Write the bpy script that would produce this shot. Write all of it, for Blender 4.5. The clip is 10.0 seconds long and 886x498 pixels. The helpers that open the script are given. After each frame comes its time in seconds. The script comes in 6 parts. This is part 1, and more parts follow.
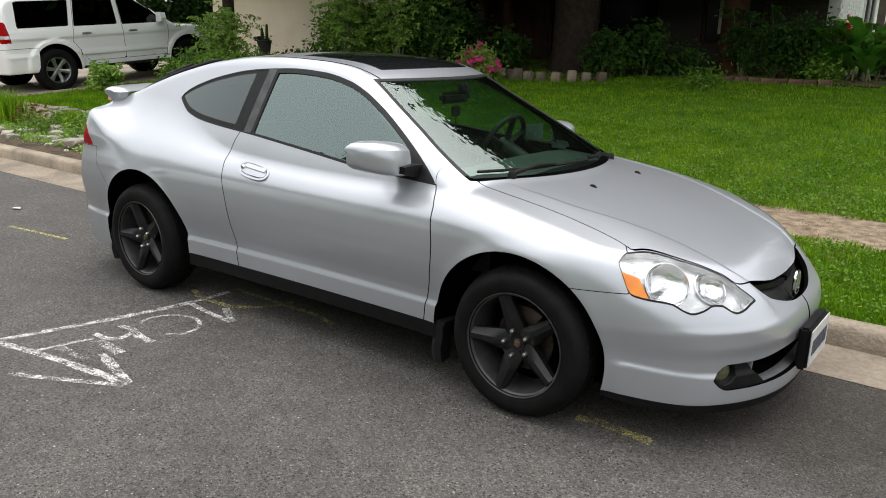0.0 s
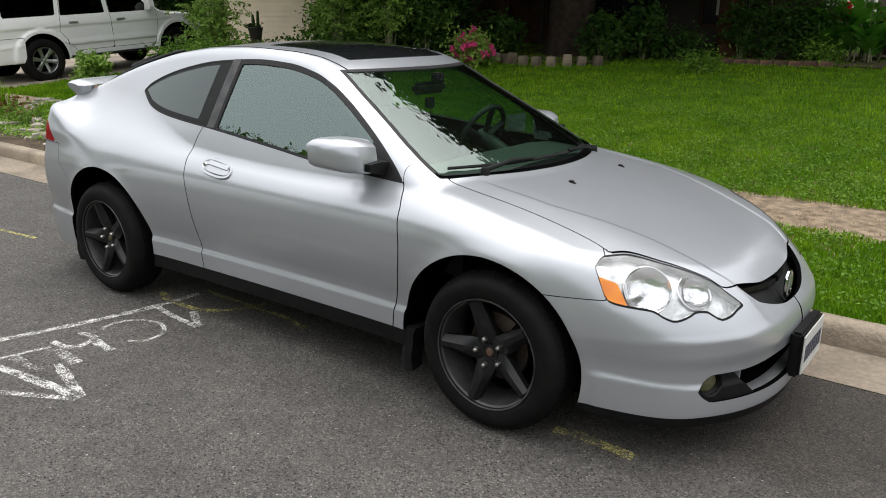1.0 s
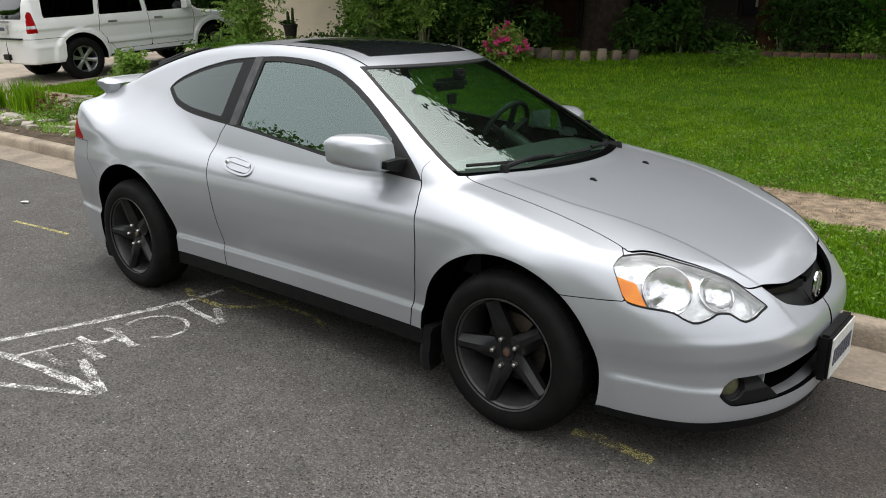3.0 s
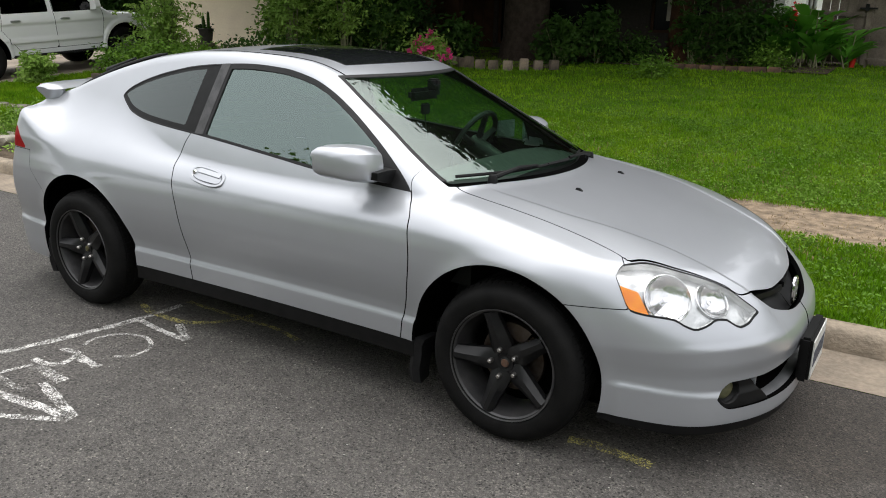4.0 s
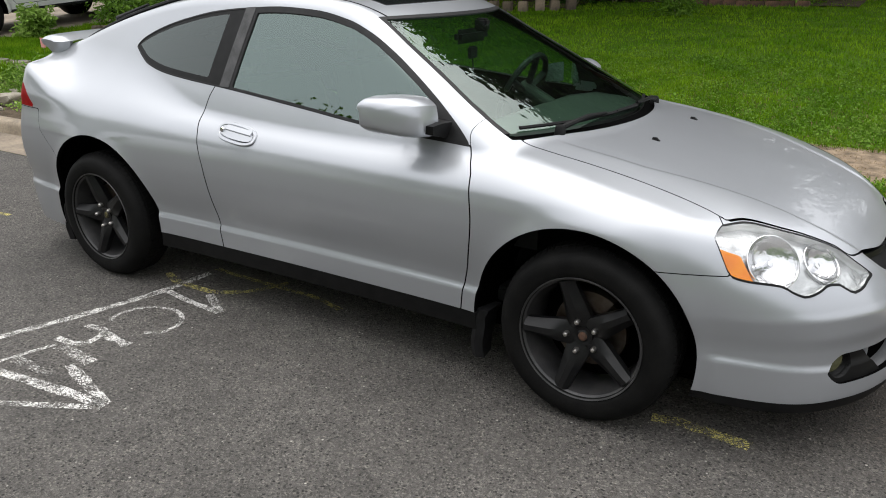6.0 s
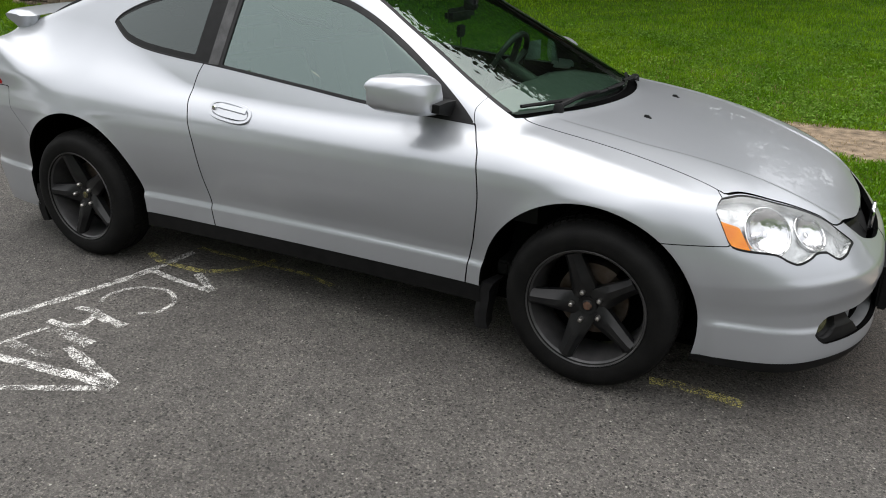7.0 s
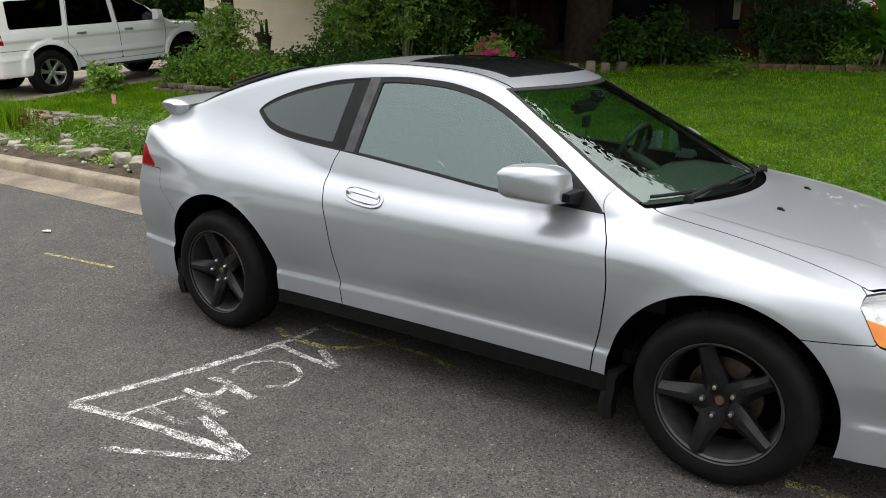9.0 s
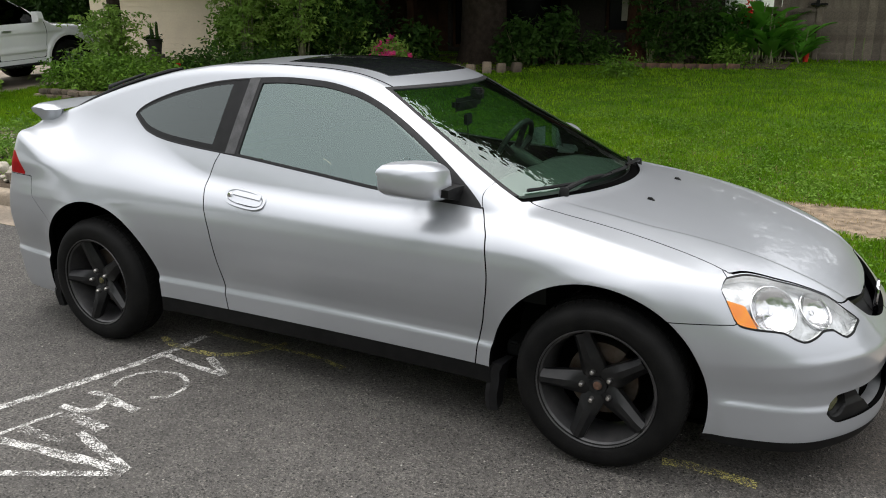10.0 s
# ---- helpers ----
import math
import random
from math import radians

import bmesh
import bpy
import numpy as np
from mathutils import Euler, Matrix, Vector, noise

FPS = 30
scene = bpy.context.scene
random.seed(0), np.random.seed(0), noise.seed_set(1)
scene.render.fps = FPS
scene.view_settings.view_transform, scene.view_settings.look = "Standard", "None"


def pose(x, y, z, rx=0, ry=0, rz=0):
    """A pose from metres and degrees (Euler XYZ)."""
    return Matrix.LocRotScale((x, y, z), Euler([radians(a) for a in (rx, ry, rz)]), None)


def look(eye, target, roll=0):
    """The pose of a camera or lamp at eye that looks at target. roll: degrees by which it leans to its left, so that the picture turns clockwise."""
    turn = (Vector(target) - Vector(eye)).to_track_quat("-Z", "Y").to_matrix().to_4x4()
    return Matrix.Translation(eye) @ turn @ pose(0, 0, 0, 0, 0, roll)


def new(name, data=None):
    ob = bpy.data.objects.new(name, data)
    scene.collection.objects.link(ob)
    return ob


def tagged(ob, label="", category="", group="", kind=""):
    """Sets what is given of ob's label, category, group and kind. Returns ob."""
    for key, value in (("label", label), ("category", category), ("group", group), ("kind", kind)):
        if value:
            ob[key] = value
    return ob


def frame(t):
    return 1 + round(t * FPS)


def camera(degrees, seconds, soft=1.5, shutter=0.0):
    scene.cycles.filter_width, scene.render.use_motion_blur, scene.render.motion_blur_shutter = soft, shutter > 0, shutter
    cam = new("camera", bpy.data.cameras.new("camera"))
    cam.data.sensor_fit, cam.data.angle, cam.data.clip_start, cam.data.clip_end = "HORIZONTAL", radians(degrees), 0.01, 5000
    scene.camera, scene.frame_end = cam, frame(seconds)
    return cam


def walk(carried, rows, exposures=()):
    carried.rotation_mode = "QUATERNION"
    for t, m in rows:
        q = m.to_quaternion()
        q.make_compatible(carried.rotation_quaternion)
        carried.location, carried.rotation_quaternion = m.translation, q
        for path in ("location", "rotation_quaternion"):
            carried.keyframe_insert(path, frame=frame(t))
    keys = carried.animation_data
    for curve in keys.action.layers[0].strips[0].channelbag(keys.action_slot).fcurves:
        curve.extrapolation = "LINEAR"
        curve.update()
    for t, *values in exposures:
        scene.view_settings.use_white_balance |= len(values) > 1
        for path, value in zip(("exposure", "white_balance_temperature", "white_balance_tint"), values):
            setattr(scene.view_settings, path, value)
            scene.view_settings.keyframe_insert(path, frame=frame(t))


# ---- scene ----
cam = camera(58.4, 10.0, soft=1.0)
PATH = [
    (0, (2.816, -3.408, 1.528), (1.672, -1.856, 0.998), 1.3),
    (0.5, (2.741, -3.291, 1.534), (1.621, -1.727, 0.987), 1.2),
    (1, (2.795, -3.151, 1.541), (1.652, -1.61, 0.975), 0.6),
    (1.5, (2.861, -3.058, 1.541), (1.658, -1.569, 0.962), -0.4),
    (2, (2.886, -3.04, 1.548), (1.641, -1.586, 0.969), -0.8),
    (3.5, (2.715, -3.157, 1.54), (1.567, -1.623, 0.966), 1.4),
    (4, (2.551, -3.249, 1.549), (1.52, -1.628, 0.991), 1.2),
    (4.5, (2.469, -3.244, 1.543), (1.461, -1.606, 0.997), 0.5),
    (5, (2.364, -3.107, 1.536), (1.356, -1.471, 0.983), -0.3),
    (5.5, (2.288, -3.045, 1.508), (1.307, -1.423, 0.869), -0.0),
    (6, (2.199, -3.087, 1.504), (1.178, -1.508, 0.821), -0.3),
    (7.5, (1.955, -3.338, 1.559), (1.153, -1.67, 0.802), 1.1),
    (8, (1.95, -3.336, 1.567), (1.107, -1.675, 0.838), 0.7),
    (8.5, (1.926, -3.353, 1.557), (0.885, -1.764, 0.933), 0.0),
    (9, (1.923, -3.383, 1.57), (0.822, -1.808, 1.016), 0.1),
    (9.5, (1.959, -3.376, 1.567), (0.909, -1.76, 1.03), 0.0),
    (10, (2.02, -3.34, 1.555), (1.111, -1.645, 1.007), -0.1),
]

EXPOSURE = 0.55
walk(cam, [(t, look(eye, target, roll)) for t, eye, target, roll in PATH], exposures=[(t, EXPOSURE + e) for t, e in ((0.0, 0.07), (1.0, -0.02), (2.0, -0.03), (4.0, 0.0), (6.0, -0.06), (7.5, -0.05), (9.0, 0.02), (10.0, 0.03))])

# ---- world and sun: a bright overcast day ----
world = bpy.data.worlds.new("overcast_sky")
scene.world = world
world.use_nodes = True
wn, wl = world.node_tree.nodes, world.node_tree.links
sky = wn.new("ShaderNodeTexSky")
sky.sky_type, sky.sun_disc = "NISHITA", False
sky.sun_elevation, sky.sun_rotation = radians(81), radians(337)
sky.air_density, sky.dust_density, sky.ozone_density = 1.0, 4.0, 1.0
grey = wn.new("ShaderNodeHueSaturation")
grey.inputs["Saturation"].default_value = 0.22
wl.new(sky.outputs[0], grey.inputs["Color"])
flat = wn.new("ShaderNodeGamma")
flat.inputs["Gamma"].default_value = 0.5
wl.new(grey.outputs[0], flat.inputs["Color"])
# an overcast sky is brightest overhead and dimmer towards the horizon
height = wn.new("ShaderNodeSeparateXYZ")
wl.new(wn.new("ShaderNodeTexCoord").outputs["Generated"], height.inputs[0])
dome = wn.new("ShaderNodeMapRange")
dome.inputs["From Min"].default_value, dome.inputs["From Max"].default_value = 0.0, 1.0
dome.inputs["To Min"].default_value, dome.inputs["To Max"].default_value = 0.62, 1.22
wl.new(height.outputs["Z"], dome.inputs["Value"])
cloud = wn.new("ShaderNodeMix")
cloud.data_type, cloud.blend_type = "RGBA", "MULTIPLY"
cloud.inputs["Factor"].default_value = 1.0
wl.new(flat.outputs[0], cloud.inputs["A"])
wl.new(dome.outputs[0], cloud.inputs["B"])
wl.new(cloud.outputs["Result"], wn["Background"].inputs["Color"])
wn["Background"].inputs["Strength"].default_value = 0.6
sun = new("sun", bpy.data.lights.new("sun", "SUN"))
sun.data.energy, sun.data.angle, sun.data.color = 0.6, radians(95), (1.0, 0.96, 0.9)
sun.matrix_world = look((0, 0, 0), (0.06, -0.14, -1.0))

# ---- materials ----
def tree_of(name):
    m = bpy.data.materials.new(name)
    m.use_nodes = True
    return m, m.node_tree.nodes, m.node_tree.links, m.node_tree.nodes["Principled BSDF"]


def mat(name, a, b=None, rough=0.6, metal=0.0, scale=8.0, fine=0.0, bump=0.0, bump_scale=0.0, coat=0.0, contrast=(0.35, 0.65), spec=0.5, vary=0.0, island=0.0, trans=0.0):
    """Two colours mixed by a coarse noise, darkened and lightened by a fine one, with a bump."""
    m, n, l, p = tree_of(name)
    p.inputs["Roughness"].default_value, p.inputs["Metallic"].default_value = rough, metal
    p.inputs["Specular IOR Level"].default_value, p.inputs["Coat Weight"].default_value = spec, coat
    p.inputs["Coat Roughness"].default_value = 0.04
    co = n.new("ShaderNodeTexCoord").outputs["Object"]
    mix = n.new("ShaderNodeMix")
    mix.data_type = "RGBA"
    mix.inputs["A"].default_value, mix.inputs["B"].default_value = (*a, 1), (*(b or a), 1)
    no = n.new("ShaderNodeTexNoise")
    no.inputs["Scale"].default_value, no.inputs["Detail"].default_value = scale, 6
    l.new(co, no.inputs["Vector"])
    ra = n.new("ShaderNodeMapRange")
    ra.inputs["From Min"].default_value, ra.inputs["From Max"].default_value = contrast
    l.new(no.outputs["Fac"], ra.inputs["Value"])
    l.new(ra.outputs[0], mix.inputs["Factor"])
    col = mix.outputs["Result"]

    def scaled(col, fac, low, high):
        r2 = n.new("ShaderNodeMapRange")
        r2.inputs["To Min"].default_value, r2.inputs["To Max"].default_value = low, high
        l.new(fac, r2.inputs["Value"])
        hs = n.new("ShaderNodeHueSaturation")
        l.new(r2.outputs[0], hs.inputs["Value"])
        l.new(col, hs.inputs["Color"])
        return hs.outputs[0]

    if fine:
        nf = n.new("ShaderNodeTexNoise")
        nf.inputs["Scale"].default_value, nf.inputs["Detail"].default_value = scale * 14, 4
        l.new(co, nf.inputs["Vector"])
        col = scaled(col, nf.outputs["Fac"], 1 - 1.6 * fine, 1 + 1.6 * fine)
    if vary:
        col = scaled(col, n.new("ShaderNodeObjectInfo").outputs["Random"], 1 - vary, 1 + vary)
    if island:
        col = scaled(col, n.new("ShaderNodeNewGeometry").outputs["Random Per Island"], 1 - island, 1 + island)
    l.new(col, p.inputs["Base Color"])
    if bump:
        nb = n.new("ShaderNodeTexNoise")
        nb.inputs["Scale"].default_value, nb.inputs["Detail"].default_value = bump_scale or scale * 10, 5
        l.new(co, nb.inputs["Vector"])
        bu = n.new("ShaderNodeBump")
        bu.inputs["Strength"].default_value, bu.inputs["Distance"].default_value = bump, 0.02
        l.new(nb.outputs["Fac"], bu.inputs["Height"])
        l.new(bu.outputs[0], p.inputs["Normal"])
    if trans:
        tr = n.new("ShaderNodeBsdfTranslucent")
        l.new(col, tr.inputs["Color"])
        ms = n.new("ShaderNodeMixShader")
        ms.inputs[0].default_value = trans
        l.new(p.outputs[0], ms.inputs[1])
        l.new(tr.outputs[0], ms.inputs[2])
        l.new(ms.outputs[0], n["Material Output"].inputs[0])
    return m


def glass(name, tint, mirror=0.08, rough=0.0, haze=0.0, sheen=(1, 1, 1)):
    """A thin pane: clear and tinted, with a mirror sheen that grows towards grazing angles (both faces as one)."""
    m, n, l, p = tree_of(name)
    n.remove(p)
    tr, gl, lw, mx = n.new("ShaderNodeBsdfTransparent"), n.new("ShaderNodeBsdfGlossy"), n.new("ShaderNodeLayerWeight"), n.new("ShaderNodeMixShader")
    tr.inputs[0].default_value = (*tint, 1)
    gl.inputs["Roughness"].default_value = rough
    gl.inputs["Color"].default_value = (*sheen, 1)
    lw.inputs["Blend"].default_value = 0.5
    pw, mr = n.new("ShaderNodeMath"), n.new("ShaderNodeMapRange")
    pw.operation = "POWER"
    pw.inputs[1].default_value = 4.0
    l.new(lw.outputs["Facing"], pw.inputs[0])
    l.new(pw.outputs[0], mr.inputs["Value"])
    mr.inputs["To Min"].default_value = mirror
    l.new(mr.outputs[0], mx.inputs[0])
    base = tr.outputs[0]
    if haze:
        di, m2 = n.new("ShaderNodeBsdfDiffuse"), n.new("ShaderNodeMixShader")
        di.inputs[0].default_value = (0.5, 0.5, 0.47, 1)
        nz, rg = n.new("ShaderNodeTexNoise"), n.new("ShaderNodeMapRange")
        nz.inputs["Scale"].default_value = 9.0
        rg.inputs["To Max"].default_value = haze * 2
        l.new(nz.outputs["Fac"], rg.inputs["Value"])
        l.new(rg.outputs[0], m2.inputs[0])
        l.new(base, m2.inputs[1])
        l.new(di.outputs[0], m2.inputs[2])
        base = m2.outputs[0]
    l.new(base, mx.inputs[1])
    l.new(gl.outputs[0], mx.inputs[2])
    l.new(mx.outputs[0], n["Material Output"].inputs[0])
    return m


def silver_paint(name, col):
    m = mat(name, col, [c * 0.97 for c in col], rough=0.28, metal=0.54, scale=3.0, coat=0.6)
    n, l, p = m.node_tree.nodes, m.node_tree.links, m.node_tree.nodes["Principled BSDF"]
    co = n.new("ShaderNodeTexCoord").outputs["Object"]
    p.inputs["Coat Roughness"].default_value = 0.025
    p.inputs["Coat IOR"].default_value = 1.5
    gr, rr = n.new("ShaderNodeTexNoise"), n.new("ShaderNodeMapRange")
    gr.inputs["Scale"].default_value = 5
    l.new(co, gr.inputs["Vector"])
    rr.inputs["To Min"].default_value, rr.inputs["To Max"].default_value = 0.27, 0.34
    l.new(gr.outputs["Fac"], rr.inputs["Value"])
    l.new(rr.outputs[0], p.inputs["Roughness"])
    return m


SILVER = silver_paint("silver_metallic_paint", (0.425, 0.44, 0.468))
WHITE_PAINT = mat("white_paint", (0.82, 0.82, 0.81), (0.78, 0.78, 0.77), rough=0.32, scale=2.0, coat=0.8)
BLACK_TRIM = mat("black_trim", (0.0035, 0.0036, 0.0038), (0.007, 0.007, 0.0072), rough=0.5, scale=20, fine=0.15, spec=0.2)
GREY_TRIM = mat("weathered_trim", (0.006, 0.006, 0.0065), (0.012, 0.012, 0.013), rough=0.55, scale=25, fine=0.2, spec=0.3)
DARK = mat("dark_cavity", (0.002, 0.002, 0.002), rough=0.95, spec=0.02)
RUBBER = mat("tyre_rubber", (0.005, 0.005, 0.005), (0.009, 0.0088, 0.0085), rough=0.65, spec=0.12, scale=14, fine=0.3, bump=0.1, bump_scale=220)
RIM_BLACK = mat("satin_black_rim", (0.006, 0.006, 0.007), (0.012, 0.012, 0.012), rough=0.36, scale=18, fine=0.2, spec=0.3)
# lighter copy of the rim black: light caught by the barrel, put into its colour
RIM_LIP = mat("lit_black_rim_barrel", (0.026, 0.026, 0.027), (0.052, 0.050, 0.050), rough=0.3, scale=14, fine=0.25, spec=0.5)
CHROME = mat("chrome", (0.75, 0.75, 0.76), rough=0.12, metal=1.0)
NUT_STEEL = mat("nut_steel", (0.62, 0.61, 0.59), (0.42, 0.40, 0.37), rough=0.35, metal=1.0, scale=90)
RUST = mat("rusty_steel", (0.16, 0.075, 0.045), (0.09, 0.06, 0.045), rough=0.75, metal=0.3, scale=60, fine=0.3)
DISC_STEEL = mat("brake_disc", (0.13, 0.11, 0.095), (0.08, 0.055, 0.04), rough=0.5, metal=0.8, scale=25)
SIDE_GLASS = glass("tinted_side_glass", (0.40, 0.52, 0.43), mirror=0.165, sheen=(0.82, 1.0, 0.95))
PRIVACY = glass("privacy_side_glass", (0.10, 0.12, 0.11), mirror=0.085, sheen=(0.9, 1.0, 0.97))
SCREEN_GLASS = glass("windscreen_glass", (0.66, 0.96, 0.76), mirror=0.105, haze=0.004, sheen=(0.88, 1.0, 0.95))
LAMP_GLASS = glass("lamp_lens", (0.97, 0.975, 0.975), mirror=0.045, haze=0.008)
LAMP_BOWL = mat("satin_reflector", (0.66, 0.67, 0.67), (0.42, 0.43, 0.43), rough=0.22, metal=0.7, scale=22, bump=0.5, bump_scale=22)
AMBER = mat("amber_lens", (0.72, 0.19, 0.0), (0.80, 0.26, 0.002), rough=0.3, scale=30, spec=0.2)
RED_LENS = mat("red_lens", (0.26, 0.001, 0.002), (0.34, 0.002, 0.003), rough=0.4, scale=30, spec=0.08)
REFLECTOR = mat("lamp_reflector", (0.86, 0.86, 0.87), (0.70, 0.70, 0.71), rough=0.10, metal=1.0, scale=30, bump=0.25, bump_scale=16)
CLOTH = mat("dark_upholstery", (0.014, 0.015, 0.015), (0.022, 0.022, 0.022), rough=0.85, scale=40, fine=0.2)
DASH = mat("dash_plastic", (0.009, 0.011, 0.011), (0.014, 0.016, 0.016), rough=0.6, scale=40)
PLATE_WHITE = mat("number_plate", (0.62, 0.63, 0.6), (0.5, 0.5, 0.48), rough=0.4, scale=30)
INK = mat("plate_ink", (0.05, 0.06, 0.09), rough=0.5)


# ---- mesh helpers ----
def mesh_of(name, verts, faces, material, smooth=False, normals=None):
    me = bpy.data.meshes.new(name)
    me.from_pydata(verts if isinstance(verts, list) else np.asarray(verts).tolist(), [], faces if isinstance(faces, list) else np.asarray(faces).tolist())
    for m in material if isinstance(material, (list, tuple)) else [material]:
        me.materials.append(m)
    if smooth:
        me.polygons.foreach_set("use_smooth", [True] * len(me.polygons))
    if normals is not None:
        me.normals_split_custom_set(normals)
    me.update()
    return me


def link(name, me, parent=None, label=""):
    ob = new(name, me)
    if parent is not None:
        ob.parent = parent
    if label:
        ob["label"] = label
    return ob


def part(name, bm, material, parent=None, label="", smooth=True):
    me = bpy.data.meshes.new(name)
    bm.to_mesh(me)
    bm.free()
    for m in material if isinstance(material, (list, tuple)) else [material]:
        me.materials.append(m)
    if smooth:
        me.polygons.foreach_set("use_smooth", [True] * len(me.polygons))
        me.set_sharp_from_angle(angle=radians(35))
    return link(name, me, parent, label)


def thing(name, at, label, category, group="", kind=""):
    ob = new(name)
    ob.matrix_world = pose(*at) if not isinstance(at, Matrix) else at
    ob.empty_display_size = 0.2
    return tagged(ob, label, category, group, kind)


def box(bm, lo, hi, bevel=0.0, m=None):
    c = [(a + b) / 2 for a, b in zip(lo, hi)]
    r = bmesh.ops.create_cube(bm, size=1.0, matrix=(m or Matrix()) @ Matrix.Translation(c) @ Matrix.Diagonal([max(b - a, 1e-4) for a, b in zip(lo, hi)] + [1]))
    if bevel:
        es = {e for v in r["verts"] for e in v.link_edges}
        bmesh.ops.bevel(bm, geom=list(es), offset=bevel, segments=2, affect="EDGES")
    return bm


def boxed(lo, hi, bevel=0.0, m=None):
    return box(bmesh.new(), lo, hi, bevel, m)


def tube(bm, pts, radii, sides=8, cap=True):
    """A round tube along points, with a radius at each."""
    pts = [Vector(p) for p in pts]
    radii = radii if isinstance(radii, (list, tuple)) else [radii] * len(pts)
    rings = []
    for i, p in enumerate(pts):
        d = (pts[min(i + 1, len(pts) - 1)] - pts[max(i - 1, 0)]).normalized()
        u = d.cross(Vector((0, 0, 1)) if abs(d.z) < 0.9 else Vector((1, 0, 0))).normalized()
        w = d.cross(u)
        rings.append([bm.verts.new(p + radii[i] * (math.cos(2 * math.pi * k / sides) * u + math.sin(2 * math.pi * k / sides) * w)) for k in range(sides)])
    for a, b in zip(rings, rings[1:]):
        for k in range(sides):
            bm.faces.new((a[k], a[(k + 1) % sides], b[(k + 1) % sides], b[k]))
    if cap:
        bm.faces.new(rings[0][::-1])
        bm.faces.new(rings[-1])
    return bm


def revolve(bm, profile, sides=64, axis="y", m=None, closed=False):
    """Turns a profile of (radius, height) round the axis."""
    m = m or Matrix()
    rings = []
    for r, h in profile:
        ring = []
        for k in range(sides):
            a = 2 * math.pi * k / sides
            c, s = r * math.cos(a), r * math.sin(a)
            ring.append(bm.verts.new(m @ Vector((c, h, s) if axis == "y" else (c, s, h))))
        rings.append(ring)
    pairs = list(zip(rings, rings[1:])) + ([(rings[-1], rings[0])] if closed else [])
    for a, b in pairs:
        for k in range(sides):
            bm.faces.new((a[k], a[(k + 1) % sides], b[(k + 1) % sides], b[k]))
    return bm


def sections(bm, rows, closed_ring=True, caps=True):
    """Skins a row of rings of points, all of the same count."""
    rings = [[bm.verts.new(p) for p in row] for row in rows]
    n = len(rings[0])
    for a, b in zip(rings, rings[1:]):
        for k in range(n if closed_ring else n - 1):
            bm.faces.new((a[k], a[(k + 1) % n], b[(k + 1) % n], b[k]))
    if caps and closed_ring:
        bm.faces.new(rings[0][::-1])
        bm.faces.new(rings[-1])
    bmesh.ops.recalc_face_normals(bm, faces=bm.faces[:])
    return bm

# ---- the coupe's skin: implicit form, sampled along a fan of rays ----
def spline(xs, ys):
    """A smooth curve through the knots (limited slopes, no overshoot), straight beyond them."""
    xs, ys = np.array(xs, float), np.array(ys, float)
    d = np.diff(ys) / np.diff(xs)
    m = np.concatenate([[d[0]], np.where(d[:-1] * d[1:] > 0, 2 * d[:-1] * d[1:] / (d[:-1] + d[1:] + 1e-12), 0.0), [d[-1]]])

    def f(x):
        x = np.asarray(x, float)
        i = np.clip(np.searchsorted(xs, x) - 1, 0, len(xs) - 2)
        h = xs[i + 1] - xs[i]
        t = (x - xs[i]) / h
        tc = np.clip(t, 0, 1)
        v = (2 * tc**3 - 3 * tc**2 + 1) * ys[i] + (tc**3 - 2 * tc**2 + tc) * h * m[i] + (3 * tc**2 - 2 * tc**3) * ys[i + 1] + (tc**3 - tc**2) * h * m[i + 1]
        return v + np.where(t < 0, t * h * m[0], 0) + np.where(t > 1, (t - 1) * h * m[-1], 0)

    return f


def smax(a, b, k):
    h = np.clip(0.5 + 0.5 * (a - b) / k, 0, 1)
    return b + (a - b) * h + k * h * (1 - h)


def smin(a, b, k):
    return -smax(-a, -b, k)


def step(a, b, v):
    t = np.clip((v - a) / (b - a), 0, 1)
    return t * t * (3 - 2 * t)


HOOD = spline([-2.35, -2.1, -1.95, -1.6, 0.4, 0.9, 1.1, 1.3, 1.5, 1.7, 1.85, 1.97, 2.06, 2.13, 2.2, 2.3], [0.93, 1.0, 1.012, 1.0, 0.93, 0.935, 0.915, 0.885, 0.843, 0.785, 0.73, 0.675, 0.615, 0.55, 0.49, 0.40])
ROOF = spline([-2.3, -2.0, -1.8, -1.5, -1.2, -0.9, -0.6, -0.35, -0.1, 0.08, 0.22, 0.5, 1.05, 1.4], [0.86, 1.015, 1.10, 1.204, 1.288, 1.352, 1.395, 1.402, 1.395, 1.378, 1.345, 1.215, 0.955, 0.79])
PLAN = spline([-2.3, -2.1, -1.8, -1.285, -0.6, 0.0, 0.6, 1.0, 1.285, 1.6, 1.9, 2.2], [0.70, 0.762, 0.822, 0.858, 0.838, 0.832, 0.838, 0.85, 0.858, 0.835, 0.775, 0.68])
SIDE = spline([0.10, 0.20, 0.26, 0.315, 0.36, 0.40, 0.43, 0.47, 0.52, 0.58, 0.64, 0.70, 0.75, 0.80, 0.86, 0.92, 1.05], [-0.074, -0.054, -0.048, -0.0455, -0.0445, -0.0435, -0.040, -0.031, -0.020, -0.011, -0.007, -0.009, -0.017, -0.036, -0.069, -0.118, -0.28])
NOSE = spline([0.10, 0.16, 0.20, 0.24, 0.30, 0.36, 0.42, 0.465, 0.50, 0.56, 0.62, 0.75, 1.0], [2.136, 2.183, 2.193, 2.192, 2.188, 2.190, 2.200, 2.200, 2.183, 2.145, 2.10, 2.02, 1.8])
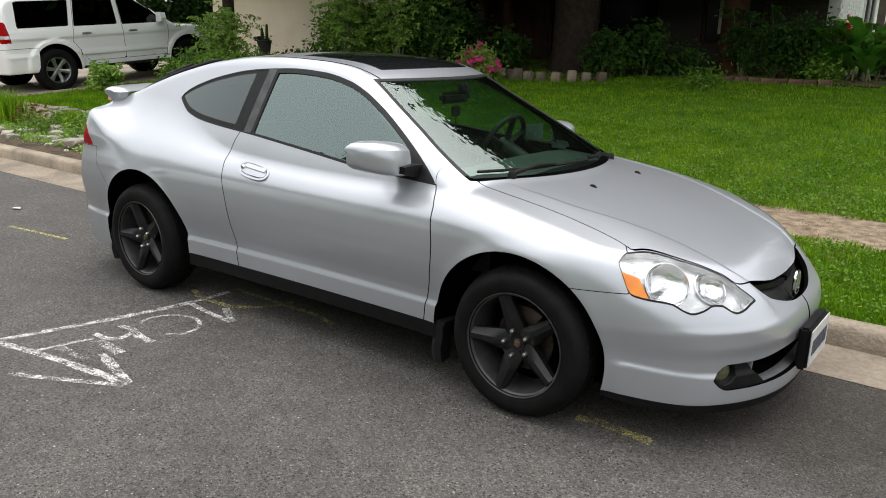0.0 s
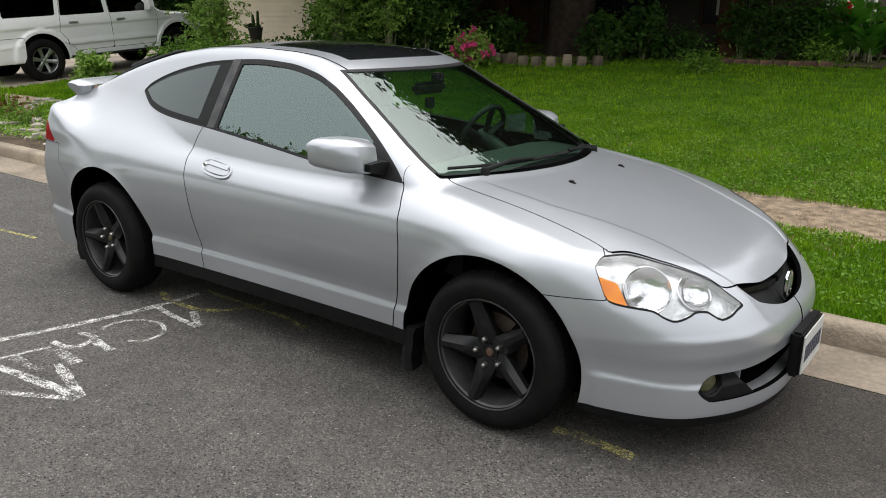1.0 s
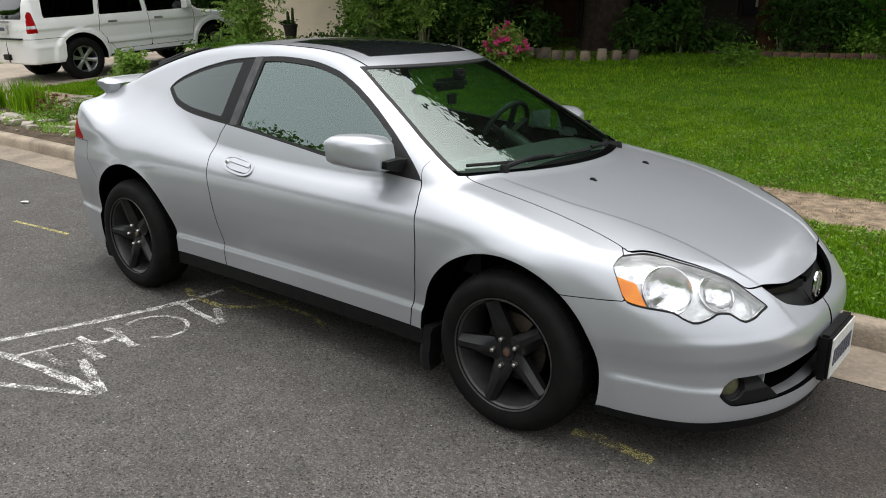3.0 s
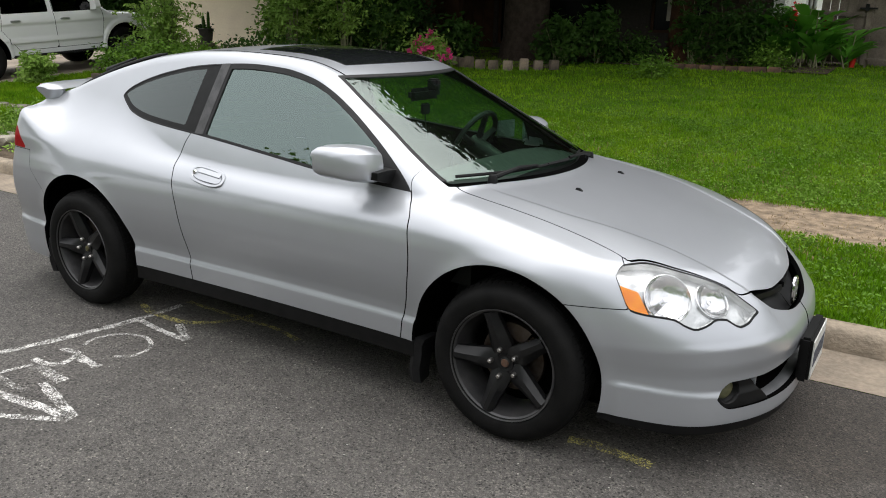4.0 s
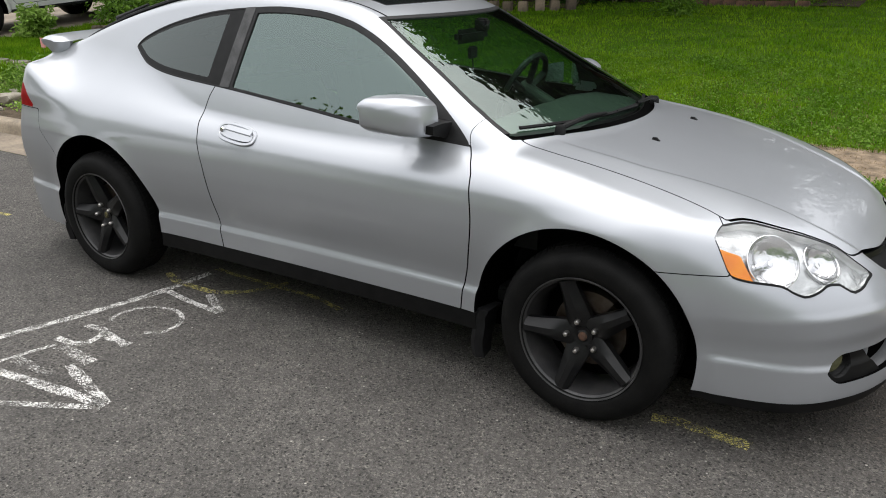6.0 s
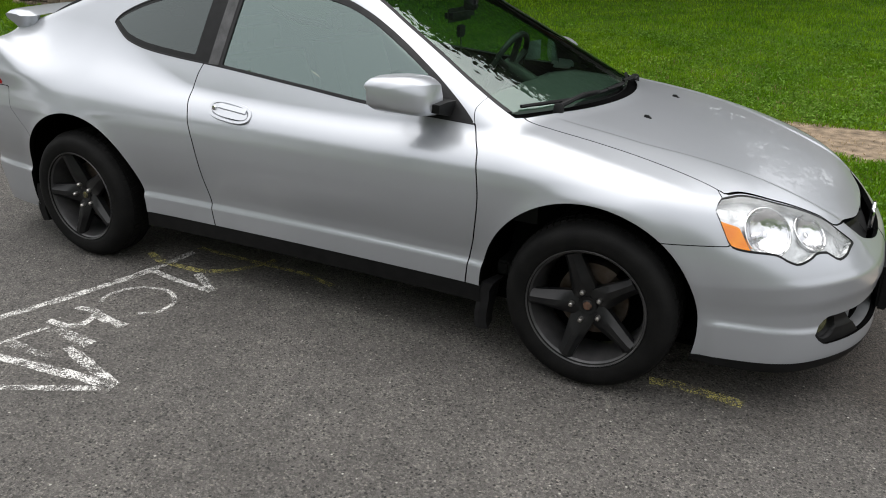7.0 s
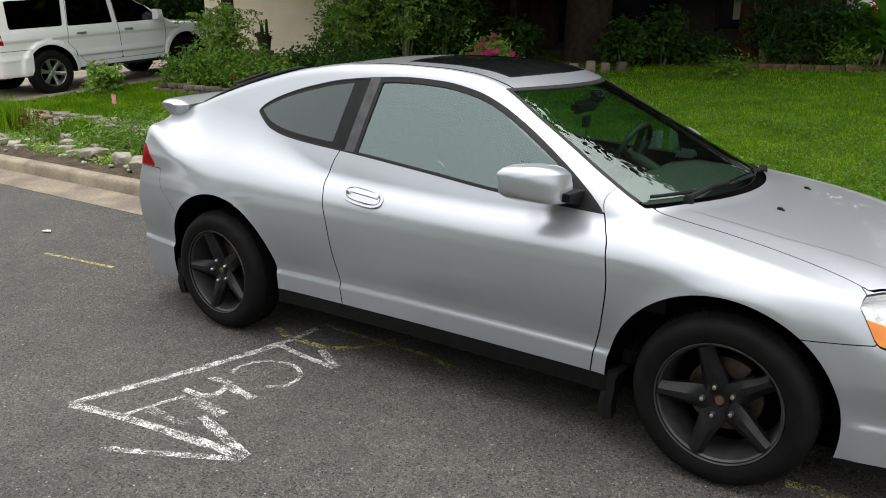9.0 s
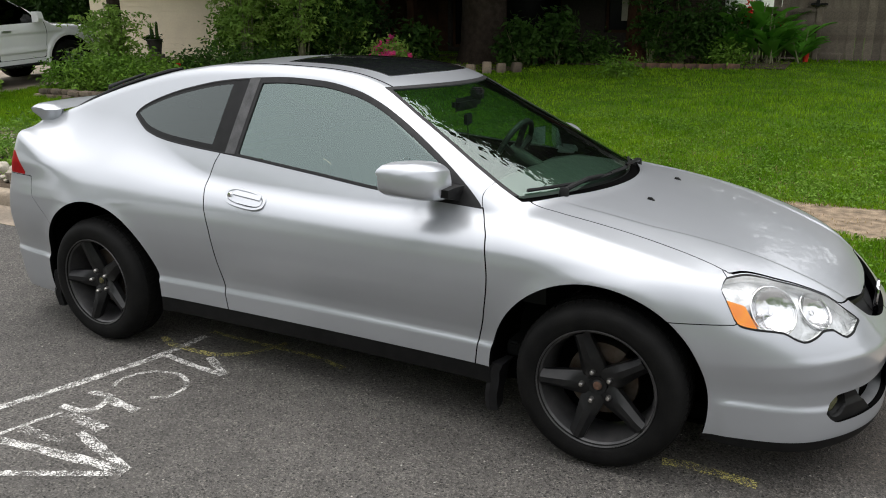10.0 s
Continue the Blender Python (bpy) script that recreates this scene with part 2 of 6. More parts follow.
TAIL = spline([0.10, 0.25, 0.4, 0.55, 0.75, 0.95, 1.1], [-2.06, -2.12, -2.150, -2.150, -2.105, -2.035, -2.0])

CREASE = spline([1.0, 1.068, 1.217, 1.335, 1.442, 1.544, 1.74, 1.945, 2.018, 2.2], [0.515, 0.521, 0.526, 0.526, 0.508, 0.483, 0.433, 0.395, 0.355, 0.28])


def ledge_height(x):
    """Height of the ledge that runs along the sill and round the front bumper."""
    return 0.386 - 0.052 * step(1.45, 1.68, x) - 0.034 * step(1.69, 2.06, x)


def skin(x, y, z):
    """Below nought inside the body. y is taken as its own mirror image."""
    y = np.abs(y)
    flare = 0.012 * np.exp(-((np.hypot(x - 1.285, z - 0.32) - 0.37) / 0.05) ** 2) + 0.012 * np.exp(-((np.hypot(x + 1.285, z - 0.32) - 0.37) / 0.05) ** 2)
    zl = ledge_height(x)
    ledge = 0.0115 * step(zl + 0.017, zl - 0.013, z) * (1 - step(1.40, 1.60, x) * step(1.725, 1.665, x))
    low = z + 0.040 * step(1.45, 1.62, x) * step(0.62, 0.45, z)
    wide = PLAN(x) + SIDE(low) * (1 - 0.72 * step(-1.25, -1.85, x) * step(0.72, 0.88, z)) + flare * (z > 0.2) + ledge
    a = (y - wide) * 0.97
    top = HOOD(x) - (0.085 * y**2 + 0.03 * step(0.45, 0.85, y)) * (1 - 0.75 * step(-1.5, -1.95, x)) + 0.030 * step(-1.6, -1.95, x) * step(0.30, 0.62, y) - 0.006 * step(-0.014, 0.014, CREASE(x) - y) * step(0.98, 1.12, x)
    b = (z - top) * 0.93
    c = (x - (NOSE(z) + ledge - 0.83 * y**3)) / np.sqrt(1 + (2.0 * y**2) ** 2)
    d = ((TAIL(z) + 0.28 * y**3) - x) / np.sqrt(1 + (0.9 * y**2) ** 2)
    body = smax(smax(smax(a, b, 0.10 - 0.070 * step(-1.4, -1.9, x)), c, 0.09), d, 0.035)
    body = smax(body, 0.11 - z, 0.02)
    side = (y - (0.715 - 0.467 * (z - 0.892) - 0.10 * (z - 0.892) ** 2 - 0.030 * np.maximum(0, x - 0.2) ** 2 - 0.055 * np.maximum(0, -x - 0.3) ** 2)) * 0.9
    roof = (z - (ROOF(x + 0.35 * y**2) - (0.13 - 0.09 * step(-0.6, -1.1, x)) * y**2)) * np.where(x > 0.1, 0.9, 0.95)
    cab = smax(np.maximum(smax(side, roof, 0.045), 0.82 - z), d, 0.04)
    return smin(body, cab, 0.015 + 0.12 * step(-0.55, -1.30, x))


def fan(nu=440, nt=300, form=None, half=1.30, heart=0.56, reach=1.6):
    """Right half: a grid of rays from the spine, turning towards nose and tail. Returns points (nu, nt, 3)."""
    form = form or skin
    u = np.linspace(-1, 1, nu)
    ox = np.clip(half * u / 0.62, -half, half)
    phi = np.where(np.abs(u) > 0.62, (np.abs(u) - 0.62) / 0.38 * 89.7, 0.0) * np.sign(u)
    t = np.linspace(0, 1, nt)
    th = np.radians(-86 + 176 * (t - 0.02 * np.sin(2 * np.pi * t)))
    P, T = np.meshgrid(np.radians(phi), th, indexing="ij")
    ray = np.stack([np.sin(P), -np.cos(P) * np.cos(T), np.cos(P) * np.sin(T)], -1)
    org = np.zeros_like(ray)
    org[..., 0], org[..., 2] = ox[:, None], heart
    lo, hi = np.zeros(P.shape), np.full(P.shape, reach)
    for _ in range(28):
        mid = (lo + hi) / 2
        p = org + ray * mid[..., None]
        inside = form(p[..., 0], p[..., 1], p[..., 2]) < 0
        lo, hi = np.where(inside, mid, lo), np.where(inside, hi, mid)
    return org + ray * lo[..., None]


def slope(p, e=0.005, form=None):
    """Outward unit normals of the skin at points p (n, 3)."""
    form = form or skin
    g = np.stack([form(*(p + e * np.eye(3)[i]).T) - form(*(p - e * np.eye(3)[i]).T) for i in range(3)], -1)
    return g / np.linalg.norm(g, axis=1, keepdims=True)

# ---- panels cut from the skin ----
def pieces(grid, form=None):
    """The grid as points, normals and triangles."""
    nu, nt, _ = grid.shape
    v = grid.reshape(-1, 3)
    i = np.arange(nu * nt).reshape(nu, nt)
    a, b, c, d = i[:-1, :-1].ravel(), i[1:, :-1].ravel(), i[1:, 1:].ravel(), i[:-1, 1:].ravel()
    return [v, slope(v, form=form), np.concatenate([np.stack([a, b, c], 1), np.stack([a, c, d], 1)])]


def cut(m, field):
    """Splits a piece along field = 0 into what lies above and below nought."""
    v, n, t = m
    if len(t) == 0:
        return m, m
    f = field(v[:, 0], np.abs(v[:, 1]), v[:, 2])
    f = np.where(np.abs(f) < 1e-5, 1e-5, f)
    s = (f[t] > 0).sum(1)
    up, down = [t[s == 3]], [t[s == 0]]
    nv, nn, seen = [], [], {}

    def mid(i, j):
        key = (min(i, j), max(i, j))
        if key not in seen:
            w = f[i] / (f[i] - f[j])
            seen[key] = len(v) + len(nv)
            nv.append(v[i] + w * (v[j] - v[i]))
            q = n[i] + w * (n[j] - n[i])
            nn.append(q / np.linalg.norm(q))
        return seen[key]

    more = ([], [])
    for tri in t[(s == 1) | (s == 2)]:
        k = [int(q) for q in tri]
        lone = 1 if (f[tri] > 0).sum() == 1 else -1
        while f[k[0]] * lone < 0:
            k = k[1:] + k[:1]
        p, q = mid(k[0], k[1]), mid(k[0], k[2])
        (more[0] if lone > 0 else more[1]).append((k[0], p, q))
        (more[1] if lone > 0 else more[0]).extend([(p, k[1], k[2]), (p, k[2], q)])
    for side, extra in ((up, more[0]), (down, more[1])):
        if extra:
            side.append(np.array(extra))
    if nv:
        v, n = np.vstack([v, nv]), np.vstack([n, nn])
    return [v, n, np.concatenate(up)], [v, n, np.concatenate(down)]


def score(m, *fields):
    """Lays edges along each field = 0 without parting the piece."""
    for f in fields:
        up, down = cut(m, f)
        m = [up[0], up[1], np.concatenate([up[2], down[2]])]
    return [m[0], slope(m[0], 0.0025), m[2]]


def carve(m, field, gap=0.0018):
    """What lies within field > 0, and the rest, with a shut line between."""
    inner, rest = cut(m, lambda x, y, z: field(x, y, z) - gap)
    return inner, cut(rest, lambda x, y, z: field(x, y, z) + gap)[1]


def panel(name, m, material, parent, label="", both=False, rim=0.010, sink=0.0, flip=False):
    """A mesh of the piece with its edges turned in by rim. both: with its mirror image. flip: the mirror image alone."""
    v, n, t = m
    used, t = np.unique(t, return_inverse=True)
    v, n, t = v[used], n[used], t.reshape(-1, 3)
    v = v - n * sink
    if flip:
        v, n, t = v * (1, -1, 1), n * (1, -1, 1), t[:, ::-1]
    edges = np.concatenate([t[:, [0, 1]], t[:, [1, 2]], t[:, [2, 0]]])
    key = np.sort(edges, 1) @ np.array([len(v), 1])
    _, first, count = np.unique(key, return_index=True, return_counts=True)
    be = edges[first[count == 1]]
    if both:
        be = be[~((np.abs(v[be[:, 0], 1]) < 1e-4) & (np.abs(v[be[:, 1], 1]) < 1e-4))]
    faces, verts = t.tolist(), v
    if rim and len(be):
        bi = np.unique(be)
        back = {int(q): len(v) + k for k, q in enumerate(bi)}
        verts = np.vstack([v, v[bi] - n[bi] * rim])
        faces += [(int(b), int(a), back[int(a)], back[int(b)]) for a, b in be]
    nt = len(t)
    if both:
        k = len(verts)
        faces += [[q + k for q in f[::-1]] for f in faces]
        verts, n2 = np.vstack([verts, verts * (1, -1, 1)]), n * (1, -1, 1)
    normals = []
    for i, f in enumerate(faces):
        if len(f) == 4:
            normals += [(0, 0, 0)] * 4
        else:
            normals += [tuple(n[q]) if q < len(v) else tuple(n2[q - k]) for q in f]
    me = mesh_of(name, verts, faces, [material, DARK], True, normals)
    if material is SILVER or material is WHITE_PAINT:
        me.polygons.foreach_set("material_index", [1 if len(f) == 4 else 0 for f in faces])
    return link(name, me, parent, label)


ARCH_F, ARCH_R = (1.262, 0.300, 0.400), (-1.268, 0.322, 0.405)
WIN_TOP = spline([-1.222, -1.205, -1.150, -0.992, -0.857, -0.685, -0.5, -0.3, -0.1, 0.09, 0.214, 0.341, 0.514, 0.646, 0.755, 0.78], [1.108, 1.138, 1.175, 1.233, 1.267, 1.299, 1.316, 1.325, 1.316, 1.284, 1.242, 1.18, 1.079, 0.992, 0.907, 0.88])
WIN_BOT = spline([-1.222, -1.165, -1.085, -0.940, -0.740, -0.5, -0.04, 0.34, 0.775], [1.124, 1.086, 1.047, 1.018, 1.000, 0.984, 0.942, 0.906, 0.882])
PILLAR = spline([0.1, 0.186, 0.4, 0.56, 0.72, 0.87, 1.1], [0.45, 0.468, 0.519, 0.56, 0.603, 0.63, 0.64])
BONNET_SIDE = spline([0.9, 0.95, 1.13, 1.4, 1.6, 1.68, 2.2], [0.607, 0.61, 0.622, 0.632, 0.64, 0.655, 0.9])
LAMP_TOP = spline([23.0, 23.9, 27, 30.6, 40.8, 51.7, 55.8, 57.7, 59], [0.545, 0.561, 0.605, 0.650, 0.707, 0.739, 0.738, 0.722, 0.69])
LAMP_LOW = spline([23.0, 23.9, 26.6, 29, 31.3, 33, 34.1, 36.7, 39, 41.8, 44, 46.1, 52.6, 55.3, 57.7, 59], [0.575, 0.561, 0.551, 0.538, 0.533, 0.545, 0.560, 0.565, 0.550, 0.540, 0.553, 0.573, 0.590, 0.603, 0.69, 0.74])
BONNET_LIP = spline([0, 10, 22.7, 26, 27.5, 30.6, 40.8, 51.7, 55.8, 58, 70], [0.583, 0.587, 0.614, 0.617, 0.621, 0.654, 0.711, 0.743, 0.742, 0.738, 0.72])
GRILLE_LOW = spline([0, 5, 16.8, 22.7, 26], [0.500, 0.503, 0.543, 0.612, 0.66])
DOOR_BACK = spline([0.3, 0.5, 0.66, 0.8, 0.88, 0.94, 1.0], [-0.455, -0.483, -0.508, -0.555, -0.592, -0.585, -0.56])
DOOR_FRONT = spline([0.3, 0.39, 0.5, 0.65, 0.8, 0.87, 0.93, 1.0], [0.802, 0.812, 0.838, 0.856, 0.832, 0.785, 0.765, 0.80])


def turn_of(x, y):
    return np.degrees(np.arctan2(y, x - 1.2))


def front_of(f):
    return lambda x, y, z: np.where(x > 1.5, f(turn_of(x, y), z), -1.0)


car = thing("parked_coupe", (0, 0, 0), "silver metallic two-door coupe with black five-spoke wheels, parked by the kerb", "car")
skin_now = score(pieces(fan()), *[lambda x, y, z, off=off: np.where(z < 0.6, z - ledge_height(x) - off, 1.0) for off in (0.017, 0.010, 0.002, -0.006, -0.013)])
skin_now = cut(skin_now, lambda x, y, z: z - 0.182 + 0.032 * step(1.66, 2.0, x))[0]
for ax, az, ar in (ARCH_F, ARCH_R):
    skin_now = cut(skin_now, lambda x, y, z: np.where((y > 0.35) & (z < 0.8), np.hypot(x - ax, z - az) - ar, 1.0))[0]

# windscreen, its black surround, and the cowl
screen, skin_now = cut(skin_now, lambda x, y, z: np.where(z > 0.8, np.minimum(np.minimum(x + 0.6 * y**2 - 0.33, PILLAR(x) - y), 1.145 - x - 0.6 * y**2), -1.0))
cowl, screen = cut(screen, lambda x, y, z: x + 0.6 * y**2 - 1.105)
pane, surround = cut(screen, lambda x, y, z: np.minimum(x + 0.6 * y**2 - 0.352, PILLAR(x) - 0.020 - y))
panel("windscreen", pane, SCREEN_GLASS, car, "clear windscreen with a faint green tint", both=True, rim=0, sink=0.003).visible_shadow = False
panel("windscreen_surround", surround, GREY_TRIM, car, "grey-black windscreen moulding", both=True)
panel("cowl_panel", cowl, BLACK_TRIM, car, "black plastic cowl", both=True, sink=0.018, rim=0.02)

# side windows
dlo, skin_now = cut(skin_now, lambda x, y, z: np.where((z > 0.86) & (y > 0.3) & (x > -1.25) & (x < 0.8), np.minimum(WIN_TOP(x) - z, z - WIN_BOT(x)), -1.0))
light, frame_rest = cut(dlo, lambda x, y, z: np.where(x > -0.49, np.minimum(np.minimum(WIN_TOP(x) - z - 0.024, z - WIN_BOT(x) - 0.013), np.minimum(x + 0.445 - 0.10 * (z - 1.15), 0.565 - x - 0.1 * (z - 1.0))), -1.0))
quarter, frame_rest = cut(frame_rest, lambda x, y, z: np.where(x < -0.49, np.minimum(np.minimum(WIN_TOP(x) - z - 0.006, z - WIN_BOT(x) - 0.008), -0.525 - x + 0.10 * (z - 1.15)), -1.0))
clear, frit = cut(quarter, lambda x, y, z: np.minimum(np.minimum(WIN_TOP(x) - z - 0.022, z - WIN_BOT(x) - 0.03), -0.615 - x + 0.10 * (z - 1.15)))
strip_b, frame_rest = cut(frame_rest, lambda x, y, z: np.where(z > 0.99, np.minimum(-0.462 + 0.10 * (z - 1.15) - x, x + 0.520 - 0.10 * (z - 1.15)), -1.0))
PILLAR_GREY = mat("chalky_grey_plastic", (0.040, 0.040, 0.042), (0.075, 0.075, 0.077), rough=0.7, scale=18, fine=0.25)
for flip in (False, True):
    panel("door_glass", light, SIDE_GLASS, car, "tinted door window, shut", rim=0, sink=0.006, flip=flip).visible_shadow = False
    panel("quarter_glass", clear, PRIVACY, car, "tinted rear quarter window", rim=0, sink=0.002, flip=flip).visible_shadow = False
    panel("quarter_glass_border", frit, BLACK_TRIM, car, "black printed border of the quarter window", rim=0.006, sink=0.002, flip=flip)
    panel("pillar_strip", strip_b, PILLAR_GREY, car, "weathered grey strip between the side windows", rim=0.012, sink=-0.002, flip=flip)
    panel("window_frame", frame_rest, GREY_TRIM, car, "black window frame and pillar strip", rim=0.012, flip=flip)

# bonnet, lamps, grille
bonnet, skin_now = carve(skin_now, lambda x, y, z: np.where((x > 0.85) & (z > 0.5), np.minimum(np.minimum(BONNET_SIDE(x) - y, x + 0.6 * y**2 - 1.147), (z - BONNET_LIP(turn_of(x, y))) * np.where(x > 1.5, 1.0, 0) + np.where(x > 1.5, 0, 1.0)), -1.0), 0.0022)
lamp, skin_now = cut(skin_now, front_of(lambda a, z: np.where((a > 23) & (a < 59), np.minimum(LAMP_TOP(a) - z, z - LAMP_LOW(a)), -1.0)))
grille, skin_now = cut(skin_now, front_of(lambda a, z: np.where(a < 26, np.minimum(BONNET_LIP(a) - 0.002 - z, z - GRILLE_LOW(a)), -1.0)))
mouth, skin_now = cut(skin_now, front_of(lambda a, z: np.where(a < 38, np.minimum(0.356 - 0.012 * step(14, 26, a) - 0.0046 * np.maximum(0, a - 33.0) ** 2 - z, z - 0.243 - 0.0033 * np.maximum(0, a - 33.0) ** 2), -1.0)))
lip, skin_now = cut(skin_now, lambda x, y, z: np.where(x > 1.3, 0.212 - 0.024 * step(1.66, 2.02, x) - z, -1.0))
bumper, skin_now = carve(skin_now, lambda x, y, z: np.where(x > 1.42, np.maximum(0.607 - z, (55.6 - turn_of(x, y)) * 0.012), -1.0), 0.0016)
bonnet = score(bonnet, lambda x, y, z: CREASE(x) - y + 0.014, lambda x, y, z: CREASE(x) - y, lambda x, y, z: CREASE(x) - y - 0.014)
panel("bonnet", bonnet, SILVER, car, "silver bonnet with two creases", both=True)
panel("front_bumper", bumper, SILVER, car, "silver front bumper with a lower ledge", both=True, rim=0.02)
panel("front_lip", lip, BLACK_TRIM, car, "black lip under the front bumper", both=True)

# rear: glass, sunroof, roof, lamps, bumper
hatch, skin_now = cut(skin_now, lambda x, y, z: np.where((z > 0.95) & (x < -0.8), np.minimum(smin(-0.95 - x - 0.25 * y**2, 0.455 - 0.09 * (x + 1.4) ** 2 - y, 0.10), x + 1.86), -1.0))
hatch_pane, hatch_edge = cut(hatch, lambda x, y, z: np.minimum(smin(-1.00 - x - 0.25 * y**2, 0.415 - 0.09 * (x + 1.4) ** 2 - y, 0.10), x + 1.82))
panel("rear_window", hatch_pane, PRIVACY, car, "tinted rear window", both=True, rim=0, sink=0.002).visible_shadow = False
panel("rear_window_border", hatch_edge, BLACK_TRIM, car, "black border of the rear window", both=True, rim=0.008)
sunroof, skin_now = carve(skin_now, lambda x, y, z: np.where(z > 1.28, np.minimum(np.minimum(x + 0.40 - 0.08 * y**2, 0.235 - x - 0.62 * y**2), 0.36 - y), -1.0), 0.003)
roof, skin_now = carve(skin_now, lambda x, y, z: np.where((z > 1.1) & (x > -1.1) & (x < 0.36), 0.437 - 0.06 * np.maximum(0, -x - 0.1) ** 2 - y, -1.0), 0.004)
GLOSS_BLACK = mat("dark_roof_glass", (0.010, 0.011, 0.012), rough=0.05, spec=0.7, coat=0.5)
panel("sunroof", sunroof, GLOSS_BLACK, car, "dark glass sunroof, shut", both=True)
panel("roof_panel", roof, SILVER, car, "silver roof", both=True)
tail, skin_now = cut(skin_now, lambda x, y, z: np.where(x < -1.6, np.minimum(np.minimum(-1.775 - 0.8 * (z - 0.81) - 2.0 * np.maximum(0, z - 0.86) ** 2 - x, z - 0.81), 0.925 - z), -1.0))
back, skin_now = carve(skin_now, lambda x, y, z: np.where(x < -1.3, np.minimum(-1.735 + 0.25 * np.maximum(0, 0.74 - z) + 0.9 * np.maximum(0, 0.70 - z) - x, 0.806 - z), -1.0), 0.0016)
panel("rear_bumper", back, SILVER, car, "silver rear bumper", both=True, rim=0.02)
skirt, skin_now = cut(skin_now, lambda x, y, z: np.where(np.abs(x) < 1.1, 0.300 - z, -1.0))
skirt = cut(skirt, lambda x, y, z: z - 0.228)[0]
door, skin_now = carve(skin_now, lambda x, y, z: np.where((np.abs(x) < 1.0) & (y > 0.3), np.minimum(np.minimum(x - DOOR_BACK(z), DOOR_FRONT(z) - x), np.where(z > 0.87, WIN_BOT(x) + 0.004 - z, 1.0)), -1.0), 0.0027)
HANDLE_AT = (-0.335, 0.822)


def handle_hole(x, y, z):
    u, w = (x - HANDLE_AT[0]) / (0.091 * 1.12), (z - HANDLE_AT[1] + 0.0123 * (x - HANDLE_AT[0]) / 0.1) / (0.0285 * 1.15)
    return np.where((y > 0.3) & (np.abs(u) < 3), np.abs(u) ** 2.67 + np.abs(w) ** 2.67 - 1, 1.0)


door = cut(door, handle_hole)[0]
fender, skin_now = carve(skin_now, lambda x, y, z: np.where(x > 0.6, np.maximum(x - DOOR_FRONT(z) - 0.1 * np.maximum(0, z - 0.935), -0.5), -1.0), 0.0014)
for flip in (False, True):
    panel("tail_lamp", tail, RED_LENS, car, "red tail lamp lens", flip=flip)
    panel("side_skirt", skirt, BLACK_TRIM, car, "black plastic side skirt", rim=0.03, sink=0.004, flip=flip)
    panel("door", door, SILVER, car, "silver door, shut", flip=flip)
    panel("front_fender", fender, SILVER, car, "silver front fender", rim=0.02, flip=flip)
    panel("rear_quarter", skin_now, SILVER, car, "silver rear quarter panel with the roof pillar", rim=0.02, flip=flip)

# a dark body shell behind the shut lines and round the wheels
shell = pieces(fan(120, 70))
shell = cut(shell, lambda x, y, z: z - 0.24)[0]
for ax, az, ar in (ARCH_F, ARCH_R):
    shell = cut(shell, lambda x, y, z: np.where((y > 0.35) & (z < 0.8), np.hypot(x - ax, z - az) - ar - 0.01, 1.0))[0]
shell = cut(shell, lambda x, y, z: np.where(z > 0.8, -np.minimum(np.minimum(x + 0.6 * y**2 - 0.34, PILLAR(x) - 0.01 - y), 1.11 - x - 0.6 * y**2), 1.0))[0]
shell = cut(shell, lambda x, y, z: np.where((z > 0.86) & (y > 0.3) & (x > -1.25) & (x < 0.8), -np.minimum(WIN_TOP(x) - z, z - WIN_BOT(x)) + 0.01, 1.0))[0]
shell = cut(shell, lambda x, y, z: np.where((z > 0.95) & (x < -0.8), -np.minimum(np.minimum(-1.00 - x - 0.25 * y**2, x + 1.84), 0.43 - y), 1.0))[0]
shell = cut(shell, lambda x, y, z: 1.62 - x)[0]
panel("body_shell", shell, DARK, car, "black inner body shell", both=True, rim=0, sink=0.014)

# floor pan, wheel housings, engine bay block behind the nose
part("floor_pan", boxed((-2.0, -0.68, 0.20), (1.9, 0.68, 0.26), 0.01), DARK, car)
part("front_bulkhead", boxed((1.55, -0.60, 0.20), (1.80, 0.60, 0.64), 0.02), DARK, car)
part("crash_beam", boxed((1.80, -0.42, 0.18), (2.03, 0.42, 0.47), 0.02), DARK, car)
part("undertray", boxed((1.5, -0.62, 0.15), (2.0, 0.62, 0.17), 0.005), DARK, car)
for s in (-1, 1):
    for ax, az, ar in (ARCH_F, ARCH_R):
        bm = bmesh.new()
        rows = []
        for k in range(25):
            a = radians(-14 + 208 * k / 24)
            rows.append([(ax + (ar + 0.012) * math.cos(a), s * q, max(0.2, az + (ar + 0.012) * math.sin(a))) for q in (0.785, 0.70, 0.50)])
        sections(bm, rows, closed_ring=False, caps=False)
        part("wheel_housing", bm, DARK, car, "black wheel housing liner")

# grille, emblem, plate, lower intake, fog lamps
panel("grille_backing", grille, BLACK_TRIM, car, "black recessed grille", both=True, rim=0, sink=0.045)
bm = bmesh.new()
for s in (-1, 1):
    sections(bm, [[(2.085 - 0.10 * (0.02 + 0.29 * k / 4) ** 2 * 6, s * (0.02 + 0.29 * k / 4), 0.552 + 0.006 * k + dz) for dz in (-0.011, 0.011)] + [(2.060 - 0.10 * (0.02 + 0.29 * k / 4) ** 2 * 6, s * (0.02 + 0.29 * k / 4), 0.552 + 0.006 * k + dz) for dz in (0.011, -0.011)] for k in range(5)])
part("grille_bar", bm, BLACK_TRIM, car, "black horizontal grille bar")
bm = bmesh.new()
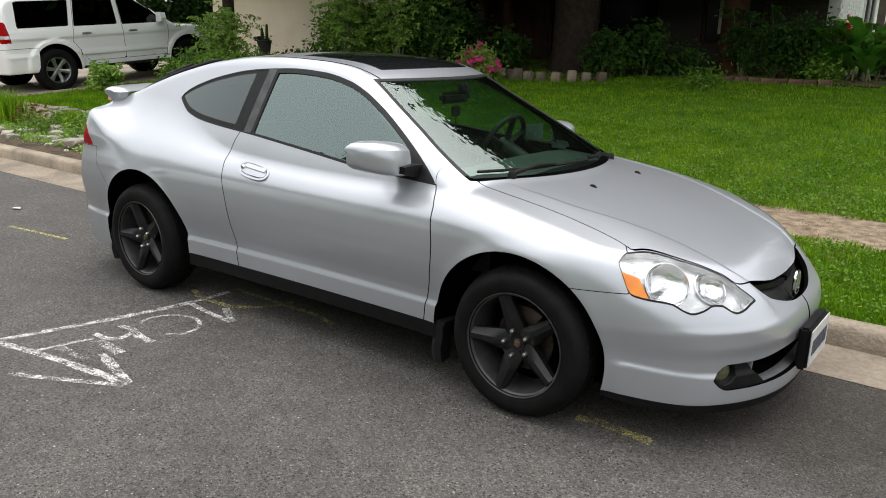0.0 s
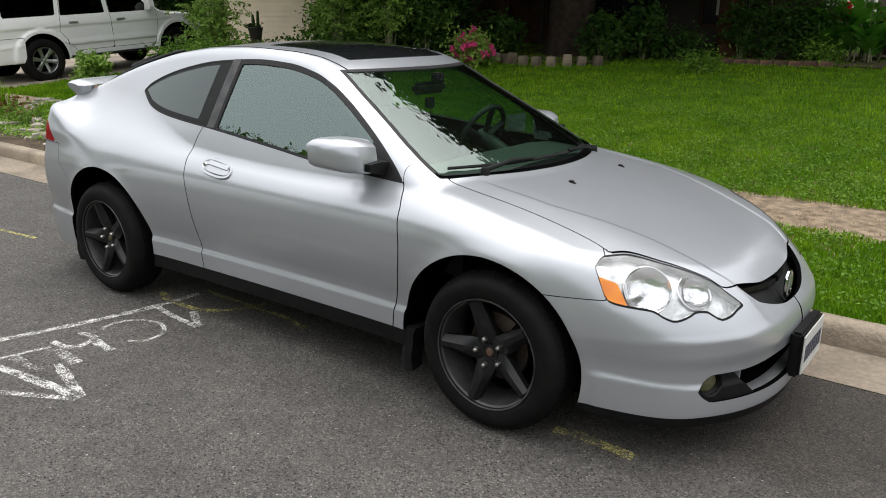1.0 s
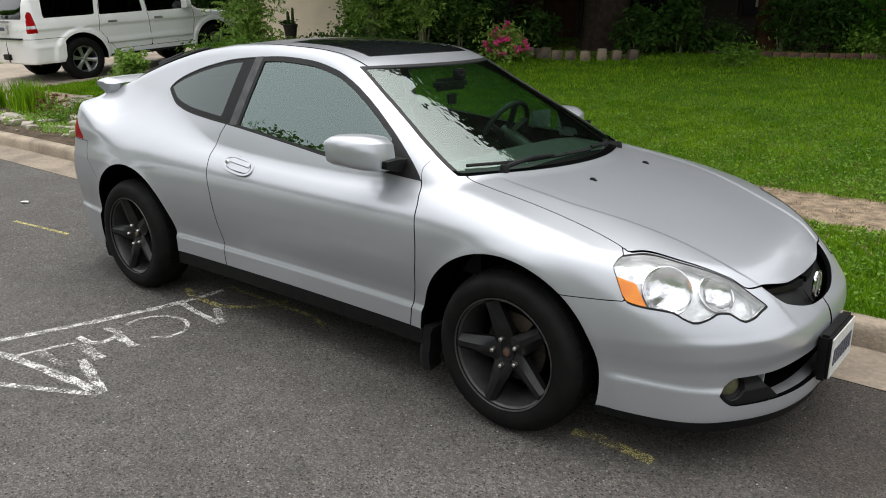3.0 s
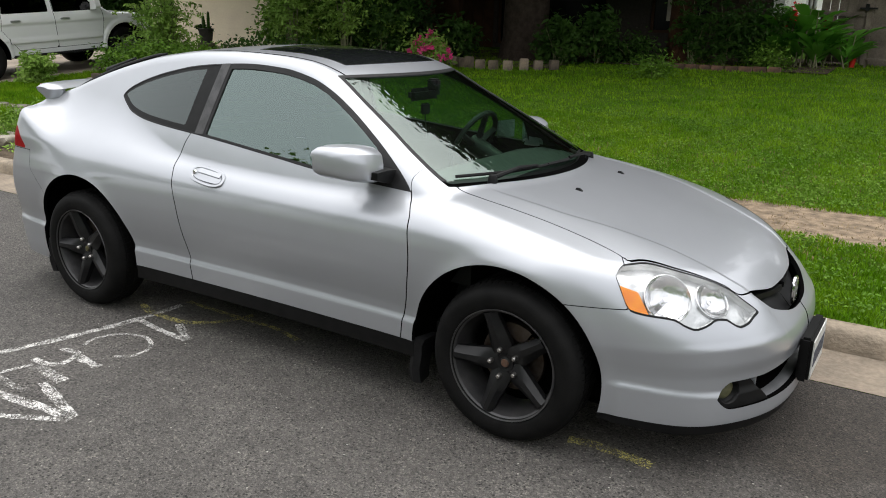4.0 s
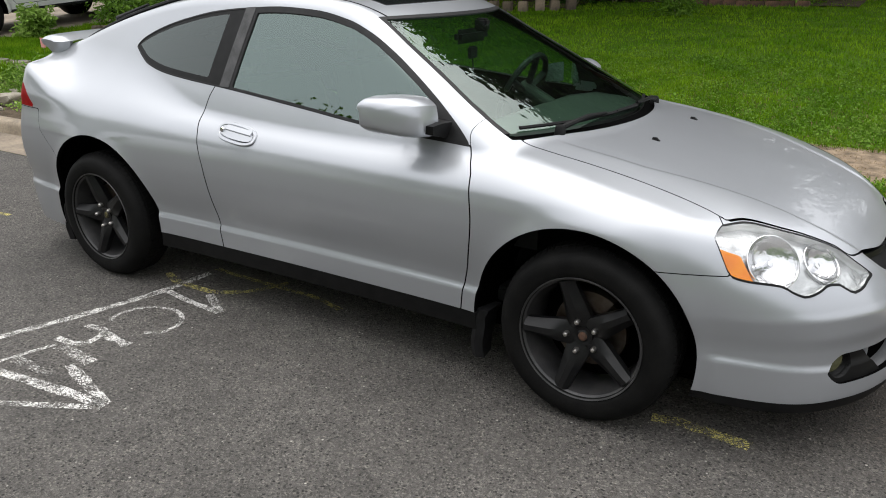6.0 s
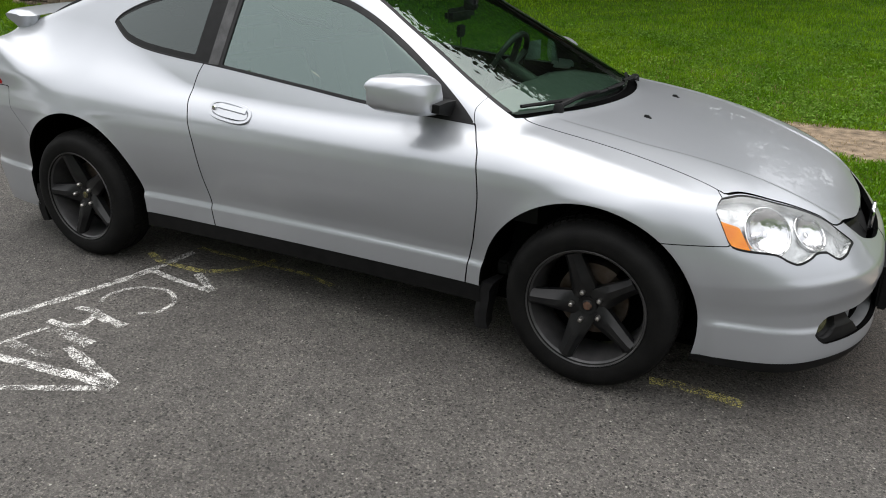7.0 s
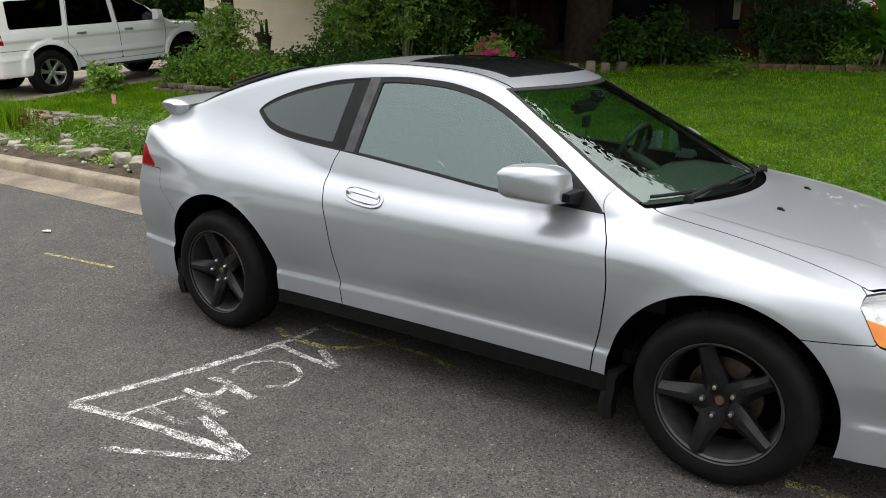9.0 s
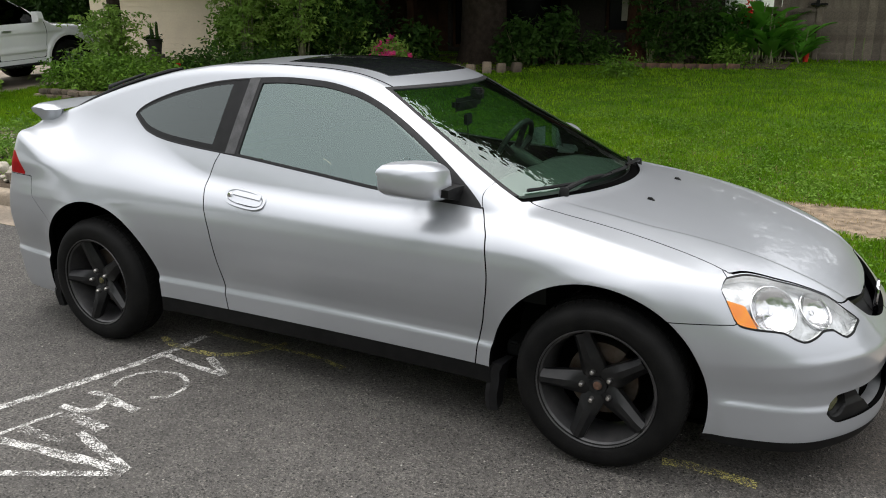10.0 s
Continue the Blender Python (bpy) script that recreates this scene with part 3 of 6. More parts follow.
pts = [(2.128, 0.042 * math.cos(a), 0.545 + 0.052 * math.sin(a)) for a in np.linspace(0, 2 * math.pi, 25)[:-1]]
tube(bm, pts + [pts[0]], 0.007, 6, cap=False)
tube(bm, [(2.13, -0.016, 0.502), (2.132, -0.003, 0.588)], 0.006, 6)
tube(bm, [(2.13, 0.016, 0.502), (2.132, 0.003, 0.588)], 0.006, 6)
part("emblem", bm, CHROME, car, "chrome oval badge on the grille")
def nose_x(y):
    return -0.83 * abs(y) ** 3


WIDTH = np.linspace(-0.47, 0.47, 21)
part("intake_tray", sections(bmesh.new(), [[(2.15 + nose_x(y), y, 0.247), (2.03 + nose_x(y), y, 0.255), (2.03 + nose_x(y), y, 0.372), (2.165 + nose_x(y), y, 0.372)] for y in WIDTH], closed_ring=False, caps=False), DARK, car, "black back of the lower intake")
part("intake_floor", sections(bmesh.new(), [[(2.188 + nose_x(y), y, 0.238), (2.176 + nose_x(y), y, 0.245), (2.145 + nose_x(y), y, 0.249), (2.145 + nose_x(y), y, 0.241), (2.17 + nose_x(y), y, 0.236)] for y in WIDTH]), mat("grey_plastic", (0.085, 0.088, 0.092), (0.12, 0.123, 0.127), rough=0.5, scale=9, fine=0.1), car, "grey floor of the lower intake")
part("intake_slat", sections(bmesh.new(), [[(2.085 + nose_x(y), y, 0.311), (2.09 + nose_x(y), y, 0.324), (2.06 + nose_x(y), y, 0.326), (2.055 + nose_x(y), y, 0.313)] for y in np.linspace(-0.42, 0.42, 15)]), BLACK_TRIM, car, "black bar across the lower intake")
pocket = cut(mouth, lambda x, y, z: turn_of(x, y) - 25.6 - 60 * (z - 0.3))[0]
FOG_LENS = mat("fog_lens", (0.09, 0.09, 0.045), (0.15, 0.145, 0.08), rough=0.2, scale=30, coat=0.4)
for s in (-1, 1):
    base = look((2.034, s * 0.546, 0.303), (3.034, s * 1.28, 0.33)) @ pose(0, 0, 0, 90, 0, 0)
    bezel = cut(pocket, lambda x, y, z: np.sqrt((x - 2.034) ** 2 + (y - 0.546) ** 2 + (z - 0.303) ** 2) - 0.050)[0]
    panel("fog_surround", bezel, BLACK_TRIM, car, "black plastic surround of the fog lamp", rim=0.03, sink=0.010, flip=s > 0)
    fog = part("fog_lamp", revolve(bmesh.new(), [(0.036, 0.014), (0.040, 0.008), (0.046, 0.002), (0.051, 0.004), (0.056, 0.02), (0.058, 0.05)], 32, m=base), BLACK_TRIM, car, "round fog lamp in a black bezel")
    part("fog_lens", revolve(bmesh.new(), [(0.0, 0.006), (0.014, 0.007), (0.028, 0.010), (0.038, 0.016)], 28, m=base), FOG_LENS, fog, "yellowed fog lamp lens")
    part("intake_divider", sections(bmesh.new(), [[(xx, s * 0.452, 0.246), (xx, s * 0.446, 0.246), (xx, s * 0.428, 0.352), (xx, s * 0.434, 0.352)] for xx in (2.105, 2.05, 1.99)]), SILVER, car, "silver divider beside the fog lamp")
plate = part("number_plate", boxed((2.244, -0.152, 0.246), (2.248, 0.152, 0.401), 0.0015), PLATE_WHITE, car, "white number plate with unreadable dark bars")
part("plate_holder", boxed((2.196, -0.158, 0.232), (2.2415, 0.158, 0.412), 0.010), BLACK_TRIM, car, "black number plate holder")
for k in range(7):
    y0 = -0.125 + 0.0365 * k
    part("plate_bar", boxed((2.2485, y0, 0.289), (2.250, y0 + 0.026, 0.354)), INK, plate)

# headlamps: a reflector bowl, two round lamps and an amber corner behind one clear lens
for flip in (False, True):
    s = 1 if flip else -1
    head = panel("headlamp", lamp, LAMP_GLASS, car, "clear headlamp lens with a scalloped lower edge", rim=0, flip=flip)
    head.visible_shadow = False
    amber, rest = cut(lamp, lambda x, y, z: np.minimum(0.012 * (turn_of(x, y) - 51.2 - 28 * (z - 0.594)), 0.660 + 0.005 * (turn_of(x, y) - 52.4) - z))
    panel("amber_reflector", amber, AMBER, head, "amber corner reflector", rim=0.01, sink=0.010, flip=flip)
    for lx, ly, lz, lr in ((1.829, 0.655, 0.644, 0.083), (1.950, 0.524, 0.624, 0.064)):
        rest = cut(rest, lambda x, y, z: np.where(x > 1.5, np.sqrt((x - lx) ** 2 + (y - ly) ** 2 + (z - lz) ** 2) - lr, 1.0))[0]
    panel("lamp_bowl", rest, LAMP_BOWL, head, "bright reflector bowl", rim=0.0, sink=0.030, flip=flip)
    edge_in, edge = cut(lamp, front_of(lambda a, z: np.minimum(LAMP_TOP(a) - 0.003 - z, z - LAMP_LOW(a) - 0.007)))
    panel("lamp_wall", edge, LAMP_BOWL, head, "bright side wall of the lamp", rim=0.032, sink=0.003, flip=flip)
    panel("lamp_gasket", edge, BLACK_TRIM, head, "black edge of the headlamp", rim=0.002, sink=-0.001, flip=flip)
    for (cx, cy, cz), r in (((1.829, 0.655, 0.644), 0.085), ((1.950, 0.524, 0.624), 0.066)):
        at = np.array([[cx, -cy, cz]])
        nv = Vector(slope(at)[0])
        nv.normalize()
        c = Vector((cx, -cy, cz)) - nv * 0.024
        c.y, nv.y = -s * c.y if s > 0 else c.y, -s * nv.y if s > 0 else nv.y
        m = look(c, c + nv) @ pose(0, 0, 0, 90, 0, 0)
        ring = part("lamp_ring", revolve(bmesh.new(), [(r - 0.003, -0.004), (r, -0.008), (r + 0.002, -0.007), (r + 0.003, 0.004), (r - 0.001, 0.006)], 40, m=m), CHROME, head, "chromed lamp ring")
        part("lamp_dish", revolve(bmesh.new(), [(r, 0.002), (r * 0.93, 0.010), (r * 0.78, 0.021), (r * 0.55, 0.032), (r * 0.3, 0.039), (0.012, 0.041)], 40, m=m), REFLECTOR, ring, "round chromed lamp bowl")
        part("bulb_cap", revolve(bmesh.new(), [(0.0, 0.008), (0.009, 0.010), (0.013, 0.016), (0.013, 0.042)], 20, m=m), CHROME, ring, "chromed bulb shield")

# ---- wheels ----
def wheel(ax, side):
    m = pose(ax, side * 0.747, 0.314, 0, 0, 0) @ Matrix.Diagonal((1, -side, 1, 1))
    w = new("wheel")
    w.parent, w.matrix_local = car, m
    w["label"] = "black five-spoke alloy wheel with a worn tyre"
    prof = [(0.212, -0.092), (0.221, -0.098), (0.224, -0.101), (0.238, -0.104), (0.257, -0.107), (0.274, -0.105), (0.288, -0.098), (0.299, -0.087), (0.307, -0.072), (0.312, -0.055), (0.313, 0.0), (0.312, 0.055), (0.307, 0.072), (0.299, 0.087), (0.288, 0.098), (0.257, 0.107), (0.238, 0.104), (0.212, 0.092)]
    tyre = part("tyre", revolve(bmesh.new(), prof, 96), RUBBER, w, "worn black tyre")
    tr = bmesh.new()
    for k in range(72):
        a = 2 * math.pi * k / 72
        for h0, h1, sh in ((-0.088, -0.050, 0.0), (-0.043, -0.006, 0.4), (0.006, 0.043, 0.0), (0.050, 0.088, 0.4)):
            mid, out = (h0 + h1) / 2, abs(h0 + h1) > 0.1
            t = Matrix.Rotation(-(a + sh * 2 * math.pi / 72), 4, "Y") @ Matrix.Translation((0.3025 if out else 0.3115, mid, 0)) @ pose(0, 0, 0, 0 if out else 10, 0, math.copysign(27, mid) if out else 0)
            box(tr, (-0.006, (h0 - h1) / 2, -0.0112), (0.0045, (h1 - h0) / 2, 0.0112), 0, t)
    part("tread", tr, RUBBER, tyre, "tread blocks", smooth=False)
    part("rim", revolve(bmesh.new(), [(0.214, -0.100), (0.219, -0.103), (0.221, -0.099), (0.216, -0.094), (0.206, -0.086), (0.199, -0.06), (0.192, -0.02), (0.188, 0.05), (0.20, 0.085), (0.214, 0.098)], 72), RIM_LIP, w, "satin black wheel rim")
    for k in range(5):
        t = Matrix.Rotation(-radians(36 + 72 * k), 4, "Y")
        bm = bmesh.new()
        rows = []
        for r, wl, wr, y, ridge, d in ((0.030, 0.038, 0.038, -0.058, -0.060, 0.03), (0.055, 0.043, 0.043, -0.060, -0.068, 0.03), (0.085, 0.041, 0.041, -0.064, -0.080, 0.028), (0.12, 0.036, 0.036, -0.068, -0.087, 0.026), (0.16, 0.031, 0.031, -0.073, -0.092, 0.026), (0.19, 0.029, 0.029, -0.079, -0.096, 0.024), (0.206, 0.031, 0.031, -0.084, -0.097, 0.02)):
            rows.append([t @ Vector(q) for q in ((r, y + d, -wl), (r, y + 0.006, -wl), (r, ridge, -wl * 0.20), (r, ridge - 0.001, wr * 0.45), (r, y, wr), (r, y + d, wr))])
        part("spoke", sections(bm, rows), RIM_BLACK, w)
        n = t @ Vector((0.056, -0.074, 0))
        part("wheel_nut", revolve(bmesh.new(), [(0.0, -0.015), (0.006, -0.0135), (0.009, -0.009), (0.010, 0.0), (0.010, 0.012)], 12, m=Matrix.Translation(n)), NUT_STEEL, w, "bright steel wheel nut")
    part("hub_cap", revolve(bmesh.new(), [(0.0, -0.069), (0.008, -0.071), (0.014, -0.069), (0.017, -0.062)], 32), RUST if ax > 0 else mat("worn_cap", (0.16, 0.14, 0.05), (0.05, 0.05, 0.045), rough=0.5, metal=0.5, scale=120), w, "worn hub centre")
    part("hub_ring", revolve(bmesh.new(), [(0.016, -0.064), (0.022, -0.061), (0.034, -0.064), (0.036, -0.05), (0.036, 0.0)], 32), RIM_BLACK, w)
    part("brake_disc", revolve(bmesh.new(), [(0.05, 0.0), (0.075, -0.002), (0.13, -0.002), (0.131, 0.02), (0.05, 0.02)], 40), DISC_STEEL, w, "rusty brake disc")
    part("brake_caliper", sections(bmesh.new(), [[(r * math.cos(radians(a)), y, r * math.sin(radians(a))) for r, y in ((0.085, -0.022), (0.148, -0.022), (0.152, 0.03), (0.085, 0.03))] for a in range(55, 126, 10)]), DISC_STEEL, w, "brake caliper")
    part("backing", revolve(bmesh.new(), [(0.0, 0.04), (0.186, 0.04)], 40), DARK, w)
    return w


for ax in (1.285, -1.285):
    for side in (-1, 1):
        wheel(ax, side)

# mudflaps behind each wheel
for s in (-1, 1):
    for x0, tilt in ((0.872, 1), (-1.655, 1)):
        bm = bmesh.new()
        rows = []
        for k in range(7):
            z = 0.31 - 0.20 * k / 6
            wdt = 0.065 if k < 5 else 0.05 - 0.012 * (k - 5)
            xx = x0 + 0.006 * math.sin(k) + (0.02 if k == 0 else 0)
            rows.append([(xx + 0.004 + 0.02 * (1 - k / 6), s * 0.705, z), (xx - 0.004, s * 0.705, z), (xx - 0.03, s * (0.79 + 0.4 * (wdt - 0.05)), z), (xx - 0.010, s * (0.80 + 0.4 * (wdt - 0.05)), z), (xx + 0.02, s * (0.79 + 0.4 * (wdt - 0.05)), z)])
        part("mudflap", sections(bm, rows), GREY_TRIM, car, "black plastic mudflap")

# door mirrors
def mirror(s):
    bm, rows = bmesh.new(), []
    for y, x0, x1, z0, z1 in ((0.778, 0.600, 0.698, 0.946, 1.052), (0.786, 0.580, 0.708, 0.938, 1.064), (0.82, 0.565, 0.708, 0.936, 1.072), (0.87, 0.535, 0.700, 0.942, 1.076), (0.915, 0.510, 0.675, 0.950, 1.076), (0.945, 0.495, 0.640, 0.962, 1.068), (0.962, 0.492, 0.600, 0.975, 1.055), (0.968, 0.498, 0.560, 0.99, 1.04)):
        cx, cz, hx, hz = (x0 + x1) / 2 - 0.052, (z0 + z1) / 2 - 0.020, (x1 - x0) / 2, (z1 - z0) / 2 * 1.08
        ring = []
        for k in range(32):
            a = 2 * math.pi * k / 32
            c, q = math.cos(a), math.sin(a)
            e = 0.34
            ring.append((cx + hx * math.copysign(abs(c) ** e, c) * (1 - 0.30 * max(0.0, q - 0.08) ** 0.8) - 0.03 * max(0.0, q - 0.08), s * (y - (0.055 if s < 0 else 0.085)), cz - (0.0 if s < 0 else 0.035) + hz * math.copysign(abs(q) ** e, q)))
        rows.append(ring)
    housing = part("mirror_housing", sections(bm, rows), SILVER, car, "silver door mirror housing")
    part("mirror_glass", boxed((0.4885, -0.075, -0.05), (0.492, 0.075, 0.05), 0.001, Matrix.Translation((-0.052, s * (0.82 if s < 0 else 0.79), 0.994 if s < 0 else 0.959)) @ pose(0, 0, 0, 0, 0, s * -12) @ Matrix.Translation((0.0, 0, 0))), CHROME, housing)
    bm = bmesh.new()
    sections(bm, [[(0.56, s * 0.715, 0.905), (0.68, s * 0.715, 0.905), (0.69, s * 0.69, 0.96), (0.57, s * 0.68, 0.965)], [(0.58, s * 0.75, 0.915), (0.685, s * 0.75, 0.915), (0.69, s * 0.745, 0.965), (0.58, s * 0.745, 0.965)], [(0.60, s * 0.80, 0.930), (0.68, s * 0.80, 0.930), (0.68, s * 0.80, 0.96), (0.60, s * 0.80, 0.96)]])
    part("mirror_foot", bm, BLACK_TRIM, housing, "black mirror foot")


mirror(-1)
mirror(1)

# door handles: a recess ring with a bar
for s in (-1, 1):
    yy = 0.70
    for _ in range(40):
        yy -= float(skin(np.array([-0.335]), np.array([yy]), np.array([0.822]))[0]) * 0.8
    nrm = slope(np.array([[-0.335, yy, 0.822]]))[0] * (1, s, 1)
    nv = Vector(nrm)
    ev = Vector((1, 0, 0))
    wv = nv.cross(ev).normalized() * (1 if nv.cross(ev).z > 0 else -1)
    org = Vector((-0.335, s * yy, 0.822)) + nv * 0.001

    def on(u, w, h):
        return org + ev * u * 1.12 + wv * w * 1.15 + nv * h

    bm = bmesh.new()
    rows = []
    for k in range(33):
        a = 2 * math.pi * k / 32
        c, q = math.cos(a), math.sin(a)
        u, w = math.copysign(abs(c) ** 0.75, c), math.copysign(abs(q) ** 0.75, q)
        tiltw = -0.012 * u
        rows.append([on(0.108 * u, 0.042 * w + tiltw, -0.003), on(0.1065 * u, 0.0405 * w + tiltw, 0.0015), on(0.095 * u, 0.031 * w + tiltw, 0.002), on(0.088 * u, 0.026 * w + tiltw, -0.004)])
    sections(bm, rows, closed_ring=False, caps=False)
    handle = part("door_handle", bm, SILVER, car, "silver flush door handle")
    bm = bmesh.new()
    rows = [[on(0.086 * math.copysign(abs(math.cos(a)) ** 0.75, math.cos(a)) * f, 0.024 * math.copysign(abs(math.sin(a)) ** 0.75, math.sin(a)) * f - 0.012 * math.cos(a) * f, h) for a in np.linspace(0, 2 * math.pi, 25)[:-1]] for f, h in ((1.06, 0.001), (0.95, -0.006), (0.75, -0.012), (0.05, -0.013))]
    part("handle_recess", sections(bm, rows), SILVER, handle, "hollow behind the grip")
    bm = bmesh.new()
    rows = [[on(u, w0 - 0.10 * u + 0.004, h) for w0, h in ((0.024, -0.004), (0.021, 0.004), (0.001, 0.006), (-0.004, -0.003))] for u in (-0.062, -0.05, 0.0, 0.06, 0.078)]
    part("handle_grip", sections(bm, rows), SILVER, handle)
    part("door_lock", revolve(bmesh.new(), [(0.0, -0.012), (0.010, -0.011), (0.012, -0.004)], 20, m=Matrix.Translation(on(-0.076, 0.010, 0.0)) @ (Matrix.Rotation(0, 4, "X") if s < 0 else Matrix.Rotation(math.pi, 4, "X"))), CHROME, handle, "round door lock")

# rear spoiler, wipers, washer jets
bm, rows = bmesh.new(), []
for y in np.linspace(-1, 1, 65):
    e = abs(y)
    end = math.sqrt(max(0.0, 1 - max(0.0, (e - 0.90) / 0.101) ** 2))
    foot = float(step(0.83, 0.92, e))
    xx, zz = -2.065 + 0.05 * e**2, 1.124 - 0.012 * e**3
    ch, low = 0.19 * (0.55 + 0.45 * end), -0.012 - 0.085 * foot * (0.25 + 0.75 * end)
    rows.append([(xx + ch * u, 0.565 * y - math.copysign(0.012, y) * (v < -0.02) * foot, zz + v * (0.2 + 0.8 * end if v > 0 else 1)) for u, v in ((0.0, 0.010), (0.12, 0.024), (0.4, 0.028), (0.75, 0.018), (1.0, -0.002), (0.80, min(-0.012, low)), (0.40, min(-0.012, low)), (0.12, -0.006 + 0.25 * low * foot))])
spoiler = part("rear_spoiler", sections(bm, rows), SILVER, car, "silver rear spoiler curving down to two feet")


def on_screen(x, y, h=0.012):
    z = 0.8
    for q in np.linspace(0.8, 1.45, 400):
        if float(skin(np.array([x]), np.array([y]), np.array([q]))[0]) > 0:
            z = q
            break
    return (x, y, z + h)


for pivot, blade, arm in (((1.005, -0.46), ((0.90, -0.575), (0.955, -0.49), (1.03, -0.34), (1.08, -0.16), (1.10, 0.06)), ((1.005, -0.46), (1.055, -0.33), (1.075, -0.20))), ((1.06, 0.40), ((1.085, -0.12), (1.095, 0.05), (1.075, 0.20), (1.03, 0.34)), ((1.06, 0.40), (1.10, 0.24), (1.095, 0.08)))):
    bm = bmesh.new()
    tube(bm, [on_screen(x, y, 0.011) for x, y in blade], 0.007, 6)
    tube(bm, [on_screen(x, y, h) for (x, y), h in zip(arm, (0.012, 0.036, 0.020))], [0.011, 0.009, 0.006], 8)
    wiper = part("wiper", bm, BLACK_TRIM, car, "black windscreen wiper")
    part("wiper_pivot", revolve(bmesh.new(), [(0.0, 0.016), (0.014, 0.014), (0.019, 0.004), (0.022, -0.03)], 16, axis="z", m=Matrix.Translation(on_screen(*pivot, 0.010))), BLACK_TRIM, wiper)
bm = bmesh.new()
tube(bm, [on_screen(-1.86, -0.12, 0.03), on_screen(-1.80, -0.22, 0.062), on_screen(-1.62, -0.36, 0.055), on_screen(-1.30, -0.40, 0.035)], [0.016, 0.013, 0.010, 0.007], 8)
part("rear_wiper", bm, BLACK_TRIM, car, "black rear wiper")
for s in (-1, 1):
    bm = bmesh.new()
    tube(bm, [on_screen(x, s * (0.425 - 0.09 * (x + 1.4) ** 2), 0.006) for x in np.linspace(-1.02, -1.84, 12)], [0.006] + [0.013] * 10 + [0.008], 8)
    part("hatch_moulding", bm, BLACK_TRIM, car, "black moulding along the edge of the rear window")
for y in (-0.235, 0.235):
    p = on_screen(1.29, y, 0.0)
    part("washer_jet", sections(bmesh.new(), [[(p[0] + u * 0.016, p[1] + v * 0.010, p[2] + h) for u, v in ((-1, -1), (1, -0.8), (1, 0.8), (-1, 1))] for h, in ((-0.004,),)] + [[(p[0] - 0.006 + u * 0.007, p[1] + v * 0.006, p[2] + 0.009) for u, v in ((-1, -1), (1, -0.8), (1, 0.8), (-1, 1))]]), BLACK_TRIM, car, "black washer jet")

# cabin: dashboard, wheel, seats, mirror
bm = bmesh.new()
sections(bm, [[(1.0, y, 0.86), (1.0, y, 0.905 - 0.03 * (y / 0.6) ** 2), (0.70, y, 0.915 - 0.02 * (y / 0.6) ** 2), (0.56, y, 0.87), (0.52, y, 0.72), (0.60, y, 0.5), (1.0, y, 0.5)] for y in np.linspace(-0.60, 0.60, 13)])
part("dashboard", bm, DASH, car, "dark grey dashboard")
bm = bmesh.new()
t = Matrix.Translation((0.43, 0.335, 0.915)) @ pose(0, 0, 0, 0, -66, 0)
ring = [t @ Vector((0.185 * math.cos(a), 0.185 * math.sin(a), 0)) for a in np.linspace(0, 2 * math.pi, 37)]
tube(bm, ring, 0.0145, 8, cap=False)
for a in (-25, 205, 270):
    tube(bm, [t @ Vector((0, 0, -0.02)), t @ Vector((0.18 * math.cos(radians(a + 90)), 0.18 * math.sin(radians(a + 90)), 0))], 0.016, 6)
tube(bm, [t @ Vector((0, 0, 0.01)), t @ Vector((0, 0, -0.25))], [0.055, 0.04], 12)
part("steering_wheel", bm, BLACK_TRIM, car, "black three-spoke steering wheel")
for s in (-1, 1):
    for x, wdt in ((-0.18, 0.25), (-0.98, 0.24)):
        seat = part("seat_cushion", boxed((x - 0.22, s * 0.345 - wdt, 0.36), (x + 0.30, s * 0.345 + wdt, 0.53), 0.05), CLOTH, car, "dark seat cushion")
        top = 1.0 if x > -0.5 else 0.92
        bm = bmesh.new()
        sections(bm, [[(x - 0.20 - 0.28 * (z - 0.5) + d * 0.07, s * 0.345 + q * wdt * (1 - 0.25 * max(0, z - 0.8)), z) for d, q in ((-1, -0.9), (1, -1), (1.4, -0.8), (1, -0.4), (1, 0.4), (1.4, 0.8), (1, 1), (-1, 0.9))] for z in np.linspace(0.42, top, 7)])
        part("seat_back", bm, CLOTH, car, "dark bucket seat back")
        if x > -0.5:
            part("head_rest", boxed((x - 0.40, s * 0.345 - 0.13, 1.02), (x - 0.29, s * 0.345 + 0.13, 1.17), 0.04), CLOTH, car, "dark head restraint")
bm = boxed((0.325, -0.125, 1.185), (0.365, 0.125, 1.245), 0.018)
box(bm, (0.37, -0.02, 1.235), (0.43, 0.02, 1.29), 0.008)
box(bm, (0.345, -0.035, 1.115), (0.36, 0.035, 1.17), 0.006)
tube(bm, [(0.352, 0.0, 1.12), (0.352, 0.01, 1.0)], 0.003, 5)
bmesh.ops.translate(bm, verts=bm.verts, vec=(0.0, 0.0, -0.02))
part("rear_view_mirror", bm, BLACK_TRIM, car, "black rear-view mirror")
part("parcel_floor", boxed((-1.9, -0.55, 0.62), (-1.15, 0.55, 0.68), 0.02), CLOTH, car, "dark boot floor")
part("cabin_floor", boxed((-1.2, -0.62, 0.27), (0.9, 0.62, 0.33), 0.01), CLOTH, car)

car.matrix_world = Matrix.Translation((0, 0.020, 0)) @ Matrix.Diagonal((1, 1.023, 1, 1))

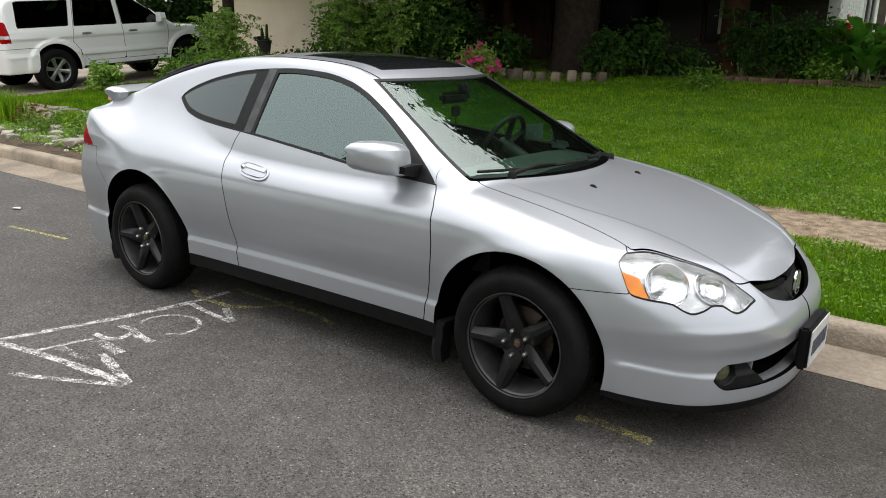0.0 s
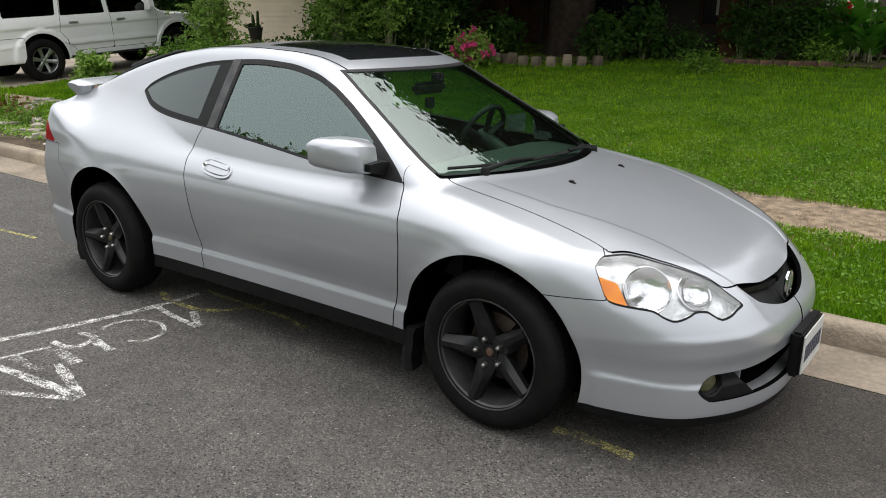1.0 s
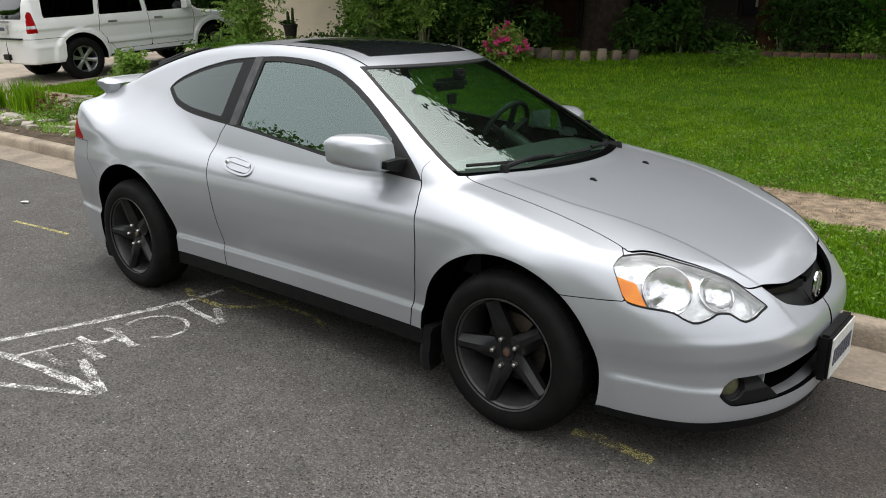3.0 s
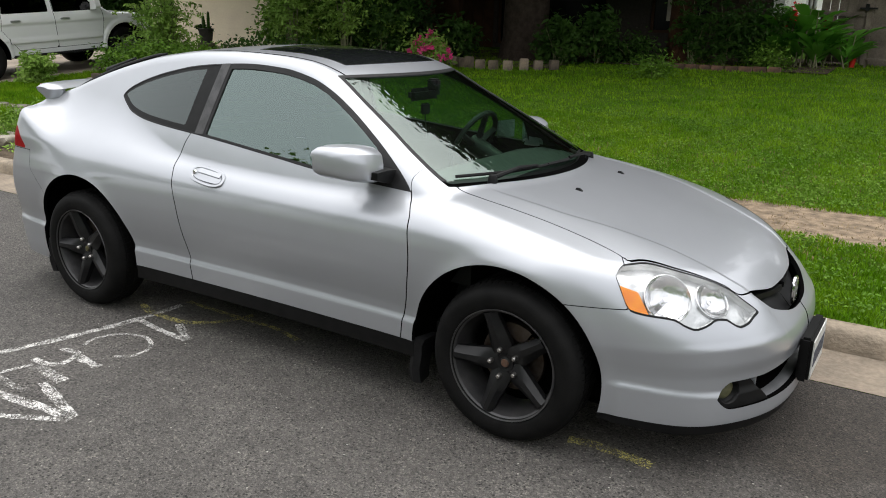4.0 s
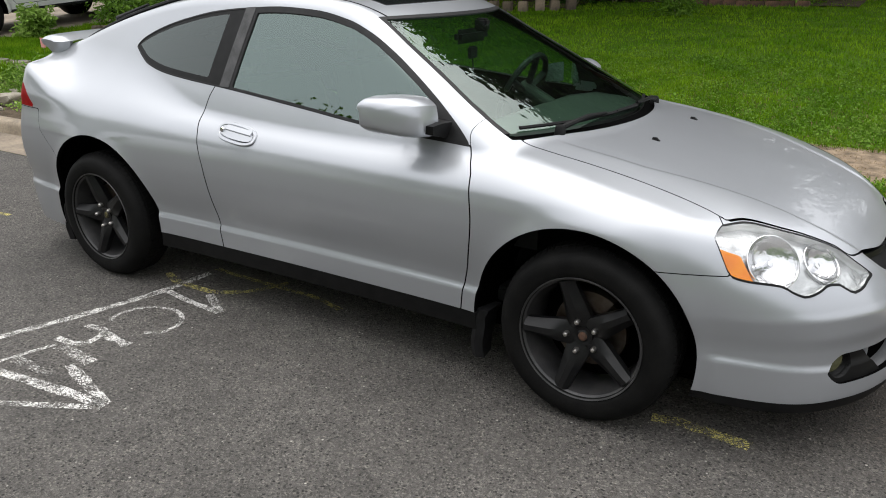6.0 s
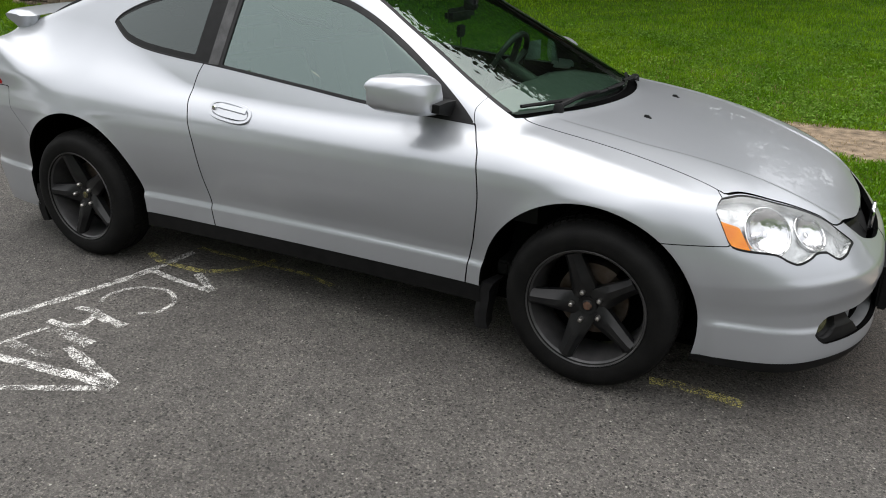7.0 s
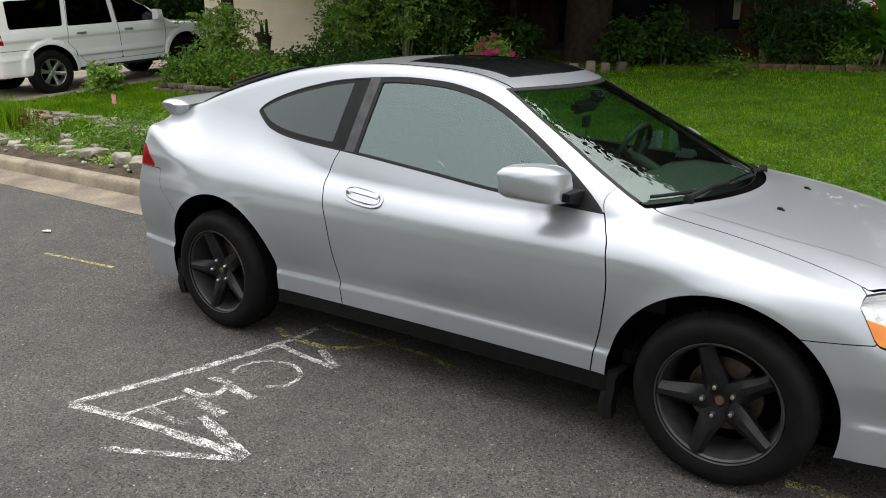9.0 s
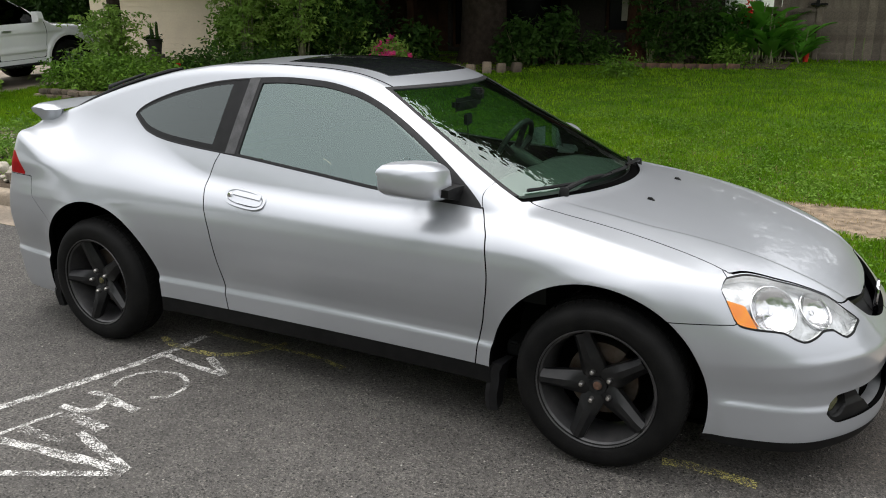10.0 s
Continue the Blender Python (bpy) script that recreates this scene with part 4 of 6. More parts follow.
# ---- ground ----
def asphalt(name):
    m, n, l, p = tree_of(name)
    co = n.new("ShaderNodeTexCoord").outputs["Object"]

    def noisy(scale, detail=4, kind="ShaderNodeTexNoise"):
        t = n.new(kind)
        t.inputs["Scale"].default_value = scale
        if kind == "ShaderNodeTexNoise":
            t.inputs["Detail"].default_value = detail
        l.new(co, t.inputs["Vector"])
        return t

    vo, fi, big, mid = noisy(150, kind="ShaderNodeTexVoronoi"), noisy(330, 3), noisy(0.9, 5), noisy(7, 5)
    sep = n.new("ShaderNodeSeparateColor")
    l.new(vo.outputs["Color"], sep.inputs[0])
    ra = n.new("ShaderNodeValToRGB")
    ra.color_ramp.elements[0].color, ra.color_ramp.elements[1].color = (0.050, 0.046, 0.041, 1), (0.20, 0.185, 0.16, 1)
    ra.color_ramp.elements[0].position, ra.color_ramp.elements[1].position = 0.02, 1.0
    for pos, v in ((0.22, 0.070), (0.78, 0.112), (0.965, 0.170)):
        e = ra.color_ramp.elements.new(pos)
        e.color = (v, v * 0.925, v * 0.84, 1)
    l.new(sep.outputs[0], ra.inputs[0])

    def times(col, fac, lo, hi):
        mr, hs = n.new("ShaderNodeMapRange"), n.new("ShaderNodeHueSaturation")
        mr.inputs["From Min"].default_value, mr.inputs["From Max"].default_value = 0.3, 0.7
        mr.inputs["To Min"].default_value, mr.inputs["To Max"].default_value = lo, hi
        l.new(fac, mr.inputs["Value"])
        l.new(mr.outputs[0], hs.inputs["Value"])
        l.new(col, hs.inputs["Color"])
        return hs.outputs[0]

    col = times(times(times(ra.outputs[0], fi.outputs["Fac"], 0.50, 1.50), mid.outputs["Fac"], 0.88, 1.12), big.outputs["Fac"], 0.80, 1.18)
    # sparse tarry pits and pale chips among the stones

    def spots(scale, share, radius):
        cells = noisy(scale, kind="ShaderNodeTexVoronoi")
        part_of, near, both = n.new("ShaderNodeSeparateColor"), n.new("ShaderNodeMapRange"), n.new("ShaderNodeMath")
        l.new(cells.outputs["Color"], part_of.inputs[0])
        near.inputs["From Min"].default_value, near.inputs["From Max"].default_value = radius, radius * 0.55
        l.new(cells.outputs["Distance"], near.inputs["Value"])
        pick = n.new("ShaderNodeMath")
        pick.operation = "LESS_THAN"
        pick.inputs[1].default_value = share
        l.new(part_of.outputs[1], pick.inputs[0])
        both.operation = "MULTIPLY"
        l.new(near.outputs[0], both.inputs[0])
        l.new(pick.outputs[0], both.inputs[1])
        return both.outputs[0]

    def overlay(col, fac, tone):
        mx = n.new("ShaderNodeMix")
        mx.data_type = "RGBA"
        l.new(fac, mx.inputs["Factor"])
        l.new(col, mx.inputs["A"])
        mx.inputs["B"].default_value = (*tone, 1)
        return mx.outputs["Result"]

    col = overlay(col, spots(66, 0.36, 0.38), (0.012, 0.011, 0.010))
    col = overlay(col, spots(120, 0.24, 0.38), (0.030, 0.028, 0.025))
    col = overlay(col, spots(48, 0.030, 0.24), (0.42, 0.40, 0.36))
    # oil and dirt by the gutter where cars stand, with under-bumper shade painted in
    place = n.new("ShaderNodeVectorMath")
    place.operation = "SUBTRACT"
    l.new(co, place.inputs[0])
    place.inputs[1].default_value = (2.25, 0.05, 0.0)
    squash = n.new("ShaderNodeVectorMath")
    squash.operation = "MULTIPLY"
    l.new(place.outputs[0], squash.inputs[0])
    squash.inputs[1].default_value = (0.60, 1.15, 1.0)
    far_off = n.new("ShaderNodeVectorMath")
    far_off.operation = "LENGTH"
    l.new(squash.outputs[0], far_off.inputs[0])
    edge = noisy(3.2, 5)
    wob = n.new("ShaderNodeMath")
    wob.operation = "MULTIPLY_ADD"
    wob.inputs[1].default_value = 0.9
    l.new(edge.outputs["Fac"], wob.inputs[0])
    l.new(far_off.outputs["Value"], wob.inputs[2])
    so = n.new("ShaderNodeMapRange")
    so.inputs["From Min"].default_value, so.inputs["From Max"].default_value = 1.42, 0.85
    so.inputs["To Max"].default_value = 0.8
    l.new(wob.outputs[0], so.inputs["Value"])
    stain_and_shade = n.new("ShaderNodeMix")
    stain_and_shade.data_type, stain_and_shade.blend_type = "RGBA", "MULTIPLY"
    l.new(so.outputs[0], stain_and_shade.inputs["Factor"])
    l.new(col, stain_and_shade.inputs["A"])
    stain_and_shade.inputs["B"].default_value = (0.40, 0.345, 0.285, 1)
    col = stain_and_shade.outputs["Result"]
    l.new(col, p.inputs["Base Color"])
    p.inputs["Roughness"].default_value = 0.82
    bu = n.new("ShaderNodeBump")
    bu.inputs["Strength"].default_value, bu.inputs["Distance"].default_value = 0.9, 0.009
    l.new(vo.outputs["Distance"], bu.inputs["Height"])
    bu2 = n.new("ShaderNodeBump")
    bu2.inputs["Strength"].default_value, bu2.inputs["Distance"].default_value = 0.4, 0.004
    l.new(fi.outputs["Fac"], bu2.inputs["Height"])
    l.new(bu.outputs[0], bu2.inputs["Normal"])
    l.new(bu2.outputs[0], p.inputs["Normal"])
    return m


ASPHALT = asphalt("worn_asphalt")
GUTTER = mat("gutter_concrete", (0.28, 0.228, 0.17), (0.165, 0.135, 0.103), rough=0.88, scale=2.4, fine=0.28, bump=0.35, bump_scale=60)
CONCRETE = mat("kerb_concrete", (0.36, 0.295, 0.215), (0.215, 0.175, 0.13), rough=0.85, scale=3.0, fine=0.25, bump=0.35, bump_scale=60)
SOIL = mat("soil", (0.055, 0.042, 0.03), (0.11, 0.085, 0.06), rough=0.95, spec=0.1, scale=12, fine=0.4, bump=0.9, bump_scale=40)
TURF = mat("turf_soil", (0.050, 0.105, 0.010), (0.075, 0.14, 0.014), rough=0.95, spec=0.04, scale=1.4, fine=0.4, bump=0.6, bump_scale=60)
PATH_EARTH = mat("leaf_littered_path", (0.30, 0.225, 0.15), (0.10, 0.072, 0.045), rough=0.9, scale=11, fine=0.45, contrast=(0.34, 0.68), bump=0.5, bump_scale=50)
DRIVE = mat("driveway_concrete", (0.33, 0.275, 0.21), (0.23, 0.19, 0.145), rough=0.85, scale=2.0, fine=0.2, bump=0.2, bump_scale=50)


def level(y):
    return float(np.interp(y, [-200, 0.45, 0.84, 0.87, 0.97, 2.4, 3.4, 14, 20, 80, 900], [0, 0, 0, 0.13, 0.135, 0.165, 0.185, 0.905, 1.1, 1.3, 1.3]))


def strip(name, y0, y1, x0, x1, material, label, category, ny=1, nx=1, lift=0.0, rough=0.0, kind="structure"):
    rng = random.Random(5)
    verts, faces = [], []
    for j in range(ny + 1):
        for i in range(nx + 1):
            y = y0 + (y1 - y0) * j / ny
            verts.append((x0 + (x1 - x0) * i / nx, y, level(y) + lift + (rng.uniform(-rough, rough) if rough and 0 < j < ny else 0)))
    w = nx + 1
    for j in range(ny):
        for i in range(nx):
            a = j * w + i
            faces.append((a, a + 1, a + w + 1, a + w))
    return tagged(link(name, mesh_of(name, verts, faces, material, rough > 0)), label, category, kind=kind)


strip("ground", -300, 600, -400, 400, TURF, "green ground that reaches the horizon", "ground", ny=60, nx=4, lift=-0.12)
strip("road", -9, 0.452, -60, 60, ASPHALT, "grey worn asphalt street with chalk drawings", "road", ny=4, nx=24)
strip("gutter", 0.470, 0.845, -60, 60, GUTTER, "tan concrete gutter along the kerb", "gutter", ny=4, nx=300, lift=-0.004, rough=0.0015)
strip("gutter_joint", 0.44, 0.485, -60, 60, DARK, "dark joint between asphalt and gutter", "joint", lift=-0.012)
# kerb: a rounded step
prof = [(0.842, -0.02), (0.846, 0.03), (0.858, 0.095), (0.872, 0.122), (0.895, 0.134), (0.975, 0.137), (0.985, 0.10), (0.985, -0.02)]
kn = 160
rngk = random.Random(2)
verts = [(-60 + 120 * i / kn, y + rngk.uniform(-0.0025, 0.0025), z + rngk.uniform(-0.003, 0.003)) for i in range(kn + 1) for y, z in prof]
q = len(prof)
faces = [(i * q + k, i * q + k + 1, (i + 1) * q + k + 1, (i + 1) * q + k) for i in range(kn) for k in range(q - 1)]
tagged(link("kerb", mesh_of("kerb", verts, [f[::-1] for f in faces], CONCRETE, True)), "tan stained concrete kerb, rounded edge", "kerb", kind="structure")
strip("verge", 0.98, 2.42, -3.7, 60, TURF, "grass verge between kerb and footpath", "verge", ny=6, nx=120, lift=-0.012, rough=0.008)
strip("planting_bed", 0.98, 2.45, -40, -3.7, SOIL, "bare soil bed with stones behind the kerb", "flower bed", ny=14, nx=300, lift=-0.006, rough=0.016)
strip("footpath", 2.42, 3.42, -60, 60, PATH_EARTH, "old footpath strewn with dry grass and soil", "footpath", ny=8, nx=240, rough=0.006)
strip("lawn", 3.42, 40, -60, 60, TURF, "green mown lawn rising to the house", "lawn", ny=60, nx=40, lift=-0.008)


# ---- the white car on the driveway ----
DARK_GLASS = glass("privacy_glass", (0.03, 0.035, 0.035), mirror=0.045)
ALLOY = mat("alloy", (0.55, 0.55, 0.56), (0.45, 0.45, 0.46), rough=0.3, metal=0.9, scale=20)
strip("driveway", 0.99, 11.6, -17.6, -11.95, DRIVE, "pale concrete driveway up to the garage", "driveway", ny=30, nx=6, lift=0.006)

S_TOP = spline([-2.4, -2.2, 0.9, 1.05, 1.3, 1.8, 2.15, 2.32, 2.5], [1.08, 1.10, 1.10, 1.10, 1.09, 1.05, 0.98, 0.88, 0.7])
S_ROOF = spline([-2.5, -2.28, -2.1, -1.8, -0.9, 0.0, 0.25, 0.6, 1.15, 1.5], [0.9, 1.35, 1.64, 1.72, 1.755, 1.73, 1.68, 1.48, 1.13, 0.9])


def suv_skin(x, y, z):
    y = np.abs(y)
    bulge = sum(0.035 * step(0.555, 0.50, np.hypot(x - c, z - 0.40)) for c in (1.43, -1.42))
    side = np.interp(z, [0.3, 0.42, 0.62, 0.66, 0.72, 0.95, 1.06, 1.1, 1.7], [0.86, 0.885, 0.895, 0.905, 0.895, 0.895, 0.885, 0.87, 0.73]) + bulge - 0.05 * np.clip(np.abs(x) - 1.6, 0, 2) ** 2
    a = y - side
    b = (z - S_TOP(x) + 0.05 * y**2) * 0.95
    c = x - (2.36 - 0.25 * y**3 - 0.10 * (z - 0.6) ** 2)
    d = -2.37 + 0.12 * y**3 + 0.10 * np.maximum(0, z - 0.7) - x
    body = smax(smax(smax(smax(a, b, 0.07), c, 0.10), d, 0.08), 0.36 - z, 0.04)
    cab = np.maximum(smax(smax(a, (z - S_ROOF(x) + 0.04 * y**2) * 0.85, 0.07), d, 0.08), 0.95 - z)
    return smin(body, cab, 0.02)


suv = thing("sport_utility_car", pose(-13.36, 6.20, level(6.2) - 0.03, 0, 0, 90) @ pose(0, 0, 0.0, 0, -4.0, 0) @ Matrix.Scale(1.05, 4), "white sport utility car parked on the concrete driveway", "car")
sk = pieces(fan(150, 80, suv_skin, 1.45, 0.85, 1.9), suv_skin)
sk = cut(sk, lambda x, y, z: z - 0.37)[0]
suv_rear, sk = carve(sk, lambda x, y, z: np.where(x < -1.7, np.minimum(0.80 - z, -1.70 - x), -1.0), 0.004)
for c in (1.43, -1.42):
    sk = cut(sk, lambda x, y, z: np.where((y > 0.4) & (z < 0.9), np.hypot(x - c, z - 0.40) - 0.455, 1.0))[0]
rear_w, sk = cut(sk, lambda x, y, z: np.where((z > 1.0) & (y > 0.3), np.minimum(np.minimum(1.60 - z, z - 1.145), np.minimum(-1.08 + 0.22 * (z - 1.14) - x, x + 2.02 - 0.12 * (z - 1.14))), -1.0))
mid_w, sk = cut(sk, lambda x, y, z: np.where((z > 1.0) & (y > 0.3), np.minimum(np.minimum(1.62 - z, z - 1.135), np.minimum(-0.10 - x, x + 0.98 - 0.22 * (z - 1.14))), -1.0))
front_w, sk = cut(sk, lambda x, y, z: np.where((z > 1.0) & (y > 0.3), np.minimum(np.minimum(1.62 - z, z - 1.125), np.minimum(0.92 - 0.92 * (z - 1.125) - x, x - 0.0)), -1.0))
wind, sk = cut(sk, lambda x, y, z: np.where(z > 1.0, np.minimum(np.minimum(x - 0.24 - 0.1 * y**2, 1.10 - x - 0.15 * y**2), 0.72 - 0.12 * (z - 1.1) - y), -1.0))
trim, sk = cut(sk, lambda x, y, z: np.where((np.abs(x) < 0.95) & (y > 0.3), np.minimum(0.715 - z, z - 0.625), -1.0))
rear_glass, sk = cut(sk, lambda x, y, z: np.where((x < -1.9) & (z > 1.0), np.minimum(np.minimum(1.62 - z, z - 1.14), 0.64 - 0.10 * (z - 1.14) - y), -1.0))
lampb, sk = cut(sk, lambda x, y, z: np.where((x < -2.0) & (y > 0.70), np.minimum(np.minimum(1.26 - z, z - 0.90), np.minimum(-2.17 - 0.10 * (z - 1.0) - x, y - 0.745)), -1.0))
lampf, sk = cut(sk, lambda x, y, z: np.where((x > 1.9) & (y > 0.45), np.minimum(np.minimum(0.93 - z, z - 0.74), x - 2.02), -1.0))
d1, sk = carve(sk, lambda x, y, z: np.where((np.abs(x) < 1.3) & (y > 0.3) & (z < 1.66), np.minimum(np.minimum(x + 0.01, 1.0 - 0.25 * np.maximum(0, 0.9 - z) - 0.9 * np.maximum(0, z - 1.12) - x), np.minimum(z - 0.50, 1.66 - z)), -1.0), 0.004)
d2, sk = carve(sk, lambda x, y, z: np.where((np.abs(x) < 1.3) & (y > 0.3) & (z < 1.66), np.minimum(np.minimum(-0.01 - x, x + np.where(z > 0.86, 1.04 - 0.2 * (z - 0.9), 1.04 - 0.75 * (0.86 - z))), np.minimum(z - 0.50, 1.66 - z)), -1.0), 0.004)
panel("rear_bumper", suv_rear, WHITE_PAINT, suv, "white rear bumper", both=True, rim=0.03)
part("tailgate_trim", boxed((-2.392, -0.34, 1.085), (-2.35, 0.34, 1.125), 0.008), CHROME, suv, "chrome strip over the number plate")
part("tailgate_badge", boxed((-2.372, -0.05, 1.155), (-2.345, 0.05, 1.225), 0.012), CHROME, suv, "round chrome badge")
part("tow_hitch", boxed((-2.42, -0.12, 0.44), (-2.30, 0.12, 0.54), 0.01), BLACK_TRIM, suv, "black tow hitch under the bumper")
part("bumper_step", boxed((-2.40, -0.62, 0.795), (-2.28, 0.62, 0.825), 0.01), GREY_TRIM, suv, "grey step pad on the rear bumper")
splate = part("number_plate", boxed((-2.395, -0.16, 0.90), (-2.36, 0.16, 1.06), 0.004), PLATE_WHITE, suv, "number plate with an unreadable dark bar")
part("plate_bar", boxed((-2.398, -0.12, 0.95), (-2.3955, 0.12, 1.01)), INK, splate)
panel("windscreen", wind, DARK_GLASS, suv, both=True, rim=0, sink=0.004)
panel("body", sk, WHITE_PAINT, suv, "white painted body", both=True, rim=0.03)
for flip in (False, True):
    for nm, pc in (("front_window", front_w), ("rear_window", mid_w), ("cargo_window", rear_w)):
        panel(nm, pc, DARK_GLASS, suv, "dark tinted side window", rim=0.0, sink=0.012, flip=flip)
    panel("front_door", d1, WHITE_PAINT, suv, "white front door", rim=0.02, flip=flip)
    panel("rear_door", d2, WHITE_PAINT, suv, "white rear door", rim=0.02, flip=flip)
    panel("door_moulding", trim, WHITE_PAINT, suv, "white side moulding", rim=0.03, sink=-0.022, flip=flip)
    red, white = cut(lampb, lambda x, y, z: np.maximum(z - 1.03, 0.975 - z))
    tl = panel("tail_lamp", red, RED_LENS, suv, "red tail lamp with a white middle part", rim=0.02, flip=flip)
    panel("reversing_lens", white, LAMP_BOWL, tl, "white reversing lamp lens", rim=0.01, flip=flip)
    panel("rear_pane", cut(rear_glass, lambda x, y, z: z - 1.0)[0], DARK_GLASS, suv, "dark rear window", rim=0.0, sink=0.010, flip=flip)
    panel("headlamp", lampf, REFLECTOR, suv, "clear headlamp", rim=0.02, flip=flip)
inner = pieces(fan(70, 40, suv_skin, 1.45, 0.85, 1.9), suv_skin)
inner = cut(inner, lambda x, y, z: 1.10 - z)[0]
for c in (1.43, -1.42):
    inner = cut(inner, lambda x, y, z: np.where((y > 0.4) & (z < 0.9), np.hypot(x - c, z - 0.40) - 0.47, 1.0))[0]
panel("body_shell", inner, DARK, suv, both=True, rim=0, sink=0.035)
part("floor_pan", boxed((-2.2, -0.7, 0.36), (2.2, 0.7, 0.48), 0.02), DARK, suv)
for s in (-1, 1):
    part("running_board", boxed((-0.92, s * 0.90 - 0.07, 0.37), (0.90, s * 0.90 + 0.07, 0.42), 0.02), GREY_TRIM, suv, "grey running board")
    for xh in (0.10, -0.86):
        part("door_handle", boxed((xh, s * 0.905 - 0.018, 0.985), (xh + 0.19, s * 0.905 + 0.018, 1.02), 0.012), ALLOY, suv, "bright door handle")
    bm = bmesh.new()
    sections(bm, [[(0.74 + 0.035 * k, s * y, z) for y, z in ((0.90, 1.13), (1.07, 1.14), (1.10, 1.20), (1.07, 1.31), (0.92, 1.32))] for k in range(4)])
    part("door_mirror", bm, WHITE_PAINT, suv, "white door mirror")
    for c in (1.43, -1.42):
        bm, rows = bmesh.new(), []
        for k in range(25):
            a = radians(-6 + 192 * k / 24)
            rows.append([(c + 0.47 * math.cos(a), s * q, 0.40 + 0.47 * math.sin(a)) for q in (0.89, 0.75, 0.55)])
        part("wheel_housing", sections(bm, rows, closed_ring=False, caps=False), DARK, suv)
        w = new("wheel")
        w.parent, w.matrix_local = suv, pose(c, s * 0.80, 0.385) @ Matrix.Diagonal((1, -s, 1, 1))
        w["label"] = "silver six-spoke alloy wheel with a black tyre"
        part("tyre", revolve(bmesh.new(), [(0.225, -0.10), (0.26, -0.125), (0.32, -0.128), (0.36, -0.115), (0.378, -0.09), (0.385, 0.0), (0.378, 0.09), (0.36, 0.115), (0.32, 0.125), (0.225, 0.10)], 48), RUBBER, w)
        part("rim", revolve(bmesh.new(), [(0.225, -0.105), (0.232, -0.108), (0.222, -0.09), (0.21, -0.03), (0.2, 0.08)], 40), ALLOY, w)
        for k in range(6):
            t = Matrix.Rotation(radians(60 * k + 12), 4, "Y")
            part("spoke", sections(bmesh.new(), [[t @ Vector((r, y + dy, sw)) for dy, sw in ((0.03, -wd), (0, -wd), (-0.008, 0), (0, wd), (0.03, wd))] for r, y, wd in ((0.03, -0.07, 0.03), (0.10, -0.075, 0.028), (0.17, -0.085, 0.034), (0.218, -0.095, 0.042))]), ALLOY, w)
        part("hub_cap", revolve(bmesh.new(), [(0.0, -0.088), (0.03, -0.086), (0.036, -0.07), (0.036, 0.0)], 20), ALLOY, w)
        part("backing", revolve(bmesh.new(), [(0.0, 0.02), (0.21, 0.02)], 30), DARK, w)

# ---- garage and house ----
CREAM = mat("cream_paint", (0.74, 0.65, 0.49), (0.68, 0.59, 0.45), rough=0.6, scale=1.5, fine=0.06)
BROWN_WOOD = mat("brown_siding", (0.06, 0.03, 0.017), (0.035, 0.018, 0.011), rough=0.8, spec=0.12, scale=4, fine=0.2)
# front brick and mortar: the tree shade is mixed into these dark colours
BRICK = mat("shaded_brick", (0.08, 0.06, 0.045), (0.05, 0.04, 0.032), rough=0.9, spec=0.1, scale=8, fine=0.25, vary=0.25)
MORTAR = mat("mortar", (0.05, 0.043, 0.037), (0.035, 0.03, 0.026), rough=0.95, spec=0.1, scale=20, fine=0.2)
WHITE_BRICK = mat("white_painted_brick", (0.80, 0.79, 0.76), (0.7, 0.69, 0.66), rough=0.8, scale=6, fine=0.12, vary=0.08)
ROOFING = mat("roof_shingle", (0.09, 0.08, 0.07), (0.13, 0.12, 0.105), rough=0.95, scale=5, fine=0.3)
BARK = mat("tree_bark", (0.028, 0.021, 0.016), (0.052, 0.040, 0.031), rough=0.95, spec=0.1, scale=9, fine=0.4, bump=1.0, bump_scale=26)
RED_BARK = mat("reddish_bark", (0.07, 0.033, 0.019), (0.04, 0.021, 0.013), rough=0.95, spec=0.1, scale=8, fine=0.35, bump=0.9, bump_scale=30)
WEATHERED = mat("weathered_board", (0.105, 0.083, 0.066), (0.19, 0.155, 0.125), rough=0.9, scale=3.5, fine=0.3, bump=0.3, bump_scale=50, vary=0.22)

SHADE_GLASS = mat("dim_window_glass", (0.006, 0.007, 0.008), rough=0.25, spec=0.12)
PALE_WALL = mat("pale_wall_panel", (0.42, 0.38, 0.31), (0.33, 0.30, 0.25), rough=0.85, scale=5, fine=0.12)
garage = thing("garage", (-13.0, 11.6, 0), "cream garage with a wide panelled door", "garage")
part("wall", box(box(box(boxed((-3.6, 0, 0.3), (-2.75, 0.22, 3.1)), (2.75, 0, 0.3), (3.35, 0.22, 3.1)), (-2.75, 0, 2.75), (2.75, 0.22, 3.1)), (3.13, 0.22, 0.3), (3.35, 6.0, 3.1)), CREAM, garage, "cream wall", smooth=False)
part("roof", sections(bmesh.new(), [[(-4.0, -0.6, 3.0), (-4.0, 3.0, 4.3), (-4.0, 3.0, 4.42), (-4.0, -0.6, 3.14)], [(3.8, -0.6, 3.0), (3.8, 3.0, 4.3), (3.8, 3.0, 4.42), (3.8, -0.6, 3.14)]]), ROOFING, garage, smooth=False)
gdoor = part("garage_door", boxed((-2.75, 0.07, 0.4), (2.75, 0.11, 2.75)), CREAM, garage, "cream sectional garage door, shut", smooth=False)
for k in range(18):
    part("panel", boxed((-2.74, 0.045, 0.44 + 0.128 * k), (2.74, 0.075, 0.44 + 0.128 * k + 0.122), 0.004), CREAM, gdoor)

